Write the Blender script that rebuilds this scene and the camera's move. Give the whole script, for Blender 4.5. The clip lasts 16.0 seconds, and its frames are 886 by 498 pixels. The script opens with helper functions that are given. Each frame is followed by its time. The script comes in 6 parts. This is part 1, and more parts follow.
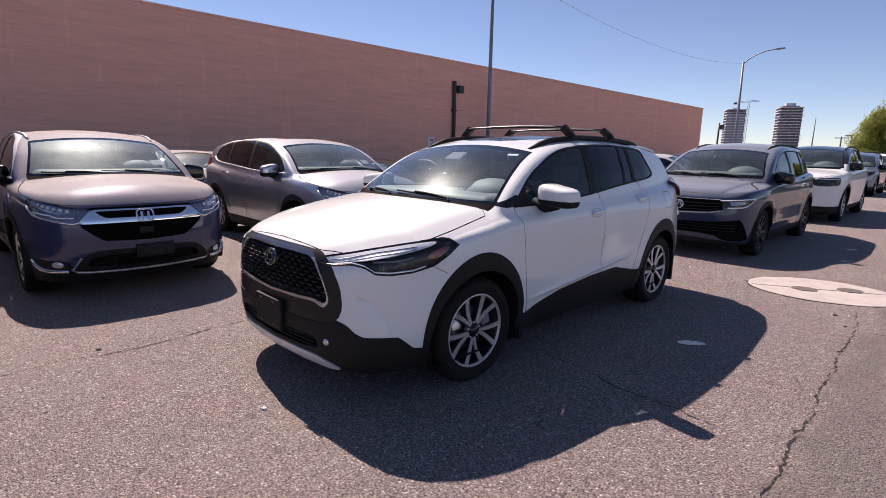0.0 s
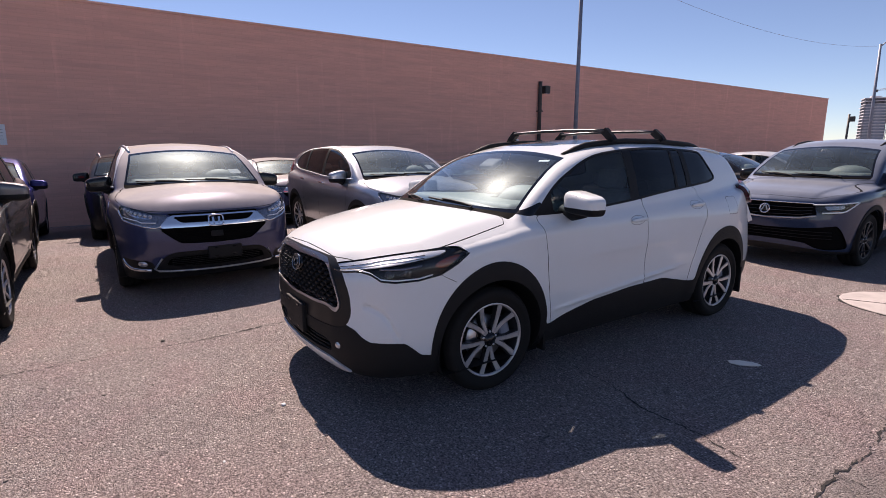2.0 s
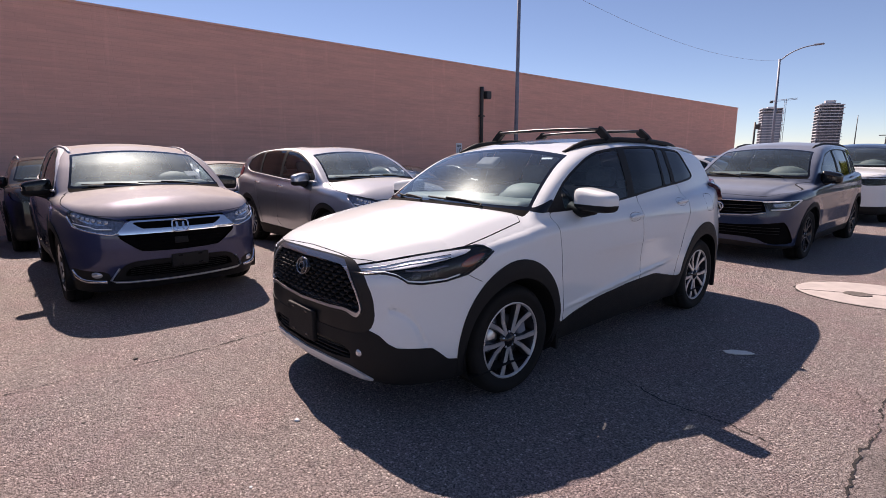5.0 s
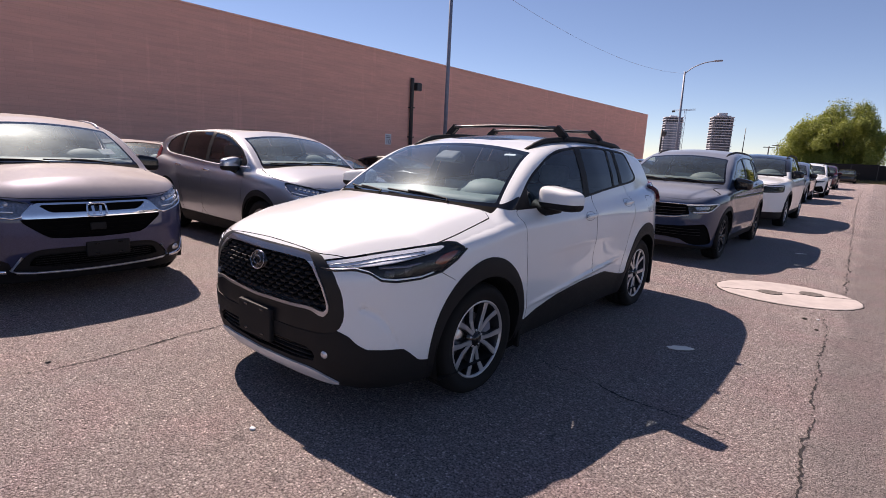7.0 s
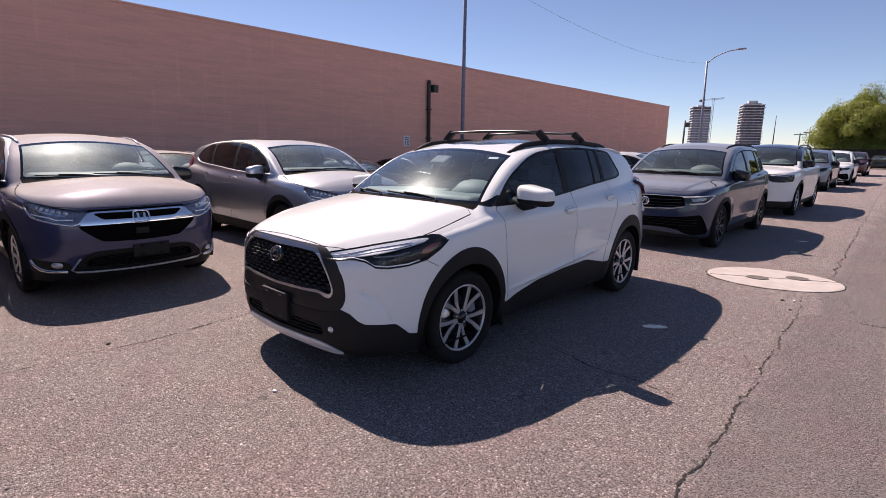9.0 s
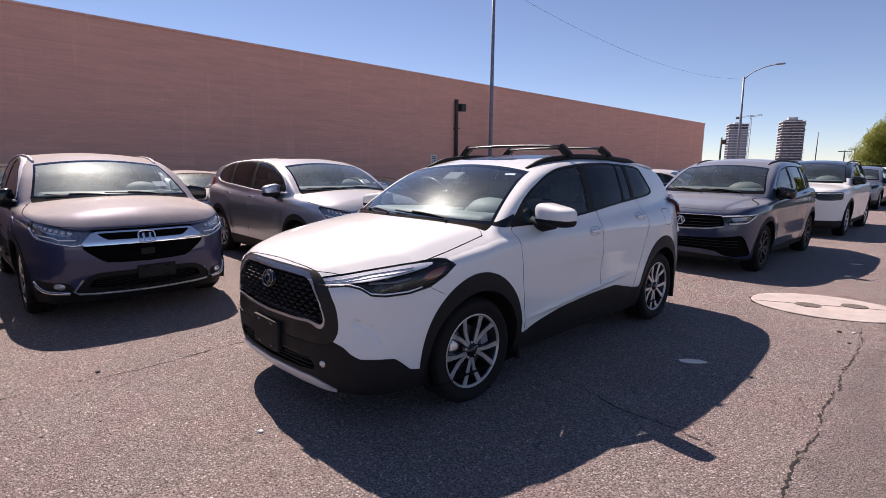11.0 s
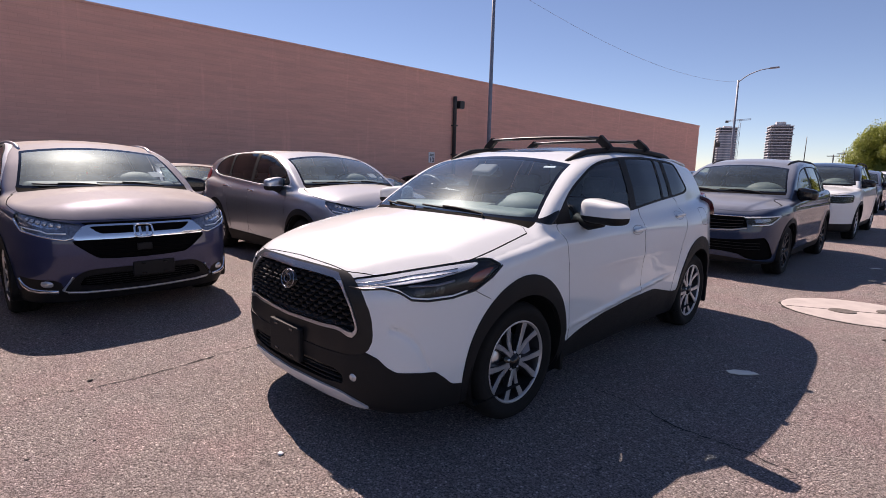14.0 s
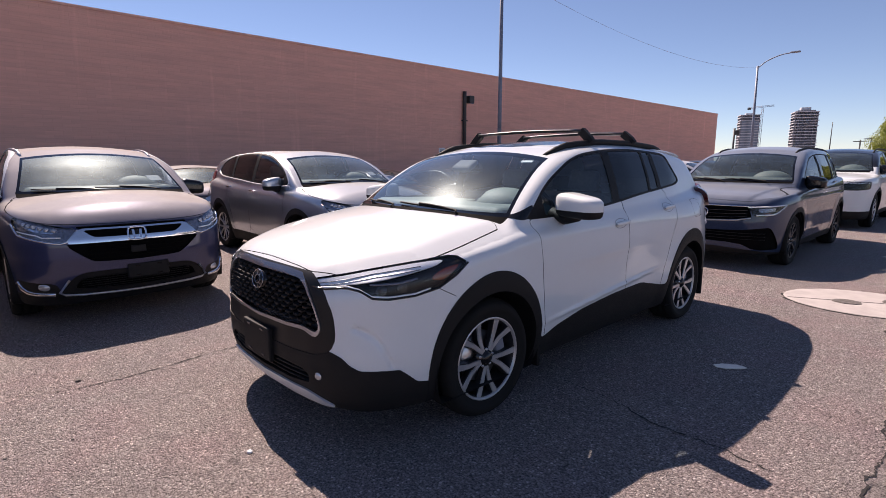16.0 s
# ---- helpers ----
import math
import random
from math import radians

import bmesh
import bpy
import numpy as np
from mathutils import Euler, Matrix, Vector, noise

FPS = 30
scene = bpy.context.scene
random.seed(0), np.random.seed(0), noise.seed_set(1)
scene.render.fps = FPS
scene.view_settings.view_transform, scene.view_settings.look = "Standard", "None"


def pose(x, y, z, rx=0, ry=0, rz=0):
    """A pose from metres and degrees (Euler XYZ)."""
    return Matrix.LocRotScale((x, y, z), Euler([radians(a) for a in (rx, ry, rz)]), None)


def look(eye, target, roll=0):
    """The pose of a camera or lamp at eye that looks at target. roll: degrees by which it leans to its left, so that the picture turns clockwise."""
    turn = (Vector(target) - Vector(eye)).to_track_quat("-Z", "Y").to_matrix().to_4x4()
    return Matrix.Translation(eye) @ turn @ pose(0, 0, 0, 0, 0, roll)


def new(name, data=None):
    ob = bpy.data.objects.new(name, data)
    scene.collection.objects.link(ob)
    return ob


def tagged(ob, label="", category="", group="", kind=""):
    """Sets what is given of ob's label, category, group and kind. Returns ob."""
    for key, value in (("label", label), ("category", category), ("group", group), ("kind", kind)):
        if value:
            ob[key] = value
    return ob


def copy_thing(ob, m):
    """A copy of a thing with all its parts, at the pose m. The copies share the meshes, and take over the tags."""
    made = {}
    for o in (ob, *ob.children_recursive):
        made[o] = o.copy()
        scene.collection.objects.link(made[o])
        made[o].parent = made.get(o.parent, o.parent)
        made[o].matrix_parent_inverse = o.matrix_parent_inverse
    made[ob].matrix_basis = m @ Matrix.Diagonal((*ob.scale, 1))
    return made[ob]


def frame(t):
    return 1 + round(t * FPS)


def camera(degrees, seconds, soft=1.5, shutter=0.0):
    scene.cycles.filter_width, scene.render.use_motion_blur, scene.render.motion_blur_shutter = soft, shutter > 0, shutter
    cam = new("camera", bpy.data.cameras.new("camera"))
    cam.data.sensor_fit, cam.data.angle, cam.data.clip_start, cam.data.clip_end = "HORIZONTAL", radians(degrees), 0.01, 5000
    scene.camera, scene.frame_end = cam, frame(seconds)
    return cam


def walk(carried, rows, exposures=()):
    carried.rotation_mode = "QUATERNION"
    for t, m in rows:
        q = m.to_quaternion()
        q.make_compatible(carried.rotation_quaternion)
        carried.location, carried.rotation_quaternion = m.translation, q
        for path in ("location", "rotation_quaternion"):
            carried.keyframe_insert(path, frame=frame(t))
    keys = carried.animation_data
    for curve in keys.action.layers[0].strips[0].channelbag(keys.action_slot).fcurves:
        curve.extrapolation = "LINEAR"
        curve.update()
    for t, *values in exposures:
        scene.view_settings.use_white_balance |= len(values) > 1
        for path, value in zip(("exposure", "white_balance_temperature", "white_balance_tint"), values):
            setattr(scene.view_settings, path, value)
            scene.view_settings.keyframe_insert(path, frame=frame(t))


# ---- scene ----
cam = camera(81.4, 16.0, soft=0.7)
PATH = [
    (0, (0.346, 0.286, 1.455), (-1.047, 1.671, 1.076), 1.1),
    (0.5, (0.473, 0.272, 1.476), (-1.057, 1.502, 1.096), 0.2),
    (1, (0.544, 0.33, 1.491), (-1.061, 1.459, 1.108), -0.7),
    (1.5, (0.622, 0.534, 1.502), (-0.999, 1.642, 1.123), -0.7),
    (2, (0.657, 0.649, 1.502), (-0.966, 1.756, 1.126), -0.1),
    (2.5, (0.652, 0.66, 1.49), (-0.974, 1.762, 1.116), 0.2),
    (3, (0.646, 0.642, 1.494), (-0.991, 1.726, 1.11), 0.3),
    (3.5, (0.61, 0.537, 1.492), (-1.024, 1.627, 1.113), 0.5),
    (4, (0.548, 0.405, 1.471), (-1.023, 1.586, 1.1), 0.4),
    (4.2, (0.51, 0.385, 1.464), (-1.04, 1.593, 1.095), 0.1),
    (6.3, (-0.069, 0.2, 1.438), (-1.387, 1.662, 1.084), 1.7),
    (6.5, (-0.073, 0.188, 1.44), (-1.367, 1.669, 1.079), 2.0),
    (7, (-0.023, 0.21, 1.441), (-1.269, 1.728, 1.062), 2.8),
    (7.5, (0.161, 0.248, 1.451), (-1.033, 1.81, 1.085), 3.0),
    (8, (0.355, 0.219, 1.473), (-0.807, 1.815, 1.151), 3.8),
    (8.5, (0.449, 0.046, 1.479), (-0.735, 1.62, 1.133), 3.4),
    (9, (0.511, -0.032, 1.506), (-0.808, 1.42, 1.119), 0.9),
    (9.2, (0.52, -0.022, 1.501), (-0.823, 1.408, 1.111), 0.5),
    (11.3, (0.32, 0.348, 1.468), (-1.097, 1.724, 1.154), 0.7),
    (11.5, (0.271, 0.354, 1.457), (-1.149, 1.727, 1.141), 0.8),
    (12, (0.091, 0.354, 1.45), (-1.338, 1.721, 1.149), 1.1),
    (12.5, (-0.034, 0.326, 1.439), (-1.459, 1.697, 1.137), 1.0),
    (13, (-0.058, 0.32, 1.426), (-1.478, 1.696, 1.124), 0.9),
    (13.5, (-0.073, 0.331, 1.416), (-1.483, 1.717, 1.112), 1.0),
    (14, (-0.063, 0.352, 1.417), (-1.449, 1.758, 1.098), 1.4),
    (14.5, (-0.038, 0.339, 1.429), (-1.404, 1.763, 1.102), 1.6),
    (15, (-0.025, 0.353, 1.425), (-1.386, 1.781, 1.096), 1.6),
    (15.5, (-0.004, 0.413, 1.417), (-1.381, 1.825, 1.083), 1.2),
    (16, (0.122, 0.552, 1.43), (-1.312, 1.906, 1.093), 0.0),
]
walk(cam, [(t, look(eye, target, roll)) for t, eye, target, roll in PATH], [(0, 1.08, 7750, 25), (16, 1.08, 7750, 25)])


# ---- sky and sun ----
SUN_WAY = Vector((-0.86, 0.18, 1.0)).normalized()
world = bpy.data.worlds.new("clear_sky")
scene.world = world
world.use_nodes = True
wt = world.node_tree
sky = wt.nodes.new("ShaderNodeTexSky")
sky.sky_type, sky.sun_disc = "NISHITA", False
sky.sun_elevation = math.asin(SUN_WAY.z)
sky.sun_rotation = math.atan2(SUN_WAY.x, SUN_WAY.y)
sky.air_density, sky.dust_density, sky.ozone_density = 0.72, 0.0, 5.6
wt.links.new(sky.outputs[0], wt.nodes["Background"].inputs[0])
wt.nodes["Background"].inputs[1].default_value = 0.065
sun = new("sun", bpy.data.lights.new("sun", "SUN"))
sun.data.energy, sun.data.angle, sun.data.color = 3.6, radians(0.53), (1.0, 0.965, 0.925)
sun.matrix_world = look(SUN_WAY * 40, (0, 0, 0))

# ---- shapes of the cars: smooth fields, their skins, and cuts through the skins ----
def curve(points, soft=0.0):
    xs, ys = zip(*points)
    g = np.linspace(xs[0], xs[-1], 400)
    v = np.interp(g, xs, ys)
    n = int(soft / (xs[-1] - xs[0]) * 400)
    if n > 0:
        k = np.hanning(2 * n + 1)
        v = np.convolve(np.pad(v, n, mode="reflect", reflect_type="odd"), k / k.sum(), "valid")
    return lambda q: np.interp(q, g, v)


def smax(a, b, k):
    h = np.maximum(k - np.abs(a - b), 0) / k
    return np.maximum(a, b) + h * h * k / 4


def smin(a, b, k):
    return -smax(-a, -b, k)


def body_field(s):
    """The field of a car's body, below 0 inside: x ahead, y to its left, z up, from the ground under the middle of the wheelbase."""
    side, taper = curve(s["side"], 0.07), curve(s["taper"], 0.2)
    nose, bow = curve(s["nose"], 0.05), curve(s["bow"], 0.07)
    tail, bowr = curve(s["tail"], 0.05), curve(s["bowr"], 0.07)
    hood, gside, gtaper = curve(s["hood"], 0.12), curve(s["gside"], 0.05), curve(s["gtaper"], 0.15)
    roof = curve(s["roof"], 0.15)
    (wx0, wz0), (wx1, wz1) = s["ws"]
    (rx0, rz0), (rx1, rz1) = s["rw"]
    wm, rm = (wz1 - wz0) / (wx0 - wx1), (rz1 - rz0) / (rx1 - rx0)
    wc, rc = 1 / math.hypot(1, wm), 1 / math.hypot(1, rm)
    xf, xr, zr = s["xf"], s["xr"], s["wheel"]
    extra = s.get("extra")

    def field(p):
        x, y, z = p[:, 0], np.abs(p[:, 1]), p[:, 2]
        d_side = y - side(z) + taper(x)
        if s["flare"]:
            r = np.minimum(np.hypot(x - xf, z - zr), np.hypot(x - xr, z - zr))
            d_side = d_side - s["flare"] * np.exp(-(((r - 0.44) / 0.1) ** 2)) * (z < 1.1)
        d_front = x - nose(z) + bow(y)
        d_rear = -x - tail(z) + bowr(y)
        d_top = z - hood(x) + s["crown"] * (y / 0.8) ** 2.2
        if extra:
            d_side, d_front, d_top = extra(x, y, z, d_side, d_front, d_top)
        low = smax(smax(d_side, smax(d_front, d_rear, 0.04), s["corner"]), d_top, s["shoulder"])
        low = smax(low, s["under"] - z, 0.05)
        g_side = y - gside(z) + gtaper(x)
        along = np.clip((x + s["wsbow"] * y * y - wx1) / (wx0 - wx1), -0.2, 1.2)
        g_ws = (z - wz1 - (wx1 - x - s["wsbow"] * y * y) * wm - 0.13 * along * (1 - along)) * wc
        g_rw = (z - rz1 - (x - rx1 - 0.12 * y * y) * rm) * rc
        g_roof = z - roof(x) + s["rcrown"] * (y / 0.6) ** 2
        gh = smax(smax(g_side, smax(g_ws, g_rw, 0.05), 0.05), g_roof, 0.07)
        gh = smax(gh, 0.8 - z, 0.02)
        return smin(low, gh, 0.035)

    return field


def gradient(f, p, e=2e-3):
    g = np.empty_like(p)
    for i in range(3):
        d = np.zeros(3)
        d[i] = e
        g[:, i] = (f(p + d) - f(p - d)) / (2 * e)
    return g


def skin(f, lo, hi, cell):
    """The surface f = 0 as points and triangles."""
    n = [int(math.ceil((b - a) / cell)) + 1 for a, b in zip(lo, hi)]
    ax = [lo[i] + cell * np.arange(n[i]) for i in range(3)]
    grid = np.stack(np.meshgrid(*ax, indexing="ij"), -1)
    v = f(grid.reshape(-1, 3)).reshape(n)
    ins = v < 0
    total = np.zeros([m - 1 for m in n] + [3])
    count = np.zeros([m - 1 for m in n])
    cells = [m - 1 for m in n]
    for axis in range(3):
        a = [slice(None)] * 3
        b = [slice(None)] * 3
        a[axis], b[axis] = slice(0, -1), slice(1, None)
        va, vb = v[tuple(a)], v[tuple(b)]
        cross = (va < 0) != (vb < 0)
        t = np.where(cross, va / np.where(cross, va - vb, 1), 0)
        pt = grid[tuple(a)].copy()
        pt[..., axis] += t * cell
        pt *= cross[..., None]
        others = [i for i in range(3) if i != axis]
        for i in (0, 1):
            for j in (0, 1):
                c = [slice(None)] * 3
                c[others[0]] = slice(i, i + cells[others[0]])
                c[others[1]] = slice(j, j + cells[others[1]])
                total += pt[tuple(c)]
                count += cross[tuple(c)]
    used = count > 0
    ids = np.full(cells, -1)
    ids[used] = np.arange(used.sum())
    pts = total[used] / count[used][:, None]
    for _ in range(3):
        g = gradient(f, pts)
        step = f(pts)[:, None] * g / np.maximum((g * g).sum(1), 0.05)[:, None]
        pts -= np.clip(step, -cell, cell)
    tris = []
    for axis in range(3):
        o1, o2 = (axis + 1) % 3, (axis + 2) % 3
        a = [slice(None)] * 3
        a[axis], a[o1], a[o2] = slice(0, -1), slice(1, -1), slice(1, -1)
        b = list(a)
        b[axis] = slice(1, None)
        ia, ib = ins[tuple(a)], ins[tuple(b)]
        where = np.argwhere(ia != ib)
        if not len(where):
            continue
        flip = ia[tuple(where.T)]
        where[:, o1] += 1
        where[:, o2] += 1

        def at(d1, d2):
            w = where.copy()
            w[:, o1] += d1
            w[:, o2] += d2
            return ids[tuple(w.T)]

        q = np.stack([at(-1, -1), at(0, -1), at(0, 0), at(-1, 0)], 1)
        q[~flip] = q[~flip][:, ::-1]
        tris += [q[:, [0, 1, 2]], q[:, [0, 2, 3]]]
    return pts, np.concatenate(tris)


def split(pts, tris, values):
    """Cuts the triangles along values = 0: the points, the triangles below 0 and those above."""
    s = np.where(np.abs(values) < 1e-6, 1e-6, values)
    neg = s[tris] < 0
    k = neg.sum(1)
    inside, outside = tris[k == 3], tris[k == 0]
    mixed = tris[(k == 1) | (k == 2)]
    if not len(mixed):
        return pts, inside, outside
    nm = s[mixed] < 0
    lone_neg = nm.sum(1) == 1
    lone = np.where(lone_neg, nm.argmax(1), (~nm).argmax(1))
    r = np.arange(len(mixed))
    a, b, c = mixed[r, lone], mixed[r, (lone + 1) % 3], mixed[r, (lone + 2) % 3]
    e = np.sort(np.concatenate([np.stack([a, b], 1), np.stack([a, c], 1)]), axis=1)
    u, back = np.unique(e, axis=0, return_inverse=True)
    back = back.ravel()
    t = (s[u[:, 0]] / (s[u[:, 0]] - s[u[:, 1]]))[:, None]
    fresh = pts[u[:, 0]] * (1 - t) + pts[u[:, 1]] * t
    ab, ac = back[: len(mixed)] + len(pts), back[len(mixed):] + len(pts)
    small = np.stack([a, ab, ac], 1)
    big = np.concatenate([np.stack([ab, b, c], 1), np.stack([ab, c, ac], 1)])
    two = np.concatenate([lone_neg, lone_neg])
    inside = np.concatenate([inside, small[lone_neg], big[~two]])
    outside = np.concatenate([outside, small[~lone_neg], big[two]])
    return np.concatenate([pts, fresh]), inside, outside


def rounded(points, times=2):
    p = np.array(points, float)
    for _ in range(times):
        q = np.roll(p, -1, 0)
        p = np.stack([0.8 * p + 0.2 * q, 0.2 * p + 0.8 * q], 1).reshape(-1, 2)
    return p


def poly(points, u, v, times=2):
    """Signed distance to a closed outline, below 0 inside."""
    p = rounded(points, times)
    q = np.roll(p, -1, 0)
    best = np.full(u.shape, 1e9)
    odd = np.zeros(u.shape, bool)
    for (x0, y0), (x1, y1) in zip(p, q):
        dx, dy = x1 - x0, y1 - y0
        t = np.clip(((u - x0) * dx + (v - y0) * dy) / (dx * dx + dy * dy + 1e-12), 0, 1)
        best = np.minimum(best, np.hypot(u - x0 - t * dx, v - y0 - t * dy))
        if y0 != y1:
            odd ^= ((y0 > v) != (y1 > v)) & (u < (x1 - x0) * (v - y0) / (y1 - y0) + x0)
    return np.where(odd, -best, best)


def line(points, u, v):
    """Signed distance to an open line, without a sign."""
    best = np.full(u.shape, 1e9)
    for (x0, y0), (x1, y1) in zip(points[:-1], points[1:]):
        dx, dy = x1 - x0, y1 - y0
        t = np.clip(((u - x0) * dx + (v - y0) * dy) / (dx * dx + dy * dy + 1e-12), 0, 1)
        best = np.minimum(best, np.hypot(u - x0 - t * dx, v - y0 - t * dy))
    return best


def cross_extra(x, y, z, d_side, d_front, d_top):
    """The white crossover's own forms: hollow doors, bulging rear haunch, and a hollow beside the grille."""
    d_side = d_side + 0.018 * np.exp(-(((z - 0.66) / 0.12) ** 2)) * np.exp(-(((x - 0.05) / 0.55) ** 2))
    d_side = d_side - 0.02 * np.exp(-(((z - 0.95) / 0.1) ** 2)) * np.exp(-(((x + 1.35) / 0.5) ** 2))
    d_side = d_side - 0.012 * np.exp(-(((z - 0.98) / 0.07) ** 2)) * np.exp(-(((x - 1.35) / 0.35) ** 2))
    d_front = d_front + 0.02 * np.exp(-(((z - 0.62) / 0.09) ** 2)) * np.exp(-(((y - 0.76) / 0.07) ** 2))
    groove = line([(-1.405, 0.65), (-1.356, 0.64), (-1.28, 0.61), (-1.222, 0.56), (-1.183, 0.5), (-1.159, 0.46)], y - x, z)
    d_front = d_front + 0.017 * np.exp(-((groove / 0.017) ** 2)) * (x > 1.6)
    d_side = d_side + 0.013 * np.exp(-((groove / 0.017) ** 2)) * (x > 1.6)
    d_side = d_side - 0.012 * np.exp(-(((z - 0.52 + 0.084 * x) / 0.015) ** 2)) * np.exp(-(((x - 0.08) / 0.72) ** 6))
    # the hood falls away outside a crease
    over = np.logaddexp(0, (y - 0.69 + 0.6 * np.maximum(x - 1.75, 0)) / 0.015) * 0.015
    d_top = d_top + np.clip((x - 0.9) / 0.3, 0, 1) * (0.36 * np.minimum(over, 0.15) - 0.008)
    return d_side, d_front, d_top


CROSSOVER = dict(
    length=4.46, xf=1.32, xr=-1.32, wheel=0.34, hub=0.865, under=0.2, flare=0.012, crown=0.06, corner=0.12, shoulder=0.07,
    side=[(0.15, 0.80), (0.3, 0.855), (0.45, 0.885), (0.65, 0.9), (0.85, 0.9), (1.0, 0.885), (1.12, 0.85), (1.25, 0.8)],
    taper=[(-2.3, 0.07), (-1.9, 0.03), (-1.2, 0.0), (1.2, 0.0), (1.7, 0.015), (2.3, 0.07)],
    nose=[(0.15, 2.13), (0.26, 2.225), (0.36, 2.25), (0.5, 2.258), (0.62, 2.25), (0.78, 2.24), (0.88, 2.215), (0.95, 2.16), (1.1, 1.95)],
    bow=[(0, 0), (0.3, 0.012), (0.5, 0.04), (0.62, 0.085), (0.72, 0.16), (0.8, 0.28), (0.86, 0.46), (0.95, 0.9)],
    tail=[(0.15, 2.02), (0.35, 2.19), (0.55, 2.22), (0.75, 2.18), (0.95, 2.12), (1.15, 2.08), (1.4, 1.95)],
    bowr=[(0, 0), (0.4, 0.02), (0.6, 0.07), (0.72, 0.13), (0.8, 0.24), (0.9, 0.55)],
    hood=[(-2.3, 1.1), (-1.8, 1.2), (-0.5, 1.15), (0.9, 1.11), (1.15, 1.125), (1.5, 1.075), (1.9, 1.0), (2.1, 0.95), (2.25, 0.9)],
    gside=[(0.8, 0.88), (1.1, 0.83), (1.3, 0.765), (1.5, 0.675), (1.62, 0.6)],
    gtaper=[(-2.2, 0.16), (-1.8, 0.1), (-1.2, 0.03), (-0.4, 0.0), (0.5, 0.0), (1.1, 0.03)],
    ws=((1.22, 1.08), (0.47, 1.505)), wsbow=0.28, rw=((-2.05, 1.1), (-1.78, 1.47)),
    roof=[(-2.0, 1.44), (-1.75, 1.5), (-1.3, 1.56), (-0.7, 1.595), (-0.2, 1.595), (0.2, 1.56), (0.5, 1.515), (0.9, 1.42)], rcrown=0.045,
    extra=cross_extra, opening=0.392, arch=0.486, squared=0.04, archmax=1.83, header=1.5, rwbase=1.16, cowl=0.07, rim=0.238,
    sill=[(-1.4, 0.4), (-0.79, 0.42), (-0.42, 0.5), (0.0, 0.488), (0.42, 0.455), (0.68, 0.404), (0.83, 0.36), (1.4, 0.36)],
    pillar=[(1.0, 0.765), (1.12, 0.735), (1.26, 0.682), (1.48, 0.598), (1.6, 0.55)], sunroof=(-0.85, 0.3, 0.42),
    dlo=[(0.9, 1.085), (0.95, 1.088), (0.92, 1.115), (0.7, 1.295), (0.43, 1.42), (0.2, 1.482), (-0.2, 1.52), (-0.6, 1.526), (-1.0, 1.51), (-1.16, 1.497), (-1.2, 1.485), (-1.225, 1.455), (-1.33, 1.3), (-1.35, 1.265), (-1.32, 1.243), (-1.2, 1.22), (-0.45, 1.168), (-0.05, 1.126), (0.5, 1.088)],
    panes=[([(0.77, 0.9), (0.77, 1.4), (0.3, 1.7), (-0.1, 1.7), (-0.02, 0.9)], "front_door"),
           ([(-0.12, 0.9), (-0.2, 1.7), (-0.74, 1.7), (-0.62, 0.9)], "rear_door"),
           ([(-0.66, 0.9), (-0.77, 1.7), (-0.87, 1.7), (-0.83, 0.9)], "rear_door"),
           ([(-0.9, 0.9), (-0.93, 1.7), (-1.6, 1.7), (-1.6, 0.9)], "body")],
    fdoor=[(0.93, 1.075), (0.9, 1.092), (0.5, 1.1), (0.0, 1.14), (-0.16, 1.16), (-0.17, 1.1), (-0.17, 1.0), (-0.17, 0.3), (0.82, 0.3), (0.875, 0.6), (0.905, 0.95)],
    rdoor=[(-0.17, 1.2), (-0.5, 1.22), (-0.95, 1.22), (-1.0, 1.0), (-0.9, 0.8), (-0.78, 0.5), (-0.78, 0.3), (-0.17, 0.3), (-0.17, 1.0)],
    handles={"front_door": (-0.06, 0.995), "rear_door": (-0.87, 1.06)},
    hood_line=[(2.165, -0.3), (2.165, 0.4), (2.15, 0.47), (2.08, 0.61), (1.86, 0.78), (1.61, 0.855), (1.4, 0.87), (1.27, 0.85), (1.18, 0.79), (1.12, 0.7), (1.165, 0.6), (1.24, 0.3), (1.265, -0.3)], hood_floor=(0.855, 0.185))


def scaled(s, sx, sy, sz, **over):
    """Another car from the same outline, stretched, with its own pieces."""
    grow = lambda pts, a, b: [(p * a, q * b) for p, q in pts]  # noqa: E731
    t = dict(s, extra=None)
    for key, a, b in (("side", sz, sy), ("taper", sx, sy), ("nose", sz, sx), ("bow", sy, sx), ("tail", sz, sx), ("bowr", sy, sx), ("hood", sx, sz), ("gside", sz, sy), ("gtaper", sx, sy), ("ws", sx, sz), ("rw", sx, sz), ("roof", sx, sz), ("sill", sx, sz), ("pillar", sz, sy), ("dlo", sx, sz), ("fdoor", sx, sz), ("rdoor", sx, sz), ("hood_line", sx, sy)):
        t[key] = grow(s[key], a, b)
    t["panes"] = [(grow(p, sx, sz), kind) for p, kind in s["panes"]]
    t["handles"] = {k: (x * sx, z * sz) for k, (x, z) in s["handles"].items()}
    t["length"], t["header"], t["rwbase"] = s["length"] * sx, s["header"] * sz, s["rwbase"] * sz
    t["hub"] = s["hub"] * sy
    t["hood_floor"] = (s["hood_floor"][0] * sz, s["hood_floor"][1] * sz / sx)
    t["pieces"], t["sunroof"] = (), None
    t.update(over)
    return t


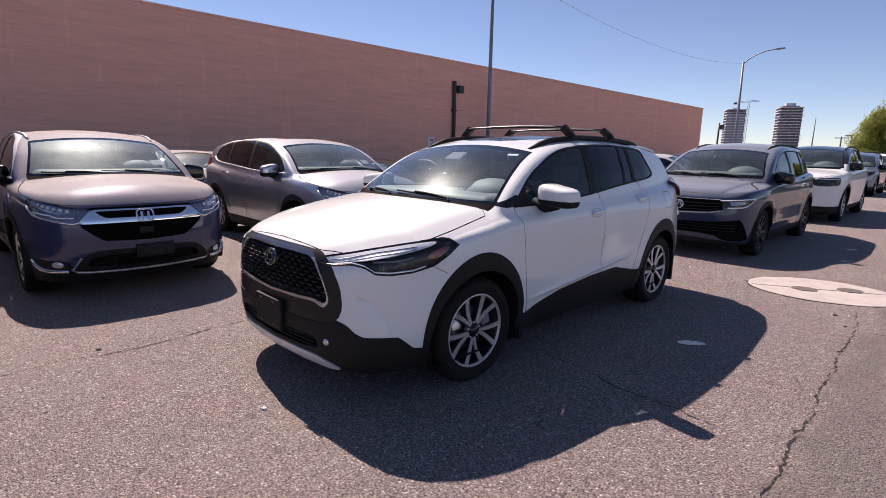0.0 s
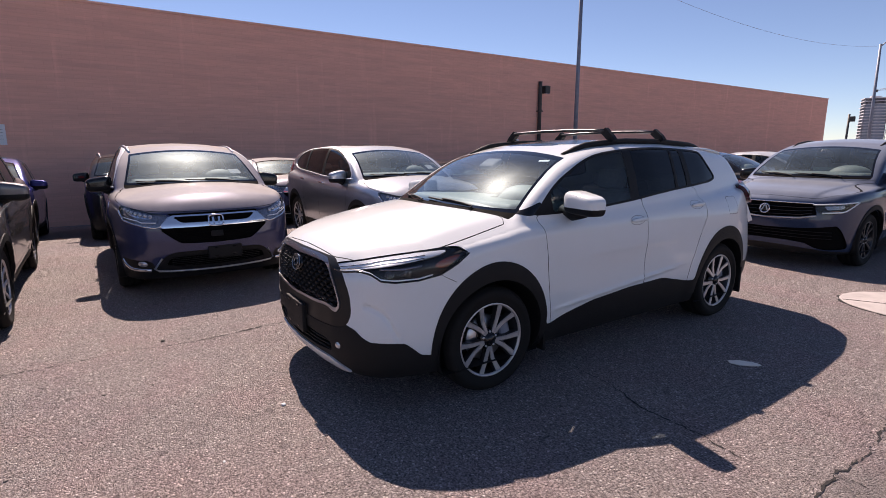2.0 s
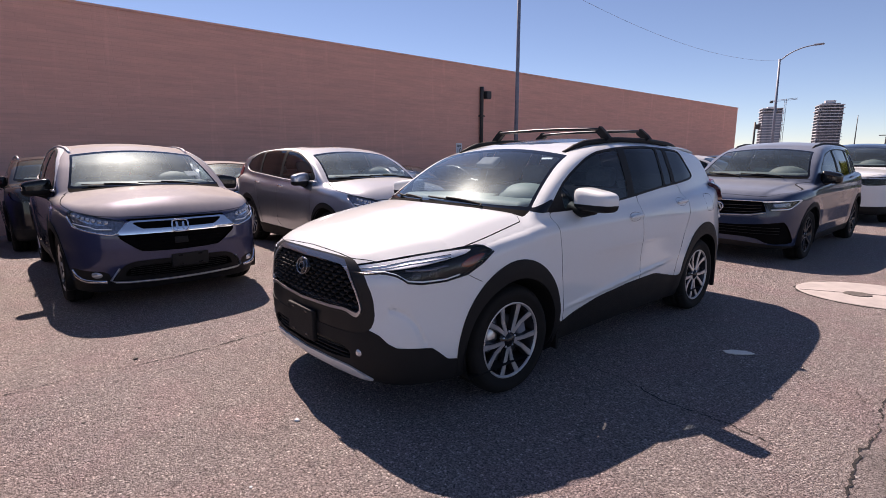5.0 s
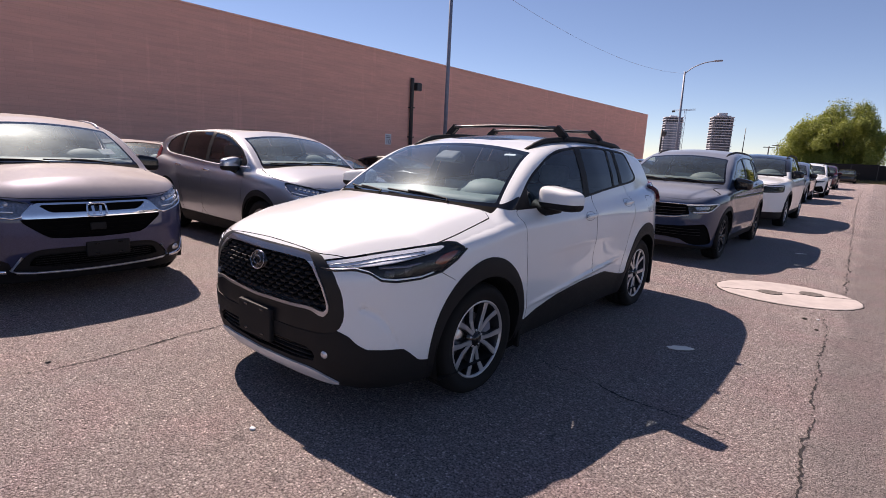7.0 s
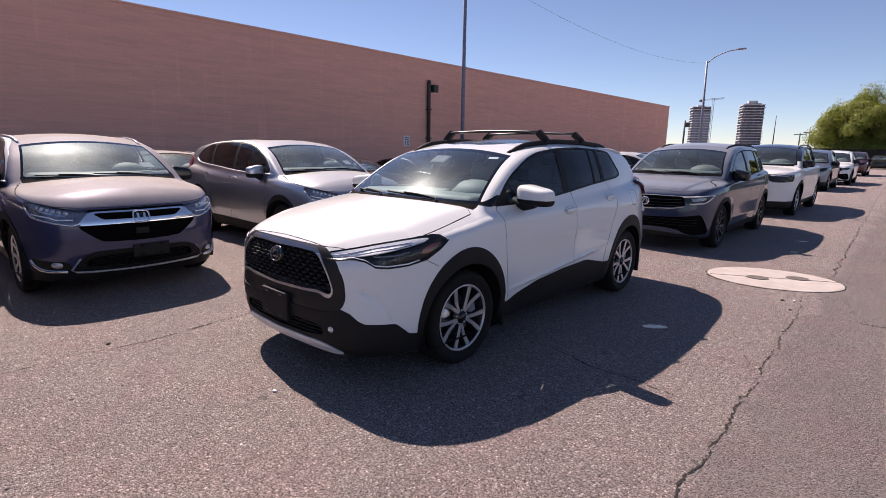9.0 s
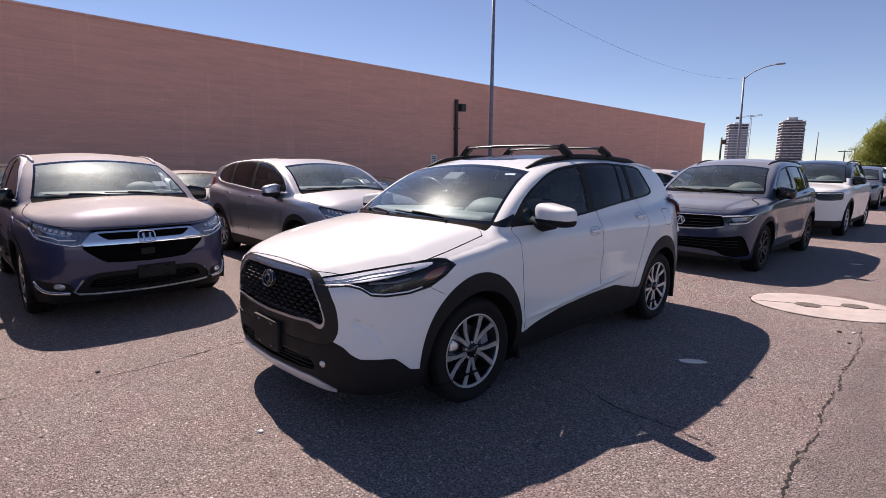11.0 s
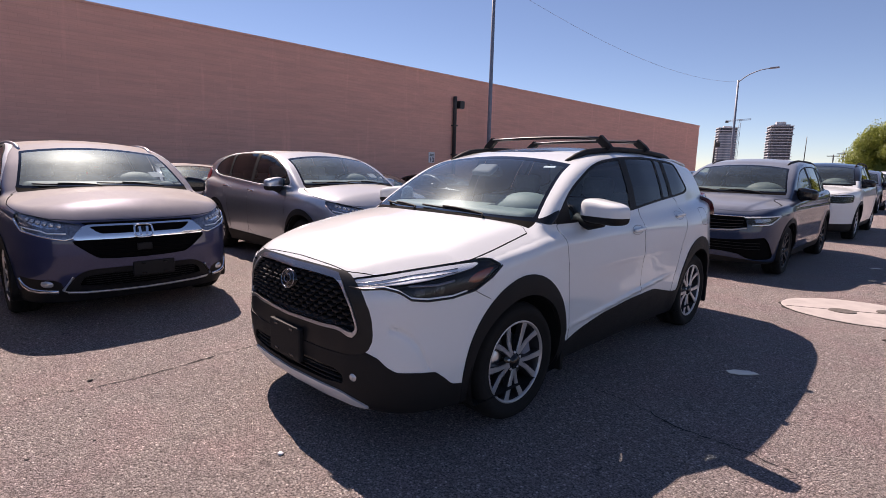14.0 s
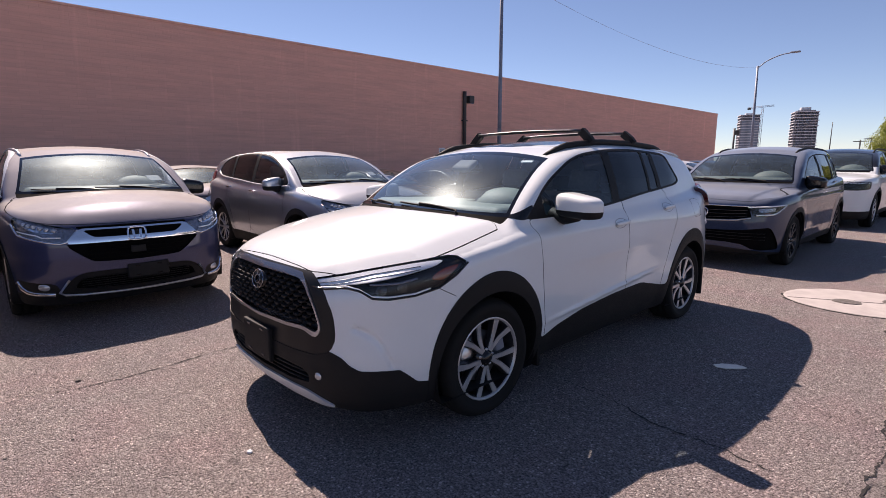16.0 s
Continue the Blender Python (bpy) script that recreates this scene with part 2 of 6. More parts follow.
WAGON = scaled(
    CROSSOVER, 1.025, 1.035, 1.03, xf=1.33, xr=-1.33, wheel=0.35, opening=0.405, arch=0.46, archmax=1.85, corner=0.13, shoulder=0.1, crown=0.09, under=0.18,
    tail=[(0.15, 2.1), (0.35, 2.28), (0.6, 2.33), (0.9, 2.32), (1.1, 2.28), (1.25, 2.2), (1.5, 2.02)],
    nose=[(0.15, 2.08), (0.3, 2.17), (0.45, 2.21), (0.6, 2.235), (0.75, 2.225), (0.88, 2.18), (0.98, 2.09), (1.06, 1.98)],
    hood=[(-2.4, 1.12), (-1.8, 1.22), (-0.5, 1.18), (0.9, 1.14), (1.2, 1.15), (1.6, 1.11), (1.9, 1.055), (2.1, 0.99), (2.25, 0.92)],
    roof=[(-2.1, 1.46), (-1.75, 1.52), (-1.3, 1.575), (-0.7, 1.6), (-0.2, 1.605), (0.2, 1.575), (0.5, 1.52), (0.9, 1.42)],
    ws=((1.3, 1.1), (0.48, 1.53)), header=1.515, rw=((-2.28, 1.15), (-1.98, 1.55)),
    pillar=[(1.0, 0.78), (1.15, 0.73), (1.3, 0.68), (1.53, 0.6), (1.65, 0.56)],
    dlo=[(1.0, 1.1), (0.74, 1.32), (0.45, 1.44), (0.2, 1.505), (-0.2, 1.545), (-0.7, 1.55), (-1.2, 1.51), (-1.6, 1.42), (-1.75, 1.29), (-1.6, 1.2), (-0.6, 1.15), (0.0, 1.11), (0.5, 1.1)],
    panes=[([(0.8, 0.9), (0.8, 1.4), (0.3, 1.7), (-0.13, 1.7), (-0.06, 0.9)], "front_door"),
           ([(-0.16, 0.9), (-0.22, 1.7), (-1.0, 1.7), (-0.92, 0.9)], "rear_door"),
           ([(-1.0, 0.9), (-1.08, 1.7), (-1.9, 1.7), (-1.9, 0.9)], "body")],
    fdoor=[(0.97, 1.09), (0.93, 1.108), (0.5, 1.115), (0.0, 1.13), (-0.17, 1.15), (-0.19, 1.1), (-0.19, 1.0), (-0.19, 0.3), (0.84, 0.3), (0.9, 0.6), (0.94, 0.95)],
    rdoor=[(-0.19, 1.22), (-0.6, 1.23), (-1.06, 1.23), (-1.05, 1.0), (-0.92, 0.8), (-0.82, 0.5), (-0.82, 0.3), (-0.19, 0.3), (-0.19, 1.0)],
    handles={"front_door": (-0.05, 1.0), "rear_door": (-0.93, 1.03)}, trimline=0.02,
    sill=[(-1.4, 0.36), (-0.8, 0.36), (0.8, 0.34), (1.4, 0.34)])

def estate_extra(x, y, z, d_side, d_front, d_top):
    """Creases along the hood and under the windows."""
    c = 0.5 + 0.15 * (2.2 - x)
    d_top = d_top + 0.016 / (1 + np.exp(-(y - c) / 0.012)) * (x > 1.0)
    d_side = d_side - 0.006 * np.exp(-(((z - 0.9) / 0.03) ** 2)) - 0.006 * np.exp(-(((z - 0.44) / 0.04) ** 2))
    return d_side, d_front, d_top


ESTATE = scaled(
    CROSSOVER, 1.055, 1.01, 1.035, extra=estate_extra, xf=1.395, xr=-1.395, wheel=0.35, opening=0.4, arch=0.445, archmax=1.95, corner=0.1, shoulder=0.06, crown=0.05, rim=0.245,
    nose=[(0.15, 2.2), (0.28, 2.27), (0.45, 2.29), (0.62, 2.3), (0.75, 2.29), (0.86, 2.27), (0.93, 2.2), (1.05, 2.05)],
    hood=[(-2.4, 1.1), (-1.8, 1.2), (-0.5, 1.15), (0.9, 1.1), (1.2, 1.1), (1.6, 1.06), (1.95, 1.01), (2.2, 0.95), (2.32, 0.9)],
    roof=[(-2.2, 1.58), (-1.75, 1.63), (-1.3, 1.66), (-0.7, 1.67), (-0.2, 1.665), (0.2, 1.62), (0.5, 1.55), (0.9, 1.43)],
    hood_line=[(2.2, -0.3), (2.2, 0.45), (2.12, 0.6), (1.9, 0.76), (1.6, 0.84), (1.25, 0.87), (1.12, 0.8), (1.16, 0.72), (1.22, 0.6), (1.295, 0.3), (1.32, -0.3)], cowl=0.035,
    sill=[(-1.4, 0.32), (-0.8, 0.32), (0.8, 0.32), (1.4, 0.32)],
    dlo=[(0.95, 1.08), (0.7, 1.29), (0.45, 1.42), (0.22, 1.49), (-0.2, 1.54), (-0.8, 1.55), (-1.4, 1.52), (-1.72, 1.42), (-1.88, 1.2), (-1.2, 1.14), (-0.1, 1.09), (0.5, 1.08)],
    panes=[([(0.8, 0.9), (0.8, 1.4), (0.3, 1.7), (-0.13, 1.7), (-0.08, 0.9)], "front_door"),
           ([(-0.18, 0.9), (-0.22, 1.7), (-1.06, 1.7), (-1.0, 0.9)], "rear_door"),
           ([(-1.1, 0.9), (-1.16, 1.7), (-2.0, 1.7), (-2.0, 0.9)], "body")])

LARGE = scaled(
    ESTATE, 1.06, 1.06, 1.06, xf=1.45, xr=-1.45, wheel=0.375, opening=0.425, arch=0.475, archmax=2.0,
    nose=[(0.15, 2.28), (0.28, 2.36), (0.45, 2.39), (0.62, 2.4), (0.85, 2.395), (0.98, 2.38), (1.05, 2.3), (1.15, 2.15)],
    hood=[(-2.5, 1.15), (-1.8, 1.25), (-0.5, 1.2), (0.9, 1.16), (1.2, 1.19), (1.6, 1.16), (1.95, 1.13), (2.25, 1.09), (2.42, 1.04)],
    roof=[(-2.35, 1.63), (-1.85, 1.69), (-1.3, 1.72), (-0.7, 1.735), (-0.2, 1.73), (0.2, 1.69), (0.5, 1.63), (0.9, 1.52)])

SALOON = scaled(
    CROSSOVER, 1.06, 1.0, 0.9, xf=1.38, xr=-1.38, wheel=0.33, opening=0.37, arch=None, under=0.16,
    hood=[(-2.4, 0.95), (-1.9, 1.02), (-0.5, 1.0), (0.9, 0.97), (1.2, 0.97), (1.6, 0.92), (1.9, 0.86), (2.25, 0.75)],
    ws=((1.3, 0.95), (0.4, 1.38)), header=1.38, rw=((-2.1, 0.98), (-1.1, 1.4)), rwbase=1.06,
    roof=[(-1.9, 1.2), (-1.4, 1.36), (-0.9, 1.43), (-0.4, 1.455), (0.0, 1.45), (0.4, 1.4), (0.9, 1.25)],
    dlo=[(0.95, 0.98), (0.7, 1.16), (0.42, 1.28), (0.1, 1.345), (-0.4, 1.37), (-0.9, 1.34), (-1.35, 1.2), (-1.55, 1.05), (-0.5, 1.0), (0.5, 0.98)])


# ---- materials ----
def material(name):
    m = bpy.data.materials.new(name)
    m.use_nodes = True
    nt = m.node_tree
    return m, nt, nt.nodes["Principled BSDF"]


def node(nt, kind, **values):
    n = nt.nodes.new(kind)
    for key, value in values.items():
        if key in n.inputs:
            n.inputs[key].default_value = value
    return n


def coords(nt, scale=(1, 1, 1)):
    c = nt.nodes.new("ShaderNodeTexCoord")
    mp = nt.nodes.new("ShaderNodeMapping")
    mp.inputs["Scale"].default_value = scale
    nt.links.new(c.outputs["Object"], mp.inputs["Vector"])
    return mp.outputs["Vector"]


def noise_tex(nt, vec, scale, detail=4.0, rough=0.6):
    n = node(nt, "ShaderNodeTexNoise", Scale=scale, Detail=detail, Roughness=rough)
    nt.links.new(vec, n.inputs["Vector"])
    return n.outputs["Fac"]


def ramp(nt, fac, stops):
    r = nt.nodes.new("ShaderNodeValToRGB")
    el = r.color_ramp.elements
    while len(el) < len(stops):
        el.new(0.5)
    for e, (at, col) in zip(el, stops):
        e.position = at
        e.color = (*col, 1) if len(col) == 3 else col
    nt.links.new(fac, r.inputs["Fac"])
    return r.outputs["Color"]


def mix(nt, fac, a, b, blend="MIX"):
    m = nt.nodes.new("ShaderNodeMix")
    m.data_type, m.blend_type = "RGBA", blend
    for value, socket in ((fac, m.inputs[0]), (a, m.inputs[6]), (b, m.inputs[7])):
        if isinstance(value, bpy.types.NodeSocket):
            nt.links.new(value, socket)
        else:
            socket.default_value = value if not isinstance(value, tuple) else (*value, 1)
    return m.outputs[2]


def bump(nt, height, bsdf, strength, distance):
    b = node(nt, "ShaderNodeBump", Strength=strength, Distance=distance)
    nt.links.new(height, b.inputs["Height"])
    nt.links.new(b.outputs["Normal"], bsdf.inputs["Normal"])
    return b


def plain(name, colour, rough, metal=0.0, vary=0.12, scale=9.0, grain=0.0, grain_scale=300.0, coat=0.0, coat_rough=0.03, spec=0.5):
    """A surface of one colour with faint stains, and grain where it has some."""
    m, nt, b = material(name)
    vec = coords(nt)
    n = noise_tex(nt, vec, scale)
    dark, light = tuple(c * (1 - vary) for c in colour), tuple(min(1, c * (1 + vary)) for c in colour)
    nt.links.new(ramp(nt, n, [(0.3, dark), (0.7, light)]), b.inputs["Base Color"])
    rr = node(nt, "ShaderNodeMapRange")
    rr.inputs["To Min"].default_value, rr.inputs["To Max"].default_value = rough * 0.85, min(1, rough * 1.15)
    nt.links.new(n, rr.inputs["Value"])
    nt.links.new(rr.outputs["Result"], b.inputs["Roughness"])
    b.inputs["Metallic"].default_value = metal
    b.inputs["Specular IOR Level"].default_value = spec
    b.inputs["Coat Weight"].default_value, b.inputs["Coat Roughness"].default_value = coat, coat_rough
    if grain:
        bump(nt, noise_tex(nt, vec, grain_scale, 2.0), b, grain, 0.002)
    return m


def car_paint(name, colour, metal, rough=0.35, flake=0.06, dust=0.1, lying=0.0, top_tint=(0.5, 0.46, 0.43)):
    """Clear-coated paint with fine flakes, a thin film of dust and orange peel; lying: pale tone on what faces up, dust
    with reflected sky and sun put into its colour.
    """
    m, nt, b = material(name)
    vec = coords(nt)
    fl = nt.nodes.new("ShaderNodeTexVoronoi")
    fl.inputs["Scale"].default_value = 900
    nt.links.new(vec, fl.inputs["Vector"])
    bw = nt.nodes.new("ShaderNodeRGBToBW")
    nt.links.new(fl.outputs["Color"], bw.inputs[0])
    flakes = ramp(nt, bw.outputs[0], [(0.2, tuple(c * (1 - flake) for c in colour)), (0.8, tuple(min(1, c * (1 + flake)) for c in colour))])
    film = noise_tex(nt, vec, 2.3, 6.0, 0.7)
    mask = ramp(nt, film, [(0.42, (0, 0, 0)), (0.75, (dust, dust, dust))])
    nt.links.new(mix(nt, mask, flakes, (0.42, 0.36, 0.3)), b.inputs["Base Color"])
    b.inputs["Metallic"].default_value, b.inputs["Roughness"].default_value = metal, rough
    b.inputs["Coat Weight"].default_value = 1.0
    b.inputs["Specular IOR Level"].default_value = 0.5 if metal > 0.7 else 0.1
    rr = node(nt, "ShaderNodeMapRange")
    rr.inputs["To Min"].default_value, rr.inputs["To Max"].default_value = 0.015, 0.09
    nt.links.new(film, rr.inputs["Value"])
    nt.links.new(rr.outputs["Result"], b.inputs["Coat Roughness"])
    peel = node(nt, "ShaderNodeBump", Strength=0.02, Distance=0.002)
    nt.links.new(noise_tex(nt, vec, 120, 1.0), peel.inputs["Height"])
    nt.links.new(peel.outputs["Normal"], b.inputs["Coat Normal"])
    # pale coat by upward normal: dust, plus the tops' bright reflections put into colour
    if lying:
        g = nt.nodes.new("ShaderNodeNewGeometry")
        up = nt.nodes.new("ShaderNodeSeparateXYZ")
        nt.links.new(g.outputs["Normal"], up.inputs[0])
        facing_up = node(nt, "ShaderNodeMapRange")
        facing_up.inputs["From Min"].default_value, facing_up.inputs["From Max"].default_value = 0.55, 0.97
        facing_up.inputs["To Max"].default_value = lying
        nt.links.new(up.outputs["Z"], facing_up.inputs["Value"])
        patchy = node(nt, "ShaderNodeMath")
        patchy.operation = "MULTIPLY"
        nt.links.new(facing_up.outputs["Result"], patchy.inputs[0])
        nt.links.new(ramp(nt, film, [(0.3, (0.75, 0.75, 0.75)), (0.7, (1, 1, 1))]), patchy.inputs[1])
        pale_top = node(nt, "ShaderNodeBsdfDiffuse", Color=(*top_tint, 1))
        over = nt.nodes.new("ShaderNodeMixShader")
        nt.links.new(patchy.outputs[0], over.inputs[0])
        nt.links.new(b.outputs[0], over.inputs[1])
        nt.links.new(pale_top.outputs[0], over.inputs[2])
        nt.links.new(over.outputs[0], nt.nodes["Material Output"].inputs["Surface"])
    return m


def window_glass(name, tint, dust=0.05, haze=0.0, rough=0.22, ior=1.62):
    """A thin pane: it lets tinted light through and mirrors more at a slant, under a faint film of dust; haze: how
    strong its bluish veil is.
    """
    m, nt, b = material(name)
    clear = node(nt, "ShaderNodeBsdfTransparent", Color=(*tint, 1))
    gloss = node(nt, "ShaderNodeBsdfGlossy", Color=(1, 1, 1, 1), Roughness=0.015)
    film = node(nt, "ShaderNodeBsdfGlossy", Color=(0.66, 0.78, 0.8, 1), Roughness=rough)
    # dust haze, its blue standing for the sky mirrored in the pane
    veil = node(nt, "ShaderNodeBsdfDiffuse", Color=(0.5, 0.66, 0.72, 1))
    slant = nt.nodes.new("ShaderNodeLayerWeight")
    slant.inputs["Blend"].default_value = 0.5
    fifth = node(nt, "ShaderNodeMath")
    fifth.operation = "POWER"
    nt.links.new(slant.outputs["Facing"], fifth.inputs[0])
    fifth.inputs[1].default_value = 5.0
    face_on = ((ior - 1) / (ior + 1)) ** 2
    fres = node(nt, "ShaderNodeMath")
    fres.operation = "MULTIPLY_ADD"
    nt.links.new(fifth.outputs[0], fres.inputs[0])
    fres.inputs[1].default_value, fres.inputs[2].default_value = 1 - face_on, face_on
    vec = coords(nt)
    cloud = noise_tex(nt, vec, 1.5, 6.0, 0.6)
    below = clear.outputs[0]
    for layer, amount in ((film, dust), (veil, haze)):
        over = nt.nodes.new("ShaderNodeMixShader")
        nt.links.new(ramp(nt, cloud, [(0.3, (amount * 0.4,) * 3), (0.72, (amount,) * 3)]), over.inputs[0])
        nt.links.new(below, over.inputs[1])
        nt.links.new(layer.outputs[0], over.inputs[2])
        below = over.outputs[0]
    last = nt.nodes.new("ShaderNodeMixShader")
    nt.links.new(fres.outputs[0], last.inputs[0])
    nt.links.new(below, last.inputs[1])
    nt.links.new(gloss.outputs[0], last.inputs[2])
    nt.links.new(last.outputs[0], nt.nodes["Material Output"].inputs["Surface"])
    return m


def asphalt():
    """Worn asphalt with bare pale stones; finer and greyer over the driving lane."""
    m, nt, b = material("worn_asphalt")
    vec = coords(nt)
    vor = nt.nodes.new("ShaderNodeTexVoronoi")
    vor.inputs["Scale"].default_value = 94
    warp = nt.nodes.new("ShaderNodeTexNoise")
    warp.inputs["Scale"].default_value = 45
    nt.links.new(vec, warp.inputs["Vector"])
    add = nt.nodes.new("ShaderNodeVectorMath")
    add.operation = "MULTIPLY_ADD"
    nt.links.new(warp.outputs["Color"], add.inputs[0])
    add.inputs[1].default_value = (0.012, 0.012, 0.012)
    nt.links.new(vec, add.inputs[2])
    nt.links.new(add.outputs[0], vor.inputs["Vector"])
    sep = nt.nodes.new("ShaderNodeSeparateColor")
    nt.links.new(vor.outputs["Color"], sep.inputs[0])
    stones = ramp(nt, sep.outputs[0], [(0.0, (0.34, 0.29, 0.28)), (0.5, (0.445, 0.38, 0.366)), (0.86, (0.52, 0.446, 0.43)), (0.95, (0.66, 0.58, 0.56)), (1.0, (0.85, 0.78, 0.755))])
    # dark tar between the stones, deepened for the shade in the gaps
    tar_shade = ramp(nt, vor.outputs["Distance"], [(0.38, (1, 1, 1)), (0.7, (0.55, 0.54, 0.54))])
    stones = mix(nt, 1.0, stones, tar_shade, "MULTIPLY")
    fine = ramp(nt, noise_tex(nt, vec, 75, 6.0, 0.85), [(0.34, (0.1, 0.088, 0.087)), (0.52, (0.27, 0.237, 0.231)), (0.7, (0.43, 0.38, 0.372))])
    # the lane begins along a wandering crack
    sx = nt.nodes.new("ShaderNodeSeparateXYZ")
    nt.links.new(vec, sx.inputs[0])
    wob = node(nt, "ShaderNodeTexNoise", Scale=1.4, Detail=6.0)
    nt.links.new(vec, wob.inputs["Vector"])
    edge = node(nt, "ShaderNodeMath")
    edge.operation = "MULTIPLY_ADD"
    nt.links.new(wob.outputs["Fac"], edge.inputs[0])
    edge.inputs[1].default_value = 0.5
    nt.links.new(sx.outputs["X"], edge.inputs[2])
    lane = node(nt, "ShaderNodeMapRange")
    lane.inputs["From Min"].default_value, lane.inputs["From Max"].default_value = 0.12, 0.26
    nt.links.new(edge.outputs[0], lane.inputs["Value"])
    old = noise_tex(nt, vec, 0.55, 5.0, 0.65)
    blotch = ramp(nt, old, [(0.3, (0.86, 0.87, 0.89)), (0.7, (1.1, 1.1, 1.08))])
    rust = ramp(nt, noise_tex(nt, vec, 0.9, 3.0), [(0.55, (1, 1, 1)), (0.75, (1.03, 1.01, 0.97))])
    spots = ramp(nt, noise_tex(nt, vec, 7.0, 2.0), [(0.24, (0.6, 0.6, 0.62)), (0.33, (1, 1, 1))])
    col = mix(nt, lane.outputs["Result"], stones, mix(nt, 0.25, fine, stones))
    mottle = ramp(nt, noise_tex(nt, vec, 22, 5.0, 0.7), [(0.3, (0.8, 0.8, 0.81)), (0.7, (1.13, 1.12, 1.11))])
    # dark flecks for the small shadows among the stones, put into the colour
    pit_shade = ramp(nt, noise_tex(nt, vec, 80, 4.0, 0.75), [(0.4, (0.3, 0.29, 0.3)), (0.47, (1, 1, 1))])
    blush = ramp(nt, noise_tex(nt, vec, 1.7, 3.0), [(0.45, (1, 1, 1)), (0.62, (1.05, 0.97, 0.99))])
    for over in (blotch, rust, blush, spots, mottle, pit_shade):
        col = mix(nt, 1.0, col, over, "MULTIPLY")
    nt.links.new(col, b.inputs["Base Color"])
    b.inputs["Roughness"].default_value = 0.82
    b.inputs["Specular IOR Level"].default_value = 0.35
    hgt = node(nt, "ShaderNodeMath")
    hgt.operation = "MULTIPLY_ADD"
    nt.links.new(vor.outputs["Distance"], hgt.inputs[0])
    hgt.inputs[1].default_value = -0.7
    nt.links.new(noise_tex(nt, vec, 180, 3.0), hgt.inputs[2])
    bump(nt, hgt.outputs[0], b, 1.0, 0.023)
    return m


def painted_masonry():
    """Terracotta paint over slump block, its courses showing through."""
    m, nt, b = material("painted_masonry")
    c = nt.nodes.new("ShaderNodeTexCoord")
    sx = nt.nodes.new("ShaderNodeSeparateXYZ")
    nt.links.new(c.outputs["Object"], sx.inputs[0])
    cx = nt.nodes.new("ShaderNodeCombineXYZ")
    nt.links.new(sx.outputs["Y"], cx.inputs["X"])
    nt.links.new(sx.outputs["Z"], cx.inputs["Y"])
    br = node(nt, "ShaderNodeTexBrick", Scale=1.0)
    br.inputs["Mortar Size"].default_value, br.inputs["Mortar Smooth"].default_value = 0.008, 0.6
    br.inputs["Brick Width"].default_value, br.inputs["Row Height"].default_value = 0.4, 0.1
    for key, col in (("Color1", (0.78, 0.405, 0.318)), ("Color2", (0.82, 0.43, 0.338)), ("Mortar", (0.76, 0.392, 0.307))):
        br.inputs[key].default_value = (*col, 1)
    nt.links.new(cx.outputs[0], br.inputs["Vector"])
    vec = coords(nt, (1, 0.3, 4.5))
    streak = ramp(nt, noise_tex(nt, vec, 1.6, 7.0, 0.68), [(0.3, (0.89, 0.89, 0.89)), (0.7, (1.08, 1.07, 1.06))])
    drip = ramp(nt, noise_tex(nt, coords(nt, (1, 2.2, 0.22)), 1.3, 5.0, 0.6), [(0.58, (1, 1, 1)), (0.74, (1.12, 1.13, 1.14))])
    col = mix(nt, 1.0, mix(nt, 1.0, br.outputs["Color"], streak, "MULTIPLY"), drip, "MULTIPLY")
    nt.links.new(col, b.inputs["Base Color"])
    b.inputs["Roughness"].default_value = 0.86
    h = node(nt, "ShaderNodeMath")
    h.operation = "MULTIPLY_ADD"
    nt.links.new(br.outputs["Fac"], h.inputs[0])
    h.inputs[1].default_value = -1.0
    nt.links.new(noise_tex(nt, coords(nt), 35, 4.0), h.inputs[2])
    bump(nt, h.outputs[0], b, 0.3, 0.015)
    return m


def leafage(name, dark, light):
    m, nt, b = material(name)
    g = nt.nodes.new("ShaderNodeNewGeometry")
    nt.links.new(ramp(nt, g.outputs["Random Per Island"], [(0.0, dark), (1.0, light)]), b.inputs["Base Color"])
    b.inputs["Roughness"].default_value = 0.6
    tr = node(nt, "ShaderNodeBsdfTranslucent", Color=(*[c * 1.2 for c in light], 1))
    ms = nt.nodes.new("ShaderNodeMixShader")
    ms.inputs[0].default_value = 0.28
    nt.links.new(b.outputs[0], ms.inputs[1])
    nt.links.new(tr.outputs[0], ms.inputs[2])
    nt.links.new(ms.outputs[0], nt.nodes["Material Output"].inputs["Surface"])
    return m


ASPHALT, MASONRY = asphalt(), painted_masonry()
WHITE = car_paint("pearl_white_paint", (0.73, 0.76, 0.77), 0.0, 0.4, 0.03, 0.06)
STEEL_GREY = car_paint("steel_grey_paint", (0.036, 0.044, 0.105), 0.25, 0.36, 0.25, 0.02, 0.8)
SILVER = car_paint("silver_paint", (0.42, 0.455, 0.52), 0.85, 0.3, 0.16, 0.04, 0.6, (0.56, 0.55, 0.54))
# slate: the pale bluish tops stand for the sky reflected in them
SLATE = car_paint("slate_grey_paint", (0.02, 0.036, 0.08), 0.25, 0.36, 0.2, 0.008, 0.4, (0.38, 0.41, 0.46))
DARK_PAINT = car_paint("dark_grey_paint", (0.15, 0.14, 0.145), 0.7, 0.42, 0.2, 0.1)
GREY_PAINT = car_paint("mid_grey_paint", (0.26, 0.26, 0.29), 0.8, 0.36, 0.16, 0.06)
BLUE_PAINT = car_paint("deep_blue_paint", (0.016, 0.024, 0.17), 0.4, 0.32, 0.2, 0.06)
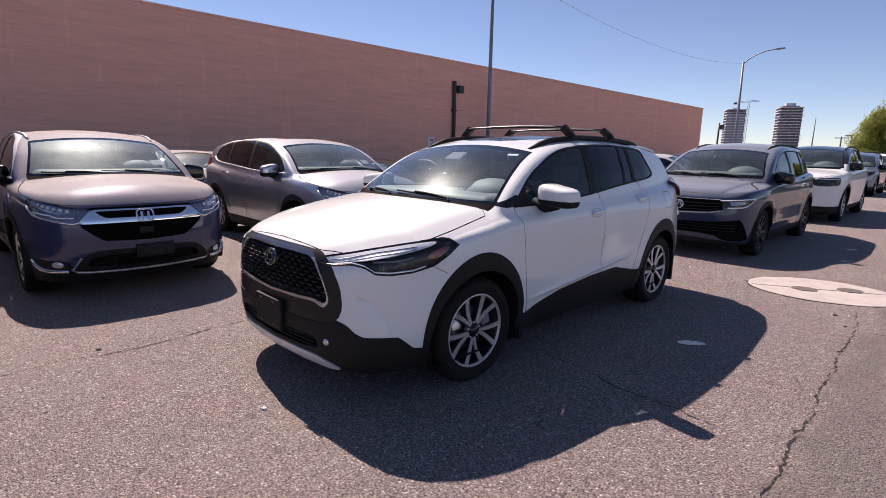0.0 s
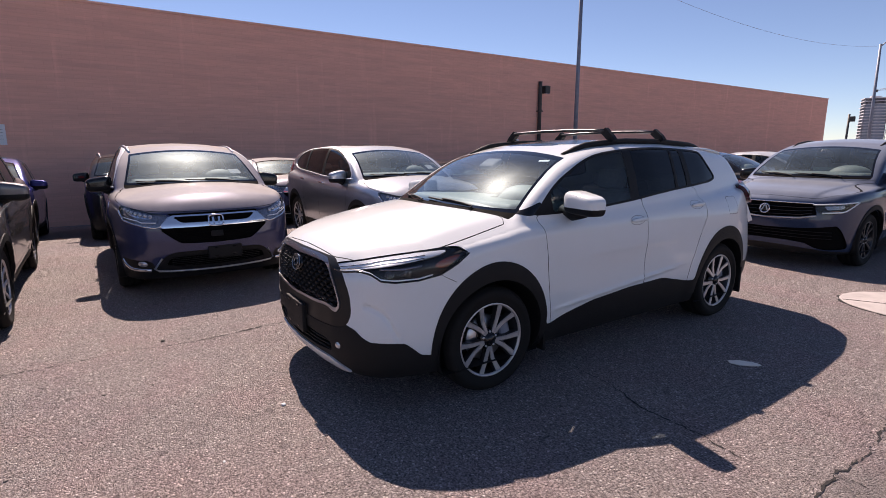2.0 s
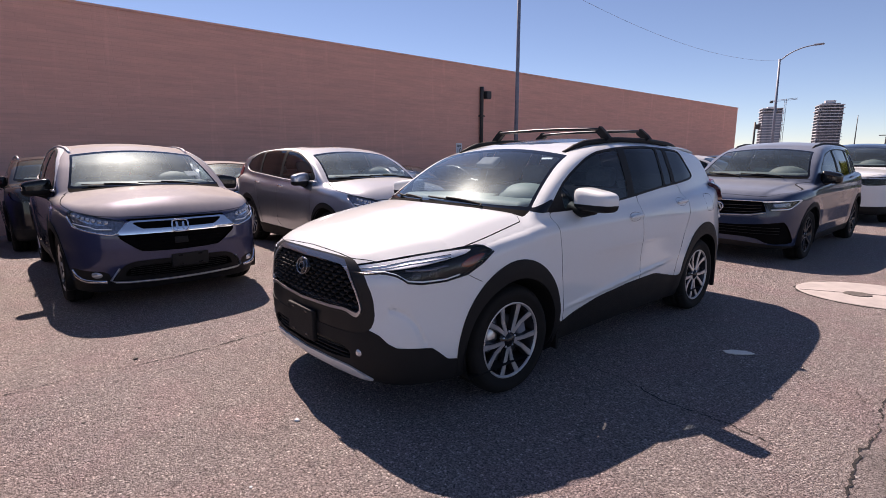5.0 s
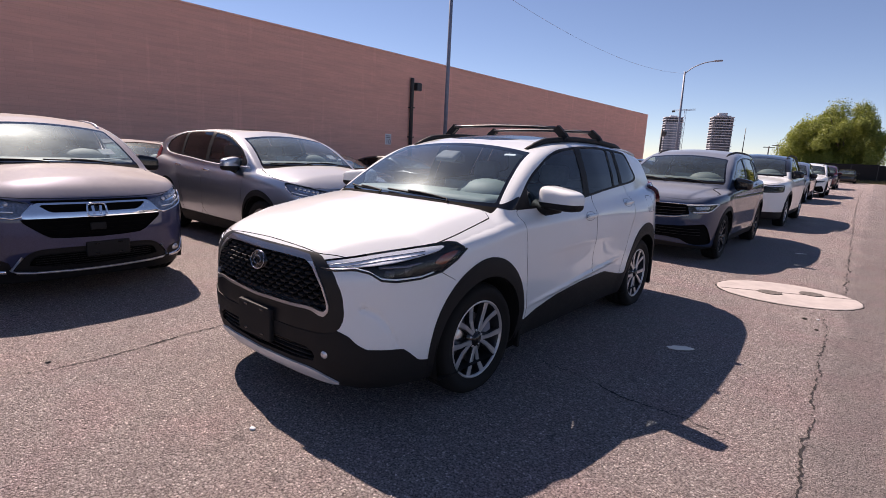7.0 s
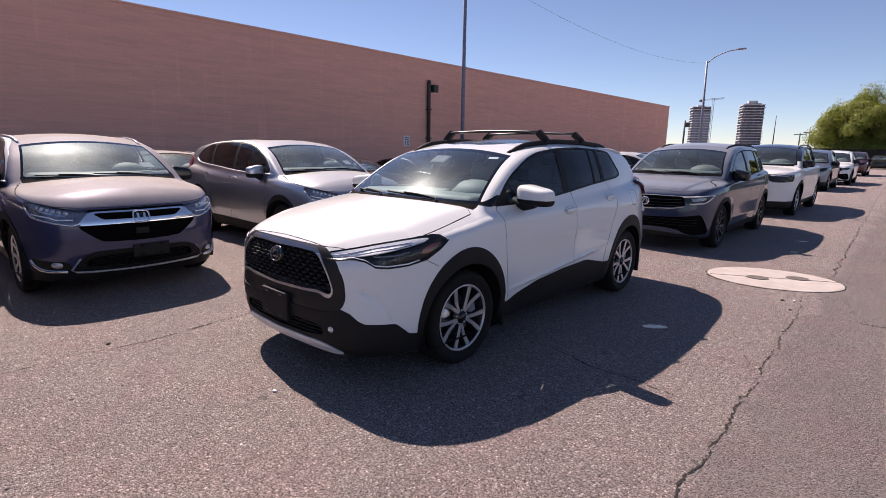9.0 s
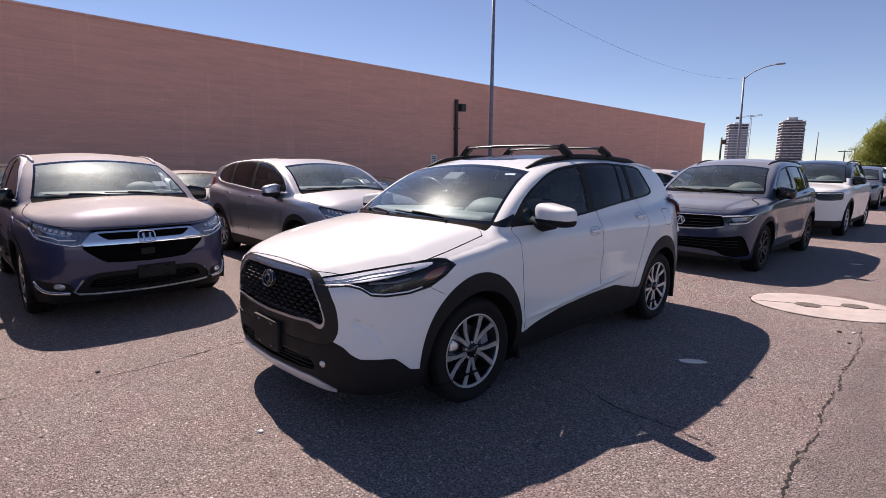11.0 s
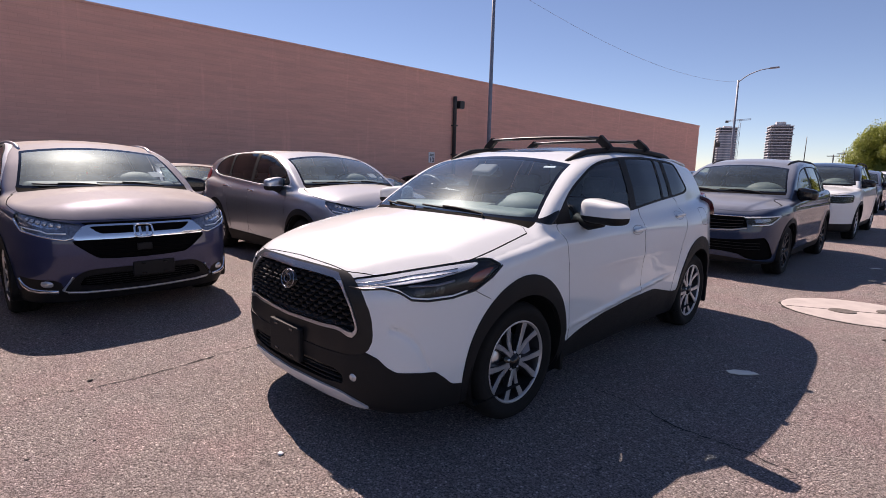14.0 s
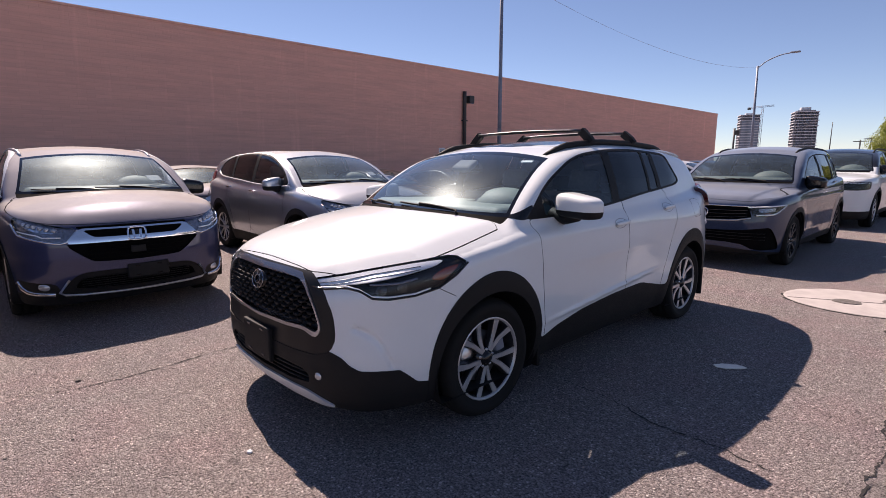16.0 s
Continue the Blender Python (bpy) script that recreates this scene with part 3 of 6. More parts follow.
BLACK_PAINT = car_paint("black_paint", (0.012, 0.012, 0.014), 0.2, 0.3, 0.2, 0.08)
MAROON = car_paint("maroon_paint", (0.09, 0.015, 0.02), 0.4, 0.32, 0.2, 0.08)
PALE_BLUE = car_paint("grey_blue_paint", (0.16, 0.19, 0.25), 0.5, 0.32, 0.15, 0.08)
CLAD = plain("black_plastic", (0.011, 0.011, 0.012), 0.6, spec=0.22, vary=0.15, grain=0.25, grain_scale=500)
GLOSS_BLACK = plain("gloss_black", (0.008, 0.008, 0.009), 0.15)
GRILLE_BLACK = plain("grille_black", (0.004, 0.004, 0.0045), 0.9, spec=0.05)
SEMI_BLACK = plain("satin_black_plastic", (0.009, 0.009, 0.01), 0.4, spec=0.3)
BLACK_GLASS = plain("black_glass", (0.005, 0.005, 0.006), 0.03)
RUBBER = plain("tyre_rubber", (0.012, 0.0115, 0.0115), 0.8, spec=0.2, vary=0.25, scale=14, grain=0.2)
LIGHT_GUIDE = plain("light_guide", (0.86, 0.88, 0.92), 0.3, vary=0.03)
CHROME = plain("chrome", (0.78, 0.78, 0.8), 0.1, 1.0, vary=0.04)
SMOKED_CHROME = plain("smoked_chrome", (0.3, 0.31, 0.34), 0.16, 1.0, vary=0.04)
SATIN = plain("satin_silver", (0.52, 0.52, 0.54), 0.3, 0.9, vary=0.06)
SMOKE = plain("smoked_chrome", (0.2, 0.2, 0.22), 0.25, 0.9, vary=0.06)
ALLOY = plain("machined_alloy", (0.48, 0.48, 0.49), 0.33, 0.6, vary=0.08, scale=30)
DARK_ALLOY = plain("dark_alloy", (0.05, 0.05, 0.055), 0.35, 0.7)
LAMP_DARK = plain("lamp_housing", (0.012, 0.012, 0.014), 0.5, spec=0.2)
LAMP_MID = plain("lamp_bowl", (0.2, 0.21, 0.25), 0.25, 0.6, vary=0.5, scale=50)
LAMP_GREY = plain("lamp_reflector", (0.5, 0.52, 0.56), 0.18, 0.9, vary=0.7, scale=45)
LAMP_SILVER = plain("lamp_silver", (0.72, 0.75, 0.8), 0.4, 0.1, vary=0.04, scale=60)
SILVER_TRIM = plain("silver_painted_plastic", (0.6, 0.61, 0.64), 0.4, 0.35, vary=0.05)
BRIGHT_TRIM = plain("bright_trim", (0.85, 0.85, 0.87), 0.25, 0.5, vary=0.03)
AMBER = plain("amber_lens", (0.2, 0.035, 0.015), 0.2, coat=0.5)
TAIL_LENS = plain("smoked_red_lens", (0.07, 0.008, 0.01), 0.15, coat=0.6)
RED_LENS = plain("red_lens", (0.28, 0.01, 0.012), 0.15, coat=0.6)
FOG_LENS = plain("fog_lens", (0.6, 0.6, 0.62), 0.1, 0.6)
TRIM_GREY = plain("grey_trim", (0.3, 0.3, 0.31), 0.5, vary=0.12, scale=40)
CABIN = plain("cabin_plastic", (0.035, 0.035, 0.037), 0.7, vary=0.2, grain=0.3)
DASH = plain("dashboard_plastic", (0.12, 0.165, 0.16), 0.65, vary=0.15, grain=0.3)
CLOTH = plain("seat_cloth", (0.2, 0.2, 0.21), 0.9, vary=0.2, scale=40, grain=0.4)
WINDSCREEN = window_glass("windscreen_glass", (0.75, 0.8, 0.8), 0.015, 0.075, 0.36)
DUSTY_SCREEN = window_glass("dusty_windscreen_glass", (0.84, 0.92, 0.94), 0.055, 0.16, 0.42)
HAZY_SCREEN = window_glass("hazy_windscreen_glass", (0.86, 0.97, 1.0), 0.02, 0.04, 0.3, 1.85)
SIDE_GLASS = window_glass("side_glass", (0.42, 0.5, 0.54), 0.004, 0.006, ior=1.48)
PRIVACY = window_glass("privacy_glass", (0.05, 0.055, 0.06), 0.003, 0.004, ior=1.3)
LENS = window_glass("lamp_lens", (0.95, 0.96, 0.97), 0.0008, ior=1.42)
GALV = plain("galvanised_steel", (0.19, 0.215, 0.27), 0.55, 0.3, vary=0.18, scale=5)
DARK_STEEL = plain("dark_painted_steel", (0.03, 0.03, 0.032), 0.5, vary=0.2, scale=6)
CONCRETE = plain("pale_concrete", (0.4, 0.36, 0.345), 0.85, vary=0.14, scale=5, grain=0.5, grain_scale=160)
# Tower tones with distance haze put in, the dark one standing for shaded floors.
TOWER = plain("bare_concrete_frame", (0.5, 0.51, 0.55), 0.9, vary=0.2, scale=0.2)
TOWER_DARK = plain("shaded_floor", (0.15, 0.16, 0.19), 0.9, vary=0.3, scale=0.3)
TOWER_GLASS = plain("tower_glazing", (0.16, 0.2, 0.26), 0.4, vary=0.5, scale=0.12)
CRACK = plain("open_crack", (0.016, 0.014, 0.014), 0.95, vary=0.3, scale=40)
CASTING = plain("iron_casting", (0.12, 0.105, 0.095), 0.75, 0.2, vary=0.6, scale=45, grain=0.8, grain_scale=90)
PAPER = plain("sign_white", (0.72, 0.73, 0.75), 0.6, vary=0.04)
PASS = plain("faded_pass", (0.4, 0.42, 0.44), 0.7, vary=0.05)
# pale colour for patches of sunlight on the asphalt
CREAM = plain("painted_sun_patch", (0.88, 0.8, 0.7), 0.7, vary=0.05)
INK = plain("sign_black", (0.02, 0.02, 0.02), 0.6)
CABLE = plain("grey_cable", (0.25, 0.26, 0.3), 0.6)
FENCE = plain("dark_screen_fence", (0.009, 0.008, 0.008), 0.9, vary=0.3, scale=1.5)
BARK = plain("bark", (0.11, 0.085, 0.065), 0.95, vary=0.3, scale=8, grain=0.6, grain_scale=40)
LEAVES = leafage("mesquite_leaves", (0.055, 0.085, 0.016), (0.3, 0.34, 0.06))
GREEN_STEEL = plain("green_machine_paint", (0.035, 0.07, 0.06), 0.5, vary=0.2, scale=2)
DRY_GRASS = leafage("dry_weeds", (0.14, 0.13, 0.06), (0.28, 0.25, 0.12))


# ---- building blocks ----
def link(name, pts, faces, mat, parent=None, normals=None, smooth=True, label="", at=None):
    me = bpy.data.meshes.new(name)
    me.from_pydata([tuple(p) for p in pts], [], [tuple(int(i) for i in f) for f in faces])
    me.materials.append(mat)
    if smooth:
        me.polygons.foreach_set("use_smooth", np.ones(len(me.polygons), bool))
    if normals is not None:
        me.normals_split_custom_set_from_vertices([tuple(n) for n in normals])
    return place(new(name, me), parent, label, at)


def place(ob, parent=None, label="", at=None):
    if parent:
        ob.parent = parent
    if at is not None:
        ob.matrix_basis = at
    return tagged(ob, label)


def part(name, bm, mat, parent=None, label="", smooth=False, at=None):
    me = bpy.data.meshes.new(name)
    bm.normal_update()
    bm.to_mesh(me)
    bm.free()
    me.materials.append(mat)
    if smooth:
        me.polygons.foreach_set("use_smooth", np.ones(len(me.polygons), bool))
    return place(new(name, me), parent, label, at)


def add_box(bm, lo, hi, bevel=0.0, segments=2, m=None):
    got = bmesh.ops.create_cube(bm, size=1)["verts"]
    for v in got:
        v.co = [(a + b) / 2 + c * (b - a) for a, b, c in zip(lo, hi, v.co)]
    if bevel:
        edges = {e for v in got for e in v.link_edges}
        res = bmesh.ops.bevel(bm, geom=list(edges), offset=bevel, segments=segments, affect="EDGES", profile=0.5)
        got = list({v for f in res["faces"] for v in f.verts} | {v for v in got if v.is_valid})
    if m is not None:
        bmesh.ops.transform(bm, matrix=m, verts=got)
    return got


def rbox(name, lo, hi, mat, parent=None, bevel=0.01, segments=2, label="", m=None, at=None):
    bm = bmesh.new()
    add_box(bm, lo, hi, bevel, segments, m)
    return part(name, bm, mat, parent, label, False, at)


def lathe(profile, sides=40, axis="y"):
    """Points and faces of a profile of (radius, along) turned about an axis."""
    ang = np.linspace(0, 2 * np.pi, sides, endpoint=False)
    pts = []
    for r, a in profile:
        for t in ang:
            c, s = r * math.cos(t), r * math.sin(t)
            pts.append({"y": (c, a, s), "x": (a, c, s), "z": (c, s, a)}[axis])
    faces = []
    for i in range(len(profile) - 1):
        for j in range(sides):
            k = (j + 1) % sides
            q = (i * sides + j, i * sides + k, (i + 1) * sides + k, (i + 1) * sides + j)
            faces.append(q if axis == "y" else q[::-1])
    return pts, faces


def tube(points, radius, sides=8, squash=1.0, closed_ends=True, taper=None):
    """Points and faces of a round bar along a line; squash flattens it upwards."""
    p = np.array(points, float)
    pts, faces = [], []
    for i, q in enumerate(p):
        d = p[min(i + 1, len(p) - 1)] - p[max(i - 1, 0)]
        d /= np.linalg.norm(d)
        up = np.array((0, 0, 1.0)) if abs(d[2]) < 0.9 else np.array((1.0, 0, 0))
        a = np.cross(d, up)
        a /= np.linalg.norm(a)
        b = np.cross(a, d)
        r = radius if taper is None else radius + (taper - radius) * i / (len(p) - 1)
        for j in range(sides):
            t = 2 * math.pi * (j + 0.5) / sides
            pts.append(q + r * (math.cos(t) * a + squash * math.sin(t) * b))
    for i in range(len(p) - 1):
        for j in range(sides):
            k = (j + 1) % sides
            faces.append((i * sides + j, i * sides + k, (i + 1) * sides + k, (i + 1) * sides + j))
    if closed_ends:
        faces.append(tuple(range(sides))[::-1])
        faces.append(tuple(range((len(p) - 1) * sides, len(p) * sides)))
    return pts, faces


def joined(*some):
    pts, faces = [], []
    for p, f in some:
        n = len(pts)
        pts += [tuple(q) for q in p]
        faces += [tuple(i + n for i in g) for g in f]
    return pts, faces


def bent(points, steps=10):
    """A smooth line through a few points."""
    p = [np.array(q, float) for q in points]
    p = [2 * p[0] - p[1]] + p + [2 * p[-1] - p[-2]]
    out = []
    for i in range(1, len(p) - 2):
        for k in range(steps):
            t = k / steps
            out.append(0.5 * (2 * p[i] + (p[i + 1] - p[i - 1]) * t + (2 * p[i - 1] - 5 * p[i] + 4 * p[i + 1] - p[i + 2]) * t * t + (3 * p[i] - p[i - 1] - 3 * p[i + 1] + p[i + 2]) * t ** 3))
    out.append(p[-2])
    return out


def ball(size, power=3.0, cut=None):
    """The field of a rounded block about its middle."""
    a, b, c = size

    def field(p):
        v = (np.abs(p[:, 0] / a) ** power + np.abs(p[:, 1] / b) ** power + np.abs(p[:, 2] / c) ** power) ** (1 / power)
        d = (v - 1) * min(size)
        return d if cut is None else smax(d, cut(p), 0.012)

    return field


class Skin:
    """A car's skin, from which pieces are cut one after another."""

    def __init__(self, spec, cell):
        self.spec, self.field = spec, body_field(spec)
        half = spec["length"] / 2 + 0.25
        self.pts, self.tris = skin(self.field, (-half, -1.1, 0.0), (half, 1.1, 1.95), cell)

    def cut(self, region, tris=None):
        p = self.pts
        pool = self.tris if tris is None else tris
        v = np.ones(len(p))
        used = np.unique(pool)
        v[used] = region(p[used, 0], np.abs(p[used, 1]), p[used, 2])
        self.pts, inside, outside = split(p, pool, v)
        if tris is None:
            self.tris = outside
            return inside
        return inside, outside

    def piece(self, name, tris, mat, parent, lift=0.0, wall=0.0, label=""):
        if not len(tris):
            return None
        used, back = np.unique(tris, return_inverse=True)
        pts, tri = self.pts[used], back.reshape(-1, 3)
        n = gradient(self.field, pts)
        n /= np.linalg.norm(n, axis=1)[:, None]
        pts = pts + lift * n
        if wall:
            e = np.concatenate([tri[:, [0, 1]], tri[:, [1, 2]], tri[:, [2, 0]]])
            key = np.sort(e, 1)
            _, first, count = np.unique(key, axis=0, return_index=True, return_counts=True)
            rim = e[first[count == 1]]
            m = len(pts)
            a, b = rim[:, 0], rim[:, 1]
            k = len(rim)
            extra = np.concatenate([pts[a], pts[b], pts[b] - wall * n[b], pts[a] - wall * n[a]])
            i = np.arange(k)
            tri = np.concatenate([tri, np.stack([m + k + i, m + i, m + 2 * k + i], 1), np.stack([m + i, m + 3 * k + i, m + 2 * k + i], 1)])
            pts = np.concatenate([pts, extra])
            n = np.concatenate([n, np.zeros((4 * k, 3))])
        return link(name, pts, tri, mat, parent, n, True, label)

    def sides(self, name, tris, mat, parent, lift=0.0, wall=0.0, label=""):
        """The same piece on both flanks, the car's left one first."""
        c = self.pts[tris].mean(1)[:, 1]
        return [self.piece(name, tris[c * s > 0], mat, parent, lift, wall, label) for s in (1, -1)]

    def x_on(self, y, z, front=True):
        lo, hi = 0.9, 2.8
        for _ in range(24):
            mid = (lo + hi) / 2
            inside = self.field(np.array([[mid if front else -mid, y, z]]))[0] < 0
            lo, hi = (mid, hi) if inside else (lo, mid)
        return lo if front else -lo

    def y_on(self, x, z):
        lo, hi = 0.3, 1.3
        for _ in range(24):
            mid = (lo + hi) / 2
            lo, hi = (mid, hi) if self.field(np.array([[x, mid, z]]))[0] < 0 else (lo, mid)
        return lo

    def z_on(self, x, y):
        lo, hi = 0.5, 2.1
        for _ in range(24):
            mid = (lo + hi) / 2
            lo, hi = (mid, hi) if self.field(np.array([[x, y, mid]]))[0] < 0 else (lo, mid)
        return lo

    def on_wrap(self, u, z, side=1, depth=0.0):
        """The point of the skin where y - x = u at height z, sunk by depth."""
        lo, hi = 0.6, 2.8
        for _ in range(24):
            mid = (lo + hi) / 2
            lo, hi = (mid, hi) if self.field(np.array([[mid, mid + u, z]]))[0] < 0 else (lo, mid)
        p = np.array([[lo, lo + u, z]])
        g = gradient(self.field, p)[0]
        p = p[0] - depth * g / np.linalg.norm(g)
        return (p[0], side * p[1], p[2])

    def wrap_line(self, name, points, radius, mat, parents, depth=0.008, squash=1.0):
        """A thin bar along the skin on both flanks."""
        fine = []
        for (u0, z0), (u1, z1) in zip(points[:-1], points[1:]):
            n = max(1, int(math.hypot(u1 - u0, z1 - z0) / 0.05))
            fine += [(u0 + (u1 - u0) * i / n, z0 + (z1 - z0) * i / n) for i in range(n)]
        fine.append(points[-1])
        for parent, side in zip(parents, (1, -1)):
            link(name, *tube([self.on_wrap(u, z, side, depth) for u, z in fine], radius, 6, squash), mat, parent)

    def turn_at(self, x, y, z):
        """A pose on the skin whose x points out of it."""
        g = gradient(self.field, np.array([[x, y, z]]))[0]
        out = Vector(g).normalized()
        left = Vector((0, 0, 1)).cross(out).normalized()
        up = out.cross(left)
        return Matrix(((out.x, left.x, up.x, x), (out.y, left.y, up.y, y), (out.z, left.z, up.z, z), (0, 0, 0, 1)))


WHEELS = {}


def wheel_meshes(radius, rim, width, style):
    """The meshes of one wheel, its face to +y: (name, mesh, label), the rim first."""
    key = (radius, rim, width, style)
    if key in WHEELS:
        return WHEELS[key]
    w = width / 2
    out = []

    def mesh(name, pts, faces, mat, label="", smooth=True):
        ob = link(name, pts, faces, mat, None, None, smooth)
        me = ob.data
        bpy.data.objects.remove(ob)
        out.append((name, me, label))

    face, dark, count, spread = {"pairs": (ALLOY, DARK_ALLOY, 5, 0.2), "black": (DARK_ALLOY, GLOSS_BLACK, 5, 0.22), "ten": (SATIN, DARK_ALLOY, 5, 0.26), "plain": (SATIN, DARK_ALLOY, 5, 0.0)}[style]
    pts, faces = lathe([(rim - 0.014, w - 0.014), (rim - 0.024, w - 0.035), (rim - 0.03, -w), (0.06, -w)], 48)
    mesh("wheel", pts, faces, dark)
    pts, faces = lathe([(rim, w - 0.006), (rim - 0.006, w - 0.002), (rim - 0.012, w - 0.006), (rim - 0.016, w - 0.016)], 48)
    mesh("rim_lip", pts, faces, face)
    k = radius - rim
    tread = [(rim - 0.004, -w + 0.01), (rim + 0.35 * k, -w - 0.008), (radius - 0.02, -w + 0.006), (radius - 0.004, -w + 0.03)]
    for g in (-0.5, 0.0, 0.5):
        tread += [(radius, (g - 0.18) * w), (radius - 0.008, (g - 0.13) * w), (radius - 0.008, (g - 0.05) * w), (radius, g * w)]
    tread += [(radius - 0.004, w - 0.03), (radius - 0.02, w - 0.006), (rim + 0.72 * k, w + 0.005), (rim + 0.4 * k, w + 0.008), (rim + 0.37 * k, w + 0.005), (rim + 0.12 * k, w + 0.003), (rim - 0.004, w - 0.008)]
    pts, faces = lathe(tread, 56)
    mesh("tyre", pts, faces, RUBBER, "black rubber tyre")

    def spoke(bm, a, r0, r1, w0, w1, y0, y1, deep, lean):
        ca, sa = math.cos(a), math.sin(a)
        cb, sb = math.cos(a + lean), math.sin(a + lean)
        ring = []
        for r, hw, y, (c, s) in ((r0, w0, y0, (ca, sa)), ((r0 + r1) / 2, (w0 + w1) / 2.1, (y0 + y1) / 2 - 0.006, ((ca + cb) / 2, (sa + sb) / 2)), (r1, w1, y1, (cb, sb))):
            ring.append([bm.verts.new((r * c - q * s, y + dy, r * s + q * c)) for q, dy in ((-hw, 0), (hw, 0), (hw * 1.25, -deep), (-hw * 1.25, -deep))])
        for p, q in zip(ring[:-1], ring[1:]):
            for i in range(4):
                j = (i + 1) % 4
                bm.faces.new((p[i], p[j], q[j], q[i]))

    for name, mat, wide, drop, deep in (("spoke_face", face, 1.0, 0.0, 0.006), ("spoke_back", dark, 1.55, 0.007, 0.03)):
        bm = bmesh.new()
        for i in range(count):
            a = 2 * math.pi * (i + 0.75) / count
            lean = (-spread, spread) if spread else (0.0,)
            for s in lean:
                hw = (0.0108 if style == "pairs" else 0.0125) if spread else 0.03
                first, sweep = (math.copysign(0.1, s), math.copysign(0.2, s)) if style == "pairs" else (s * 0.75, s * 0.55)
                spoke(bm, a + first, 0.045, rim - 0.014, hw * 0.85 * wide, hw * 1.35 * wide, w - 0.022 - drop, w - 0.012 - drop, deep, sweep)
        bm.normal_update()
        bmesh.ops.recalc_face_normals(bm, faces=bm.faces)
        me = bpy.data.meshes.new(name)
        bm.to_mesh(me)
        bm.free()
        me.materials.append(mat)
        out.append((name, me, ""))
    pts, faces = lathe([(0.0, w - 0.006), (0.026, w - 0.008), (0.032, w - 0.014), (0.034, w - 0.02), (0.06, w - 0.028), (0.068, w - 0.06)], 24)
    mesh("hub_cap", pts, faces, GLOSS_BLACK if style in ("pairs", "black") else face)
    for i in range(5):
        a = 2 * math.pi * (i + 0.25) / 5
        p, f = lathe([(0.0, w - 0.02), (0.008, w - 0.021), (0.01, w - 0.04)], 8)
        mesh("wheel_nut", [(q[0] + 0.05 * math.cos(a), q[1], q[2] + 0.05 * math.sin(a)) for q in p], f, SATIN)
    pts, faces = lathe([(0.06, w - 0.075), (0.145, w - 0.075), (0.148, w - 0.095), (0.06, w - 0.095)], 32)
    mesh("brake_disc", pts, faces, SATIN)
    cal = bmesh.new()
    add_box(cal, (-0.04, w - 0.12, -0.075), (0.04, w - 0.05, 0.075), 0.01, 1, pose(-0.14, 0, 0.03, 0, 15, 0))
    me = bpy.data.meshes.new("brake_caliper")
    cal.to_mesh(me)
    cal.free()
    me.materials.append(GALV)
    out.append(("brake_caliper", me, ""))
    WHEELS[key] = out
    return out


def add_wheels(root, s, style, width=0.225, steer=0.0, rim=None):
    rim = rim or s.get("rim", s["wheel"] - 0.105)
    for x, turn in ((s["xf"], steer), (s["xr"], 0.0)):
        for side in (1, -1):
            meshes = wheel_meshes(s["wheel"], rim, width, style)
            m = pose(x, side * (s["hub"] - width / 2), s["wheel"], 0, 0, (0 if side > 0 else 180) + turn)
            first = place(new("wheel", meshes[0][1]), root, "", m)
            for name, me, label in meshes[1:]:
                place(new(name, me), first, label)


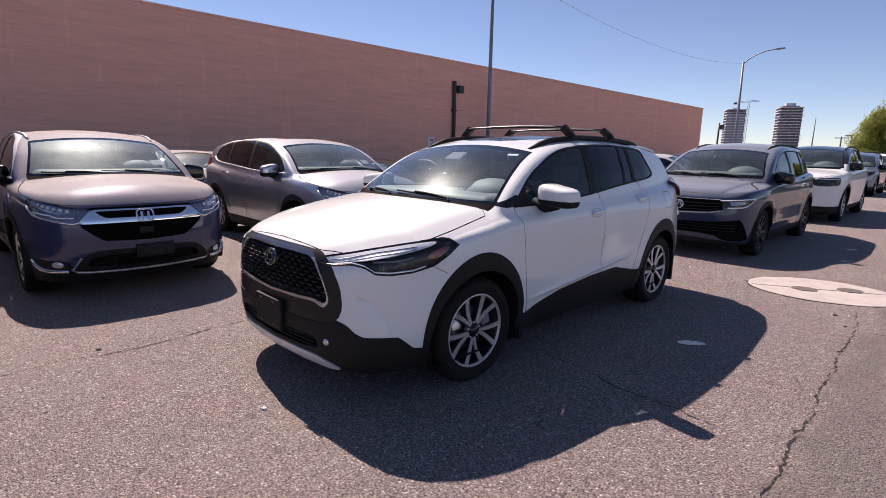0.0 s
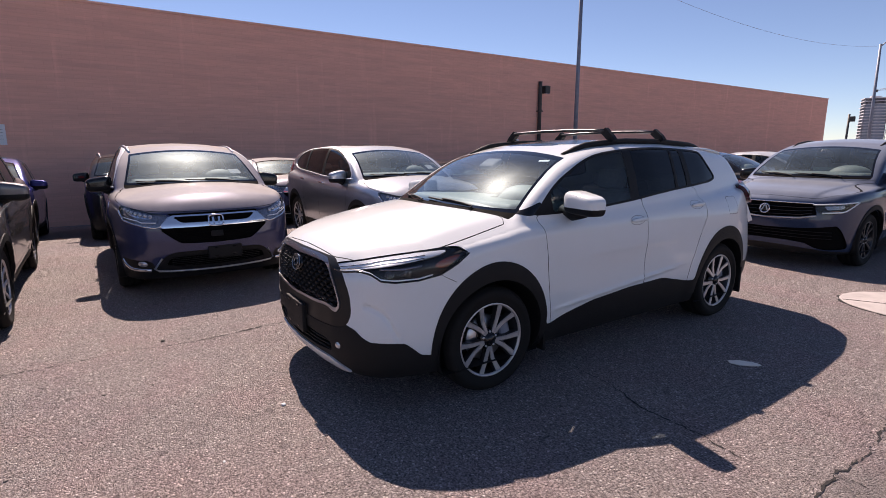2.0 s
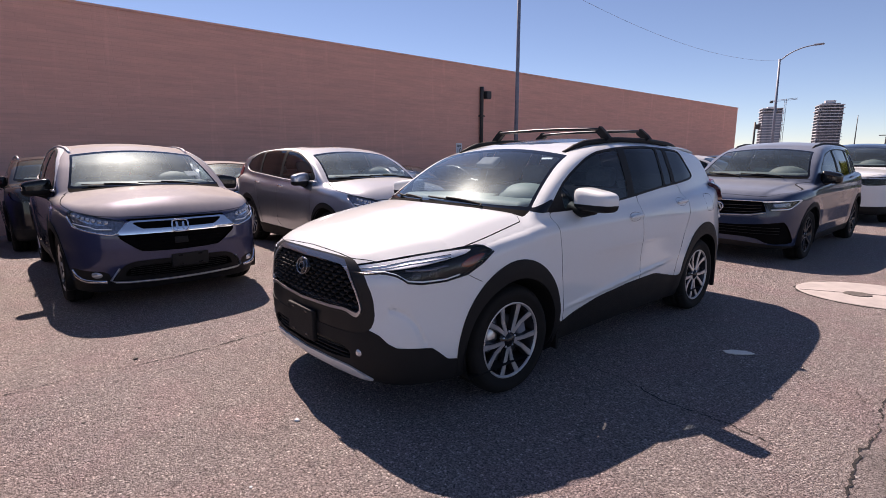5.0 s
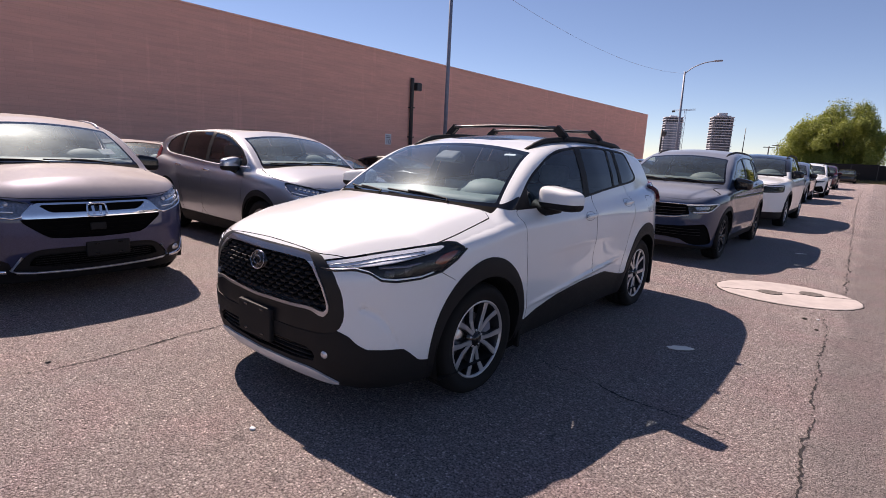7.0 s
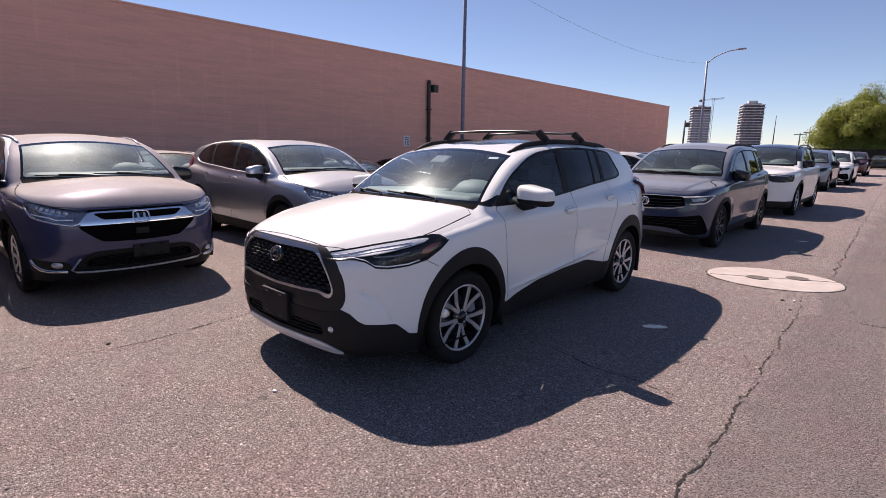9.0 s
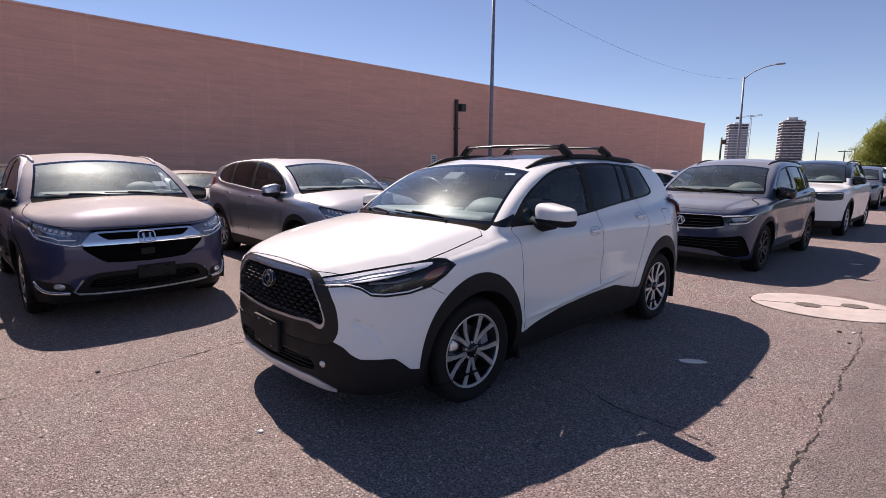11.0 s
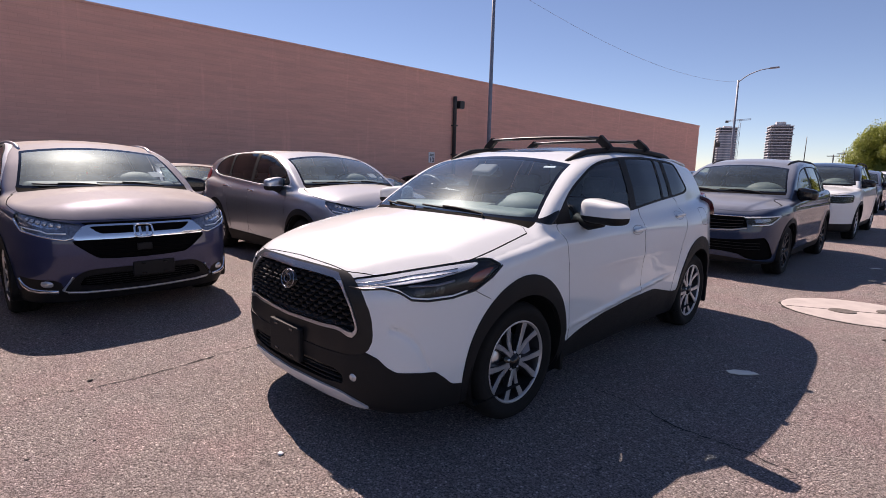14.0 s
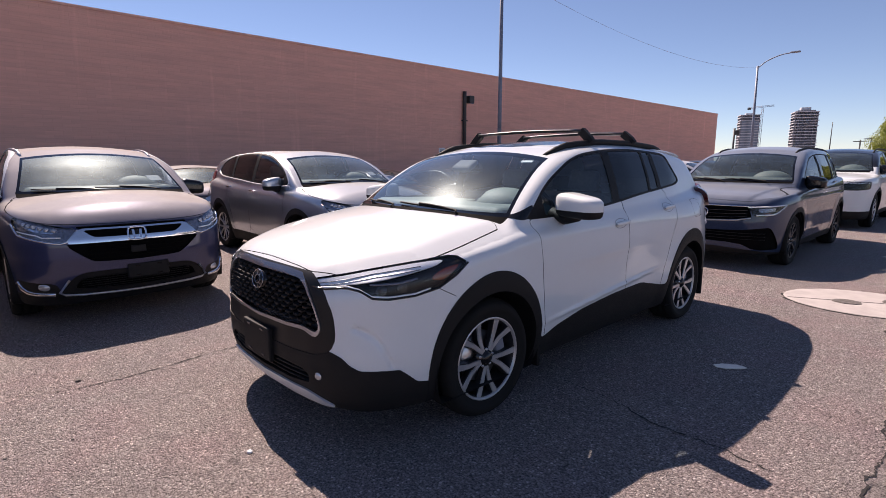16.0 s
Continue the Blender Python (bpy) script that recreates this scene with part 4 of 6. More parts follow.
def add_cabin(root, s, full=True):
    """Dashboard, seats and steering wheel behind the glass."""
    x0 = s["ws"][0][0]
    z0 = s["ws"][0][1] - 0.04
    rbox("cabin_floor", (-1.9, -0.7, s["under"] + 0.1), (x0 + 0.05, 0.7, s["under"] + 0.16), CABIN, root, 0.02)
    bm = bmesh.new()
    add_box(bm, (x0 - 0.78, -0.66, z0 - 0.3), (x0 - 0.2, 0.66, z0 + 0.11), 0.06, 3)
    got = bmesh.ops.create_uvsphere(bm, u_segments=24, v_segments=14, radius=1.0)["verts"]
    for v in got:
        v.co = (x0 - 0.62 + 0.19 * v.co.x, 0.36 + 0.27 * v.co.y, z0 + 0.06 + 0.15 * v.co.z)
    add_box(bm, (x0 - 0.78, -0.16, z0 - 0.1), (x0 - 0.74, 0.12, z0 + 0.17), 0.01, 2)
    part("dashboard", bm, DASH, root, "grey moulded dashboard", True)
    for y in (0.36, -0.36):
        bm = bmesh.new()
        add_box(bm, (x0 - 1.45, y - 0.25, 0.42), (x0 - 0.9, y + 0.25, 0.62), 0.05, 3)
        add_box(bm, (-0.08, -0.24, 0.0), (0.08, 0.24, 0.62), 0.06, 3, pose(x0 - 1.46, y, 0.56, 0, -14, 0))
        add_box(bm, (-0.05, -0.13, 0.66), (0.05, 0.13, 0.83), 0.04, 3, pose(x0 - 1.46, y, 0.54, 0, -12, 0))
        part("front_seat", bm, CLOTH, root)
    bm = bmesh.new()
    add_box(bm, (x0 - 2.25, -0.62, 0.45), (x0 - 1.8, 0.62, 0.62), 0.05, 3)
    add_box(bm, (-0.08, -0.62, 0.0), (0.08, 0.62, 0.58), 0.06, 3, pose(x0 - 2.28, 0, 0.56, 0, -16, 0))
    for y in (-0.4, 0.4):
        add_box(bm, (-0.05, -0.12, 0.6), (0.05, 0.12, 0.74), 0.04, 3, pose(x0 - 2.28, y, 0.56, 0, -16, 0))
    part("rear_bench", bm, CLOTH, root)
    ring = [(0.18 * math.cos(t), 0.18 * math.sin(t), 0) for t in np.linspace(0, 2 * math.pi, 25)]
    pts, faces = joined(tube(ring, 0.014, 8, closed_ends=False), tube([(-0.17, 0, 0), (0.17, 0, 0)], 0.025, 8, 0.4), tube([(0, 0, -0.02), (0, -0.17, 0)], 0.025, 8, 0.4))
    link("steering_wheel", pts, faces, CABIN, root, at=pose(x0 - 0.94, 0.36, z0 + 0.05, 0, -62, 0) @ pose(0, 0, 0, 0, 0, 90))
    if full:
        bm = bmesh.new()
        add_box(bm, (-0.015, -0.12, -0.03), (0.015, 0.12, 0.04), 0.014, 2)
        part("rear_view_mirror", bm, GLOSS_BLACK, root, at=pose(s["ws"][1][0] + 0.12, 0, s["ws"][1][1] - 0.13, 0, 8, 0))


def add_mirror(root, sk, x, z, upper, lower, arm=True, size=(0.085, 0.13, 0.085), reach=0.16):
    y0 = sk.y_on(x + 0.02, z - 0.02)
    for side in (1, -1):
        f = ball(size, 4.2, lambda p: -p[:, 0] - 0.035 + 0.08 * p[:, 1] * side)
        pts, tris = skin(f, [-1.3 * q for q in size], [1.3 * q for q in size], 0.012)
        out = pts[:, 1] * side / size[1]
        pts[:, 2] = np.where(pts[:, 2] > 0, pts[:, 2] * (1 - 0.2 * out), pts[:, 2]) - 0.004 * out
        at = pose(x, side * (y0 + reach), z, 0, 0, -8 * side)
        body = link("mirror", pts, tris, upper, root, at=at)
        v = pts[:, 2] + 0.024
        p2, low, up = split(pts, tris, v)
        me = bpy.data.meshes.new("mirror")
        keep = np.unique(up)
        order = np.zeros(len(p2), int)
        order[keep] = np.arange(len(keep))
        me.from_pydata(p2[keep].tolist(), [], order[up].tolist())
        me.polygons.foreach_set("use_smooth", np.ones(len(me.polygons), bool))
        me.materials.append(upper)
        body.data = me
        keep = np.unique(low)
        order[keep] = np.arange(len(keep))
        link("mirror_base", p2[keep], order[low], lower, body)
        pts, faces = tube([(0.02, -side * (reach + 0.03), -0.05), (0.01, -side * reach * 0.6, -0.085), (0.0, -side * 0.03, -0.06)], 0.05, 8, 0.75)
        link("mirror_arm", pts, faces, lower, body)
        bm = bmesh.new()
        add_box(bm, (-0.042, -size[1] * 0.78, -size[2] * 0.7), (-0.036, size[1] * 0.74, size[2] * 0.5), 0.003, 1, pose(0, 0, 0, 0, 0, -4.6 * side))
        part("mirror_glass", bm, CHROME, body)
        pts, faces = tube([(0.055 - 0.05 * abs(q), side * (0.0 + 0.12 * q), -0.036) for q in (-0.2, 0.2, 0.5, 0.8)], 0.005, 6)
        link("turn_signal", pts, faces, SATIN, body)


def add_handle(door, sk, x, z, side, mat):
    y = sk.y_on(x, z)
    f = ball((0.095, 0.014, 0.015), 3.0)
    pts, tris = skin(f, (-0.13, -0.03, -0.03), (0.13, 0.03, 0.03), 0.008)
    link("door_handle", pts, tris, mat, door, at=pose(x, side * (y + 0.016), z, 0, 2, 0))


def outline(points):
    return lambda x, y, z: poly(points, x, z)


def assemble(s, name, paint, at, cell=0.035, wheels="ten", doors=True, cabin=True, glass=(None, None), label="", steer=0.0):
    """A car: its skin is cut into openings, cladding, glass, doors, hood and body. Returns the root and the skin, with the body not yet linked."""
    root = new(name)
    root.matrix_basis = at
    sk = Skin(s, cell)
    xf, xr, zr = s["xf"], s["xr"], s["wheel"]
    axle = lambda x, z: np.minimum(np.hypot(x - xf, z - zr), np.hypot(x - xr, z - zr))  # noqa: E731
    k = s.get("squared", 0.0)
    arched = lambda x, z: np.minimum(np.hypot((x - xf) * (1 + 2.4 * k), (z - zr) * (1 - k)), np.hypot((x - xr) * (1 + 2.4 * k), (z - zr) * (1 - k)))  # noqa: E731
    sk.cut(lambda x, y, z: np.maximum(axle(x, z) - s["opening"], 0.45 - y))
    sk.piece("underbody", sk.cut(lambda x, y, z: z - s["under"] - 0.012), CLAD, root)
    if s.get("arch"):
        lower = curve(s["sill"], 0.08)
        tri = sk.cut(lambda x, y, z: np.maximum(np.maximum(smin(arched(x, z) - s["arch"], np.maximum(z - lower(x), np.abs(x) - xf), 0.03), 0.45 - y), np.abs(x) - s["archmax"]))
        sk.sides("arch_cladding", tri, CLAD, root, 0.006, 0.03, "matt black plastic cladding")
    # glass of the front
    wx, wz = s["ws"][0]
    edge = curve(s["pillar"], 0.02)
    base = lambda y: wx - 0.03 - s["wsbow"] * y * y  # noqa: E731
    top = lambda y: s["header"] - 0.05 * (y / 0.6) ** 2  # noqa: E731
    back = s["ws"][1][0] - 0.25
    screen = lambda inset: (lambda x, y, z: np.maximum(np.maximum(y - edge(z) + inset, z - top(y) + inset), np.maximum(x - base(y) + inset * 1.4, back - x)))  # noqa: E731
    tri = sk.cut(screen(0.0))
    inner, border = sk.cut(screen(0.022), tri)
    sk.piece("windscreen", inner, glass[0] or WINDSCREEN, root, label="curved windscreen glass")
    sk.piece("windscreen_border", border, BLACK_GLASS, root)
    sk.piece("cowl", sk.cut(lambda x, y, z: np.maximum(np.maximum(x - base(y) - s.get("cowl", 0.05), y - 0.74), np.maximum(base(y) - 0.03 - x, wz - 0.1 - z))), GRILLE_BLACK, root)
    tri = sk.cut(lambda x, y, z: np.maximum(np.maximum(y - 0.56 + 0.2 * (z - 1.2), x + 1.5), np.maximum(s["rwbase"] - z, z - s["header"] + 0.02)))
    sk.piece("rear_window", tri, PRIVACY, root)
    if s.get("sunroof"):
        a, b, half = s["sunroof"]
        sk.piece("sunroof", sk.cut(lambda x, y, z: np.maximum(np.maximum(poly([(a, -half), (b, -half), (b, half), (a, half)], x, y), 1.3 - z), -1.0)), GLOSS_BLACK, root)
    # side glass, left and right
    dlo = sk.cut(lambda x, y, z: np.maximum(poly(s["dlo"], x, z), 0.45 - y))
    panes = []
    for pts, kind in s["panes"]:
        inside, dlo = sk.cut(lambda x, y, z: np.maximum(poly(s["dlo"], x, z) + 0.016, poly(pts, x, z, 1)), dlo)
        panes.append((inside, kind))
    sk.sides("window_trim", dlo, CLAD, root)
    if s.get("trimline"):
        tri = sk.cut(lambda x, y, z: np.maximum(poly(s["dlo"], x, z) - s["trimline"], 0.45 - y))
        sk.sides("window_surround", tri, SILVER_TRIM, root, 0.003, 0.006)
        for side in (1, -1):
            way = bent([(1.0, 1.095), (0.5, 1.09), (0.0, 1.1), (-0.6, 1.138), (-1.45, 1.185), (-1.68, 1.225), (-1.77, 1.29), (-1.7, 1.37), (-1.5, 1.44)], 4)
            link("window_chrome", *tube([(x, side * (sk.y_on(x, z) + 0.004), z) for x, z in way], 0.009, 6), BRIGHT_TRIM, root)
    owner = {}
    for region in s.get("pieces", ()):
        region(sk, root)
    if doors:
        for which, pts in (("front_door", s["fdoor"]), ("rear_door", s["rdoor"])):
            reg = lambda x, y, z: np.maximum(poly(pts, x, z, 1), 0.5 - y)  # noqa: E731
            tri = sk.cut(lambda x, y, z: reg(x, y, z) + 0.0025)
            gap = sk.cut(lambda x, y, z: reg(x, y, z) - 0.0025)
            owner[which] = sk.sides(which, tri, paint, root)
            for seam in sk.sides("door_gap", gap, CLAD, root, -0.004):
                if seam:
                    tagged(seam, kind="stuff")
            hx, hz = s["handles"][which]
            for d, side in zip(owner[which], (1, -1)):
                if d:
                    add_handle(d, sk, hx, hz, side, s.get("handle_mat", paint))
    for tri, kind in panes:
        parents = owner.get(kind, [root, root])
        c = sk.pts[tri].mean(1)[:, 1]
        for d, side in zip(parents, (1, -1)):
            mat = (glass[1] or SIDE_GLASS) if kind == "front_door" else PRIVACY
            sk.piece("window_pane", tri[c * side > 0], mat, d or root, -0.004)
    if s.get("hood_line"):
        h0, h1 = s["hood_floor"]
        hl = lambda x, y, z: np.maximum(poly(s["hood_line"], x, y, 1), h0 + (2.2 - x) * h1 - z)  # noqa: E731
        tri = sk.cut(lambda x, y, z: hl(x, y, z) + 0.002)
        gap = sk.cut(lambda x, y, z: hl(x, y, z) - 0.002)
        sk.piece("hood", tri, paint, root)
        seam = sk.piece("hood_gap", gap, CLAD, root, -0.006)
        if seam:
            tagged(seam, kind="stuff")
    sk.piece("body", sk.tris, paint, root)
    # wheel housings
    for x in (xf, xr):
        for side in (1, -1):
            p, f = lathe([(s["opening"] + 0.012, side * (s["hub"] + 0.004)), (s["opening"] + 0.012, side * 0.5), (0.02, side * 0.5)], 32)
            link("wheel_housing", [(q[0] + x, q[1], max(q[2] + zr, s["under"] + 0.0)) for q in p], f, CLAD, root)
    add_wheels(root, s, wheels, steer=steer)
    if cabin:
        add_cabin(root, s)
    return root, sk


def add_lamp(sk, root, region, inner, name="headlight", label="", lift=-0.02, housing=None):
    """A headlamp: housing with its own inner pieces, under a clear lens."""
    tri = sk.cut(region)
    rest = tri
    bodies = [None, None]
    pieces = []
    for reg, mat, depth, kind in inner:
        inside, rest = sk.cut(reg, rest)
        pieces.append((inside, mat, depth, kind))
    bodies = sk.sides(name, rest, housing or LAMP_DARK, root, lift, 0.0, label)
    for inside, mat, depth, kind in pieces:
        c = sk.pts[inside].mean(1)[:, 1] if len(inside) else np.zeros(0)
        for b, side in zip(bodies, (1, -1)):
            if b and len(inside):
                sk.piece(kind, inside[c * side > 0], mat, b, depth, 0.006)
    c = sk.pts[tri].mean(1)[:, 1]
    for b, side in zip(bodies, (1, -1)):
        if b:
            sk.piece("lens", tri[c * side > 0], LENS, b, 0.0, 0.02, "clear lamp lens")
    return bodies


def ring_badge(root, sk, z, half, kind):
    """A maker's badge as a plain shape."""
    a, b = half
    x = sk.x_on(0, z)
    at = sk.turn_at(x, 0, z)
    line_pts = [(0.012, a * math.cos(t), b * math.sin(t)) for t in np.linspace(0, 2 * math.pi, 33)]
    if kind == "square":
        line_pts = [(0.012, a * math.copysign(abs(math.cos(t)) ** 0.5, math.cos(t)), b * math.copysign(abs(math.sin(t)) ** 0.5, math.sin(t))) for t in np.linspace(0, 2 * math.pi, 33)]
    p, f = lathe([(0.0, 0.006), (min(a, b) * 0.96, 0.006), (min(a, b) * 0.96, -0.02)], 28, "x")
    p = [(q[0], q[1] * a / min(a, b), q[2] * b / min(a, b)) for q in p]
    ob = link("badge", p, f, GLOSS_BLACK, root, label="plain dark badge with a chrome ring", at=at)
    link("badge_ring", *tube(line_pts, 0.004 if kind == "oval" else 0.009, 8, closed_ends=False), SMOKED_CHROME if kind == "oval" else CHROME, ob)
    if kind == "oval":
        link("badge_ring", *tube([(0.014, a * 0.5 * math.cos(t), b * 0.45 * math.sin(t)) for t in np.linspace(0, 2 * math.pi, 25)], 0.0028, 6, closed_ends=False), SMOKED_CHROME, ob)
    else:
        for y in (-0.38, 0.38):
            rbox("badge_bar", (0.004, a * (y - 0.15), -b * 0.7), (0.016, a * (y + 0.15), b * 0.7), CHROME if kind == "square" else SATIN, ob, 0.004, 2, m=pose(0, 0, 0, -12 * y if kind == "square" else 60 * y, 0, 0))
    return ob


def add_plate(root, sk, y0, y1, z0, z1):
    x = sk.x_on((y0 + y1) / 2, (z0 + z1) / 2)
    bm = bmesh.new()
    add_box(bm, (0.0, y0, z0), (0.03, y1, z1), 0.008, 2)
    holder = part("plate_holder", bm, CLAD, root, "empty black licence-plate holder", at=pose(x - 0.008, 0, 0))
    for y in (y0 + 0.08, y1 - 0.08):
        for z in (z0 + 0.025, z1 - 0.02):
            rbox("mount_slot", (0.029, y - 0.018, z - 0.006), (0.033, y + 0.018, z + 0.006), GLOSS_BLACK, holder, 0.001, 1)
    return holder


def add_rails(root, sk, xa, xb, y, mat, rise=0.045, ends=0.12, thick=0.017):
    for side in (1, -1):
        line_pts = []
        for t in np.linspace(0, 1, 17):
            x = xa + (xb - xa) * t
            lift = rise * min(1, min(t, 1 - t) / ends)
            yy = y - 0.03 * (2 * t - 1) ** 2
            line_pts.append((x, side * yy, sk.z_on(x, yy) + lift - 0.012))
        link("roof_rail", *tube(line_pts, thick, 8, 1.0), mat, root)


def add_wipers(root, sk, s):
    wx = s["ws"][0][0]
    for y0, y1, x0 in ((0.42, -0.12, 0.0), (-0.15, -0.62, 0.02)):
        base_x = wx - 0.02 - s["wsbow"] * y0 * y0
        pts = []
        for t in np.linspace(0, 1, 6):
            y = y0 + (y1 - y0) * t
            x = wx - s["wsbow"] * y * y - 0.02 - 0.045 * t
            pts.append((x, y, sk.z_on(x, y) + 0.014))
        link("wiper", *tube(pts, 0.007, 6), CLAD, root)
        pts = [(p[0], p[1], p[2] + 0.012 * math.sin(math.pi * i / 5)) for i, p in enumerate(pts)]
        link("wiper_arm", *tube([(pts[0][0] + 0.06, pts[0][1] + 0.05, pts[0][2] - 0.01)] + pts[:4], 0.007, 6), CLAD, root)


# ---- ground, wall and what stands on them ----
def structure(name, lo, hi, mat, bevel=0.0, label="", category=""):
    ob = rbox(name, lo, hi, mat, None, bevel, 1)
    return tagged(ob, label, category, kind="structure")


def fall(x):
    """The lot drains towards the wall."""
    return -0.064 * min(max(-8.6 - x, 0.0), 8.4)


def ground_sheet():
    xs = [-900, -300, -60, -17, -8.6, 0, 8, 60, 300, 900]
    ys = [-300, -60, -10, 0, 10, 30, 76, 200, 700, 2500]
    pts = [(x, y, fall(x)) for y in ys for x in xs]
    n = len(xs)
    faces = [(j * n + i, j * n + i + 1, (j + 1) * n + i + 1, (j + 1) * n + i) for j in range(len(ys) - 1) for i in range(n - 1)]
    ob = link("ground", pts, faces, ASPHALT, smooth=False)
    return tagged(ob, "worn pinkish-grey asphalt lot with bare pale stones", "ground", kind="structure")


ground_sheet()
WALL_X = -16.7
wall = structure("wall_west", (WALL_X - 0.3, -40, -0.6), (WALL_X, 48.7, 5.34), MASONRY, 0, "long terracotta-painted masonry wall beside the lot", "wall")
coping = structure("trim", (WALL_X - 0.34, -40, 5.34), (WALL_X + 0.03, 48.74, 5.41), MASONRY, 0.01, "painted coping along the top of the wall", "coping")


# ---- the white crossover ----
def crossover_front(sk, root):
    fr = lambda pts, t=1: (lambda x, y, z: np.maximum(poly(pts, y, z, t), 1.5 - x))  # noqa: E731
    wrap = lambda pts, t=2: (lambda x, y, z: np.maximum(poly(pts, y - x, z, t), 1.2 - x))  # noqa: E731
    # grille: dark back, satin surround
    mouth = [(-0.2, 0.862), (0.35, 0.866), (0.42, 0.842), (0.497, 0.757), (0.54, 0.66), (0.538, 0.626), (0.515, 0.617), (0.44, 0.634), (0.3, 0.626), (-0.2, 0.616)]
    tri = sk.cut(fr(mouth))
    grille = sk.piece("grille", tri, GLOSS_BLACK, root, -0.035, -0.035, "black grille of small staggered scales")
    bm = bmesh.new()
    for row in range(11):
        z = 0.632 + 0.0235 * row
        for col in range(-9, 10):
            y = 0.072 * (col + (0.5 if row % 2 else 0.0))
            if poly(mouth, np.array([abs(y)]), np.array([z]))[0] > -0.012:
                continue
            x = sk.x_on(y, z) - 0.014
            hw, hh = 0.03, 0.0085
            a = [bm.verts.new((x - 0.012, y + sy * hw, z + sz * hh)) for sy, sz in ((-1.1, 1), (1.1, 1), (0.8, -1), (-0.8, -1))]
            b = [bm.verts.new((x + 0.01, y + sy * hw, z + sz * hh - 0.002)) for sy, sz in ((-0.8, 0.4), (0.8, 0.4), (0.55, -0.9), (-0.55, -0.9))]
            bm.faces.new(b)
            for i in range(4):
                bm.faces.new((a[i], a[(i + 1) % 4], b[(i + 1) % 4], b[i]))
    bmesh.ops.recalc_face_normals(bm, faces=bm.faces)
    tagged(part("grille_mesh", bm, CLAD, grille), kind="stuff")
    frame_out = [(-0.2, 0.892), (0.37, 0.895), (0.435, 0.85), (0.508, 0.76), (0.548, 0.66), (0.552, 0.625), (0.525, 0.592), (0.5, 0.597), (0.44, 0.617), (0.3, 0.61), (-0.2, 0.6)]
    tri = sk.cut(fr(frame_out))
    top, low = sk.cut(lambda x, y, z: 0.85 - z + 0.1 * np.maximum(y - 0.36, 0), tri)
    sk.piece("grille_top_bar", top, SMOKE, root, 0.004, 0.02, "smoked satin bar over the grille")
    sk.piece("grille_surround", low, SATIN, root, 0.006, 0.03, "satin silver grille surround")
    band = [(-0.2, 0.905), (0.41, 0.9), (0.47, 0.885), (0.56, 0.82), (0.615, 0.72), (0.63, 0.6), (0.605, 0.53), (0.5, 0.5), (-0.2, 0.5)]
    sk.piece("grille_band", sk.cut(fr(band)), SEMI_BLACK, root, 0.0, 0.0, "dark band round the grille")
    # lower bumper
    slot = [(-0.2, 0.42), (0.4, 0.42), (0.47, 0.39), (0.46, 0.335), (-0.2, 0.32)]
    tri = sk.cut(fr(slot))
    mouth_low = sk.piece("lower_intake", tri, GLOSS_BLACK, root, -0.04, -0.04)
    for z in (0.345, 0.37, 0.395):
        pts = [(sk.x_on(y, z) - 0.012, y, z) for y in np.linspace(-0.44, 0.44, 13)]
        link("intake_slat", *tube(pts, 0.008, 6, 0.6), CLAD, mouth_low)
    skid = [(-0.2, 0.3), (0.3, 0.304), (0.47, 0.298), (0.6, 0.243), (0.52, 0.23), (0.3, 0.24), (-0.2, 0.235)]
    sk.piece("skid_strip", sk.cut(fr(skid, 2)), SILVER_TRIM, root, 0.014, 0.03, "silver-painted skid strip under the bumper")
    edge = curve([(-2.4, 0.56), (-1.7, 0.56), (-1.56, 0.53), (-1.493, 0.51), (-1.434, 0.47), (-1.367, 0.445), (-1.105, 0.43), (-1.044, 0.39), (-0.991, 0.35), (-0.8, 0.325), (-0.5, 0.32)], 0.02)
    tri = sk.cut(lambda x, y, z: np.maximum(z - edge(y - x), 1.3 - x))
    sk.piece("lower_bumper", tri, CLAD, root, 0.004, 0.02, "matt black lower bumper")
    tri = sk.cut(lambda x, y, z: np.maximum(z - 0.46, x + 1.7))
    sk.piece("rear_bumper", tri, CLAD, root, 0.004, 0.02)
    # headlamps
    lamp = [(-1.725, 0.866), (-1.64, 0.882), (-1.271, 0.922), (-0.962, 0.95), (-0.74, 0.962), (-0.63, 0.922), (-0.712, 0.868), (-0.837, 0.812), (-0.998, 0.788), (-1.171, 0.782), (-1.275, 0.79), (-1.36, 0.826), (-1.456, 0.838), (-1.66, 0.825)]
    strip = [(-1.73, 0.864), (-1.28, 0.914), (-0.97, 0.942), (-0.8, 0.945), (-0.88, 0.918), (-1.26, 0.872), (-1.7, 0.838)]
    amber = [(-0.82, 0.905), (-0.69, 0.925), (-0.73, 0.885), (-0.81, 0.845), (-0.9, 0.86)]
    lamps = add_lamp(sk, root, wrap(lamp, 1), [(wrap(strip, 1), LAMP_SILVER, -0.003, "light_guide"), (wrap(amber, 1), AMBER, -0.012, "side_marker")], label="slim smoked headlamp with a chrome light bar")
    sk.wrap_line("light_line", [(-1.64, 0.836), (-1.46, 0.849), (-1.37, 0.838), (-1.28, 0.804), (-1.17, 0.796), (-1.0, 0.8), (-0.9, 0.817)], 0.0045, LIGHT_GUIDE, lamps, 0.002)
    for drop in (0.012, 0.026):
        sk.wrap_line("lamp_groove", [(-1.69, 0.862 - drop), (-1.28, 0.91 - drop), (-0.97, 0.936 - drop)], 0.0022, SMOKE, lamps, 0.002)
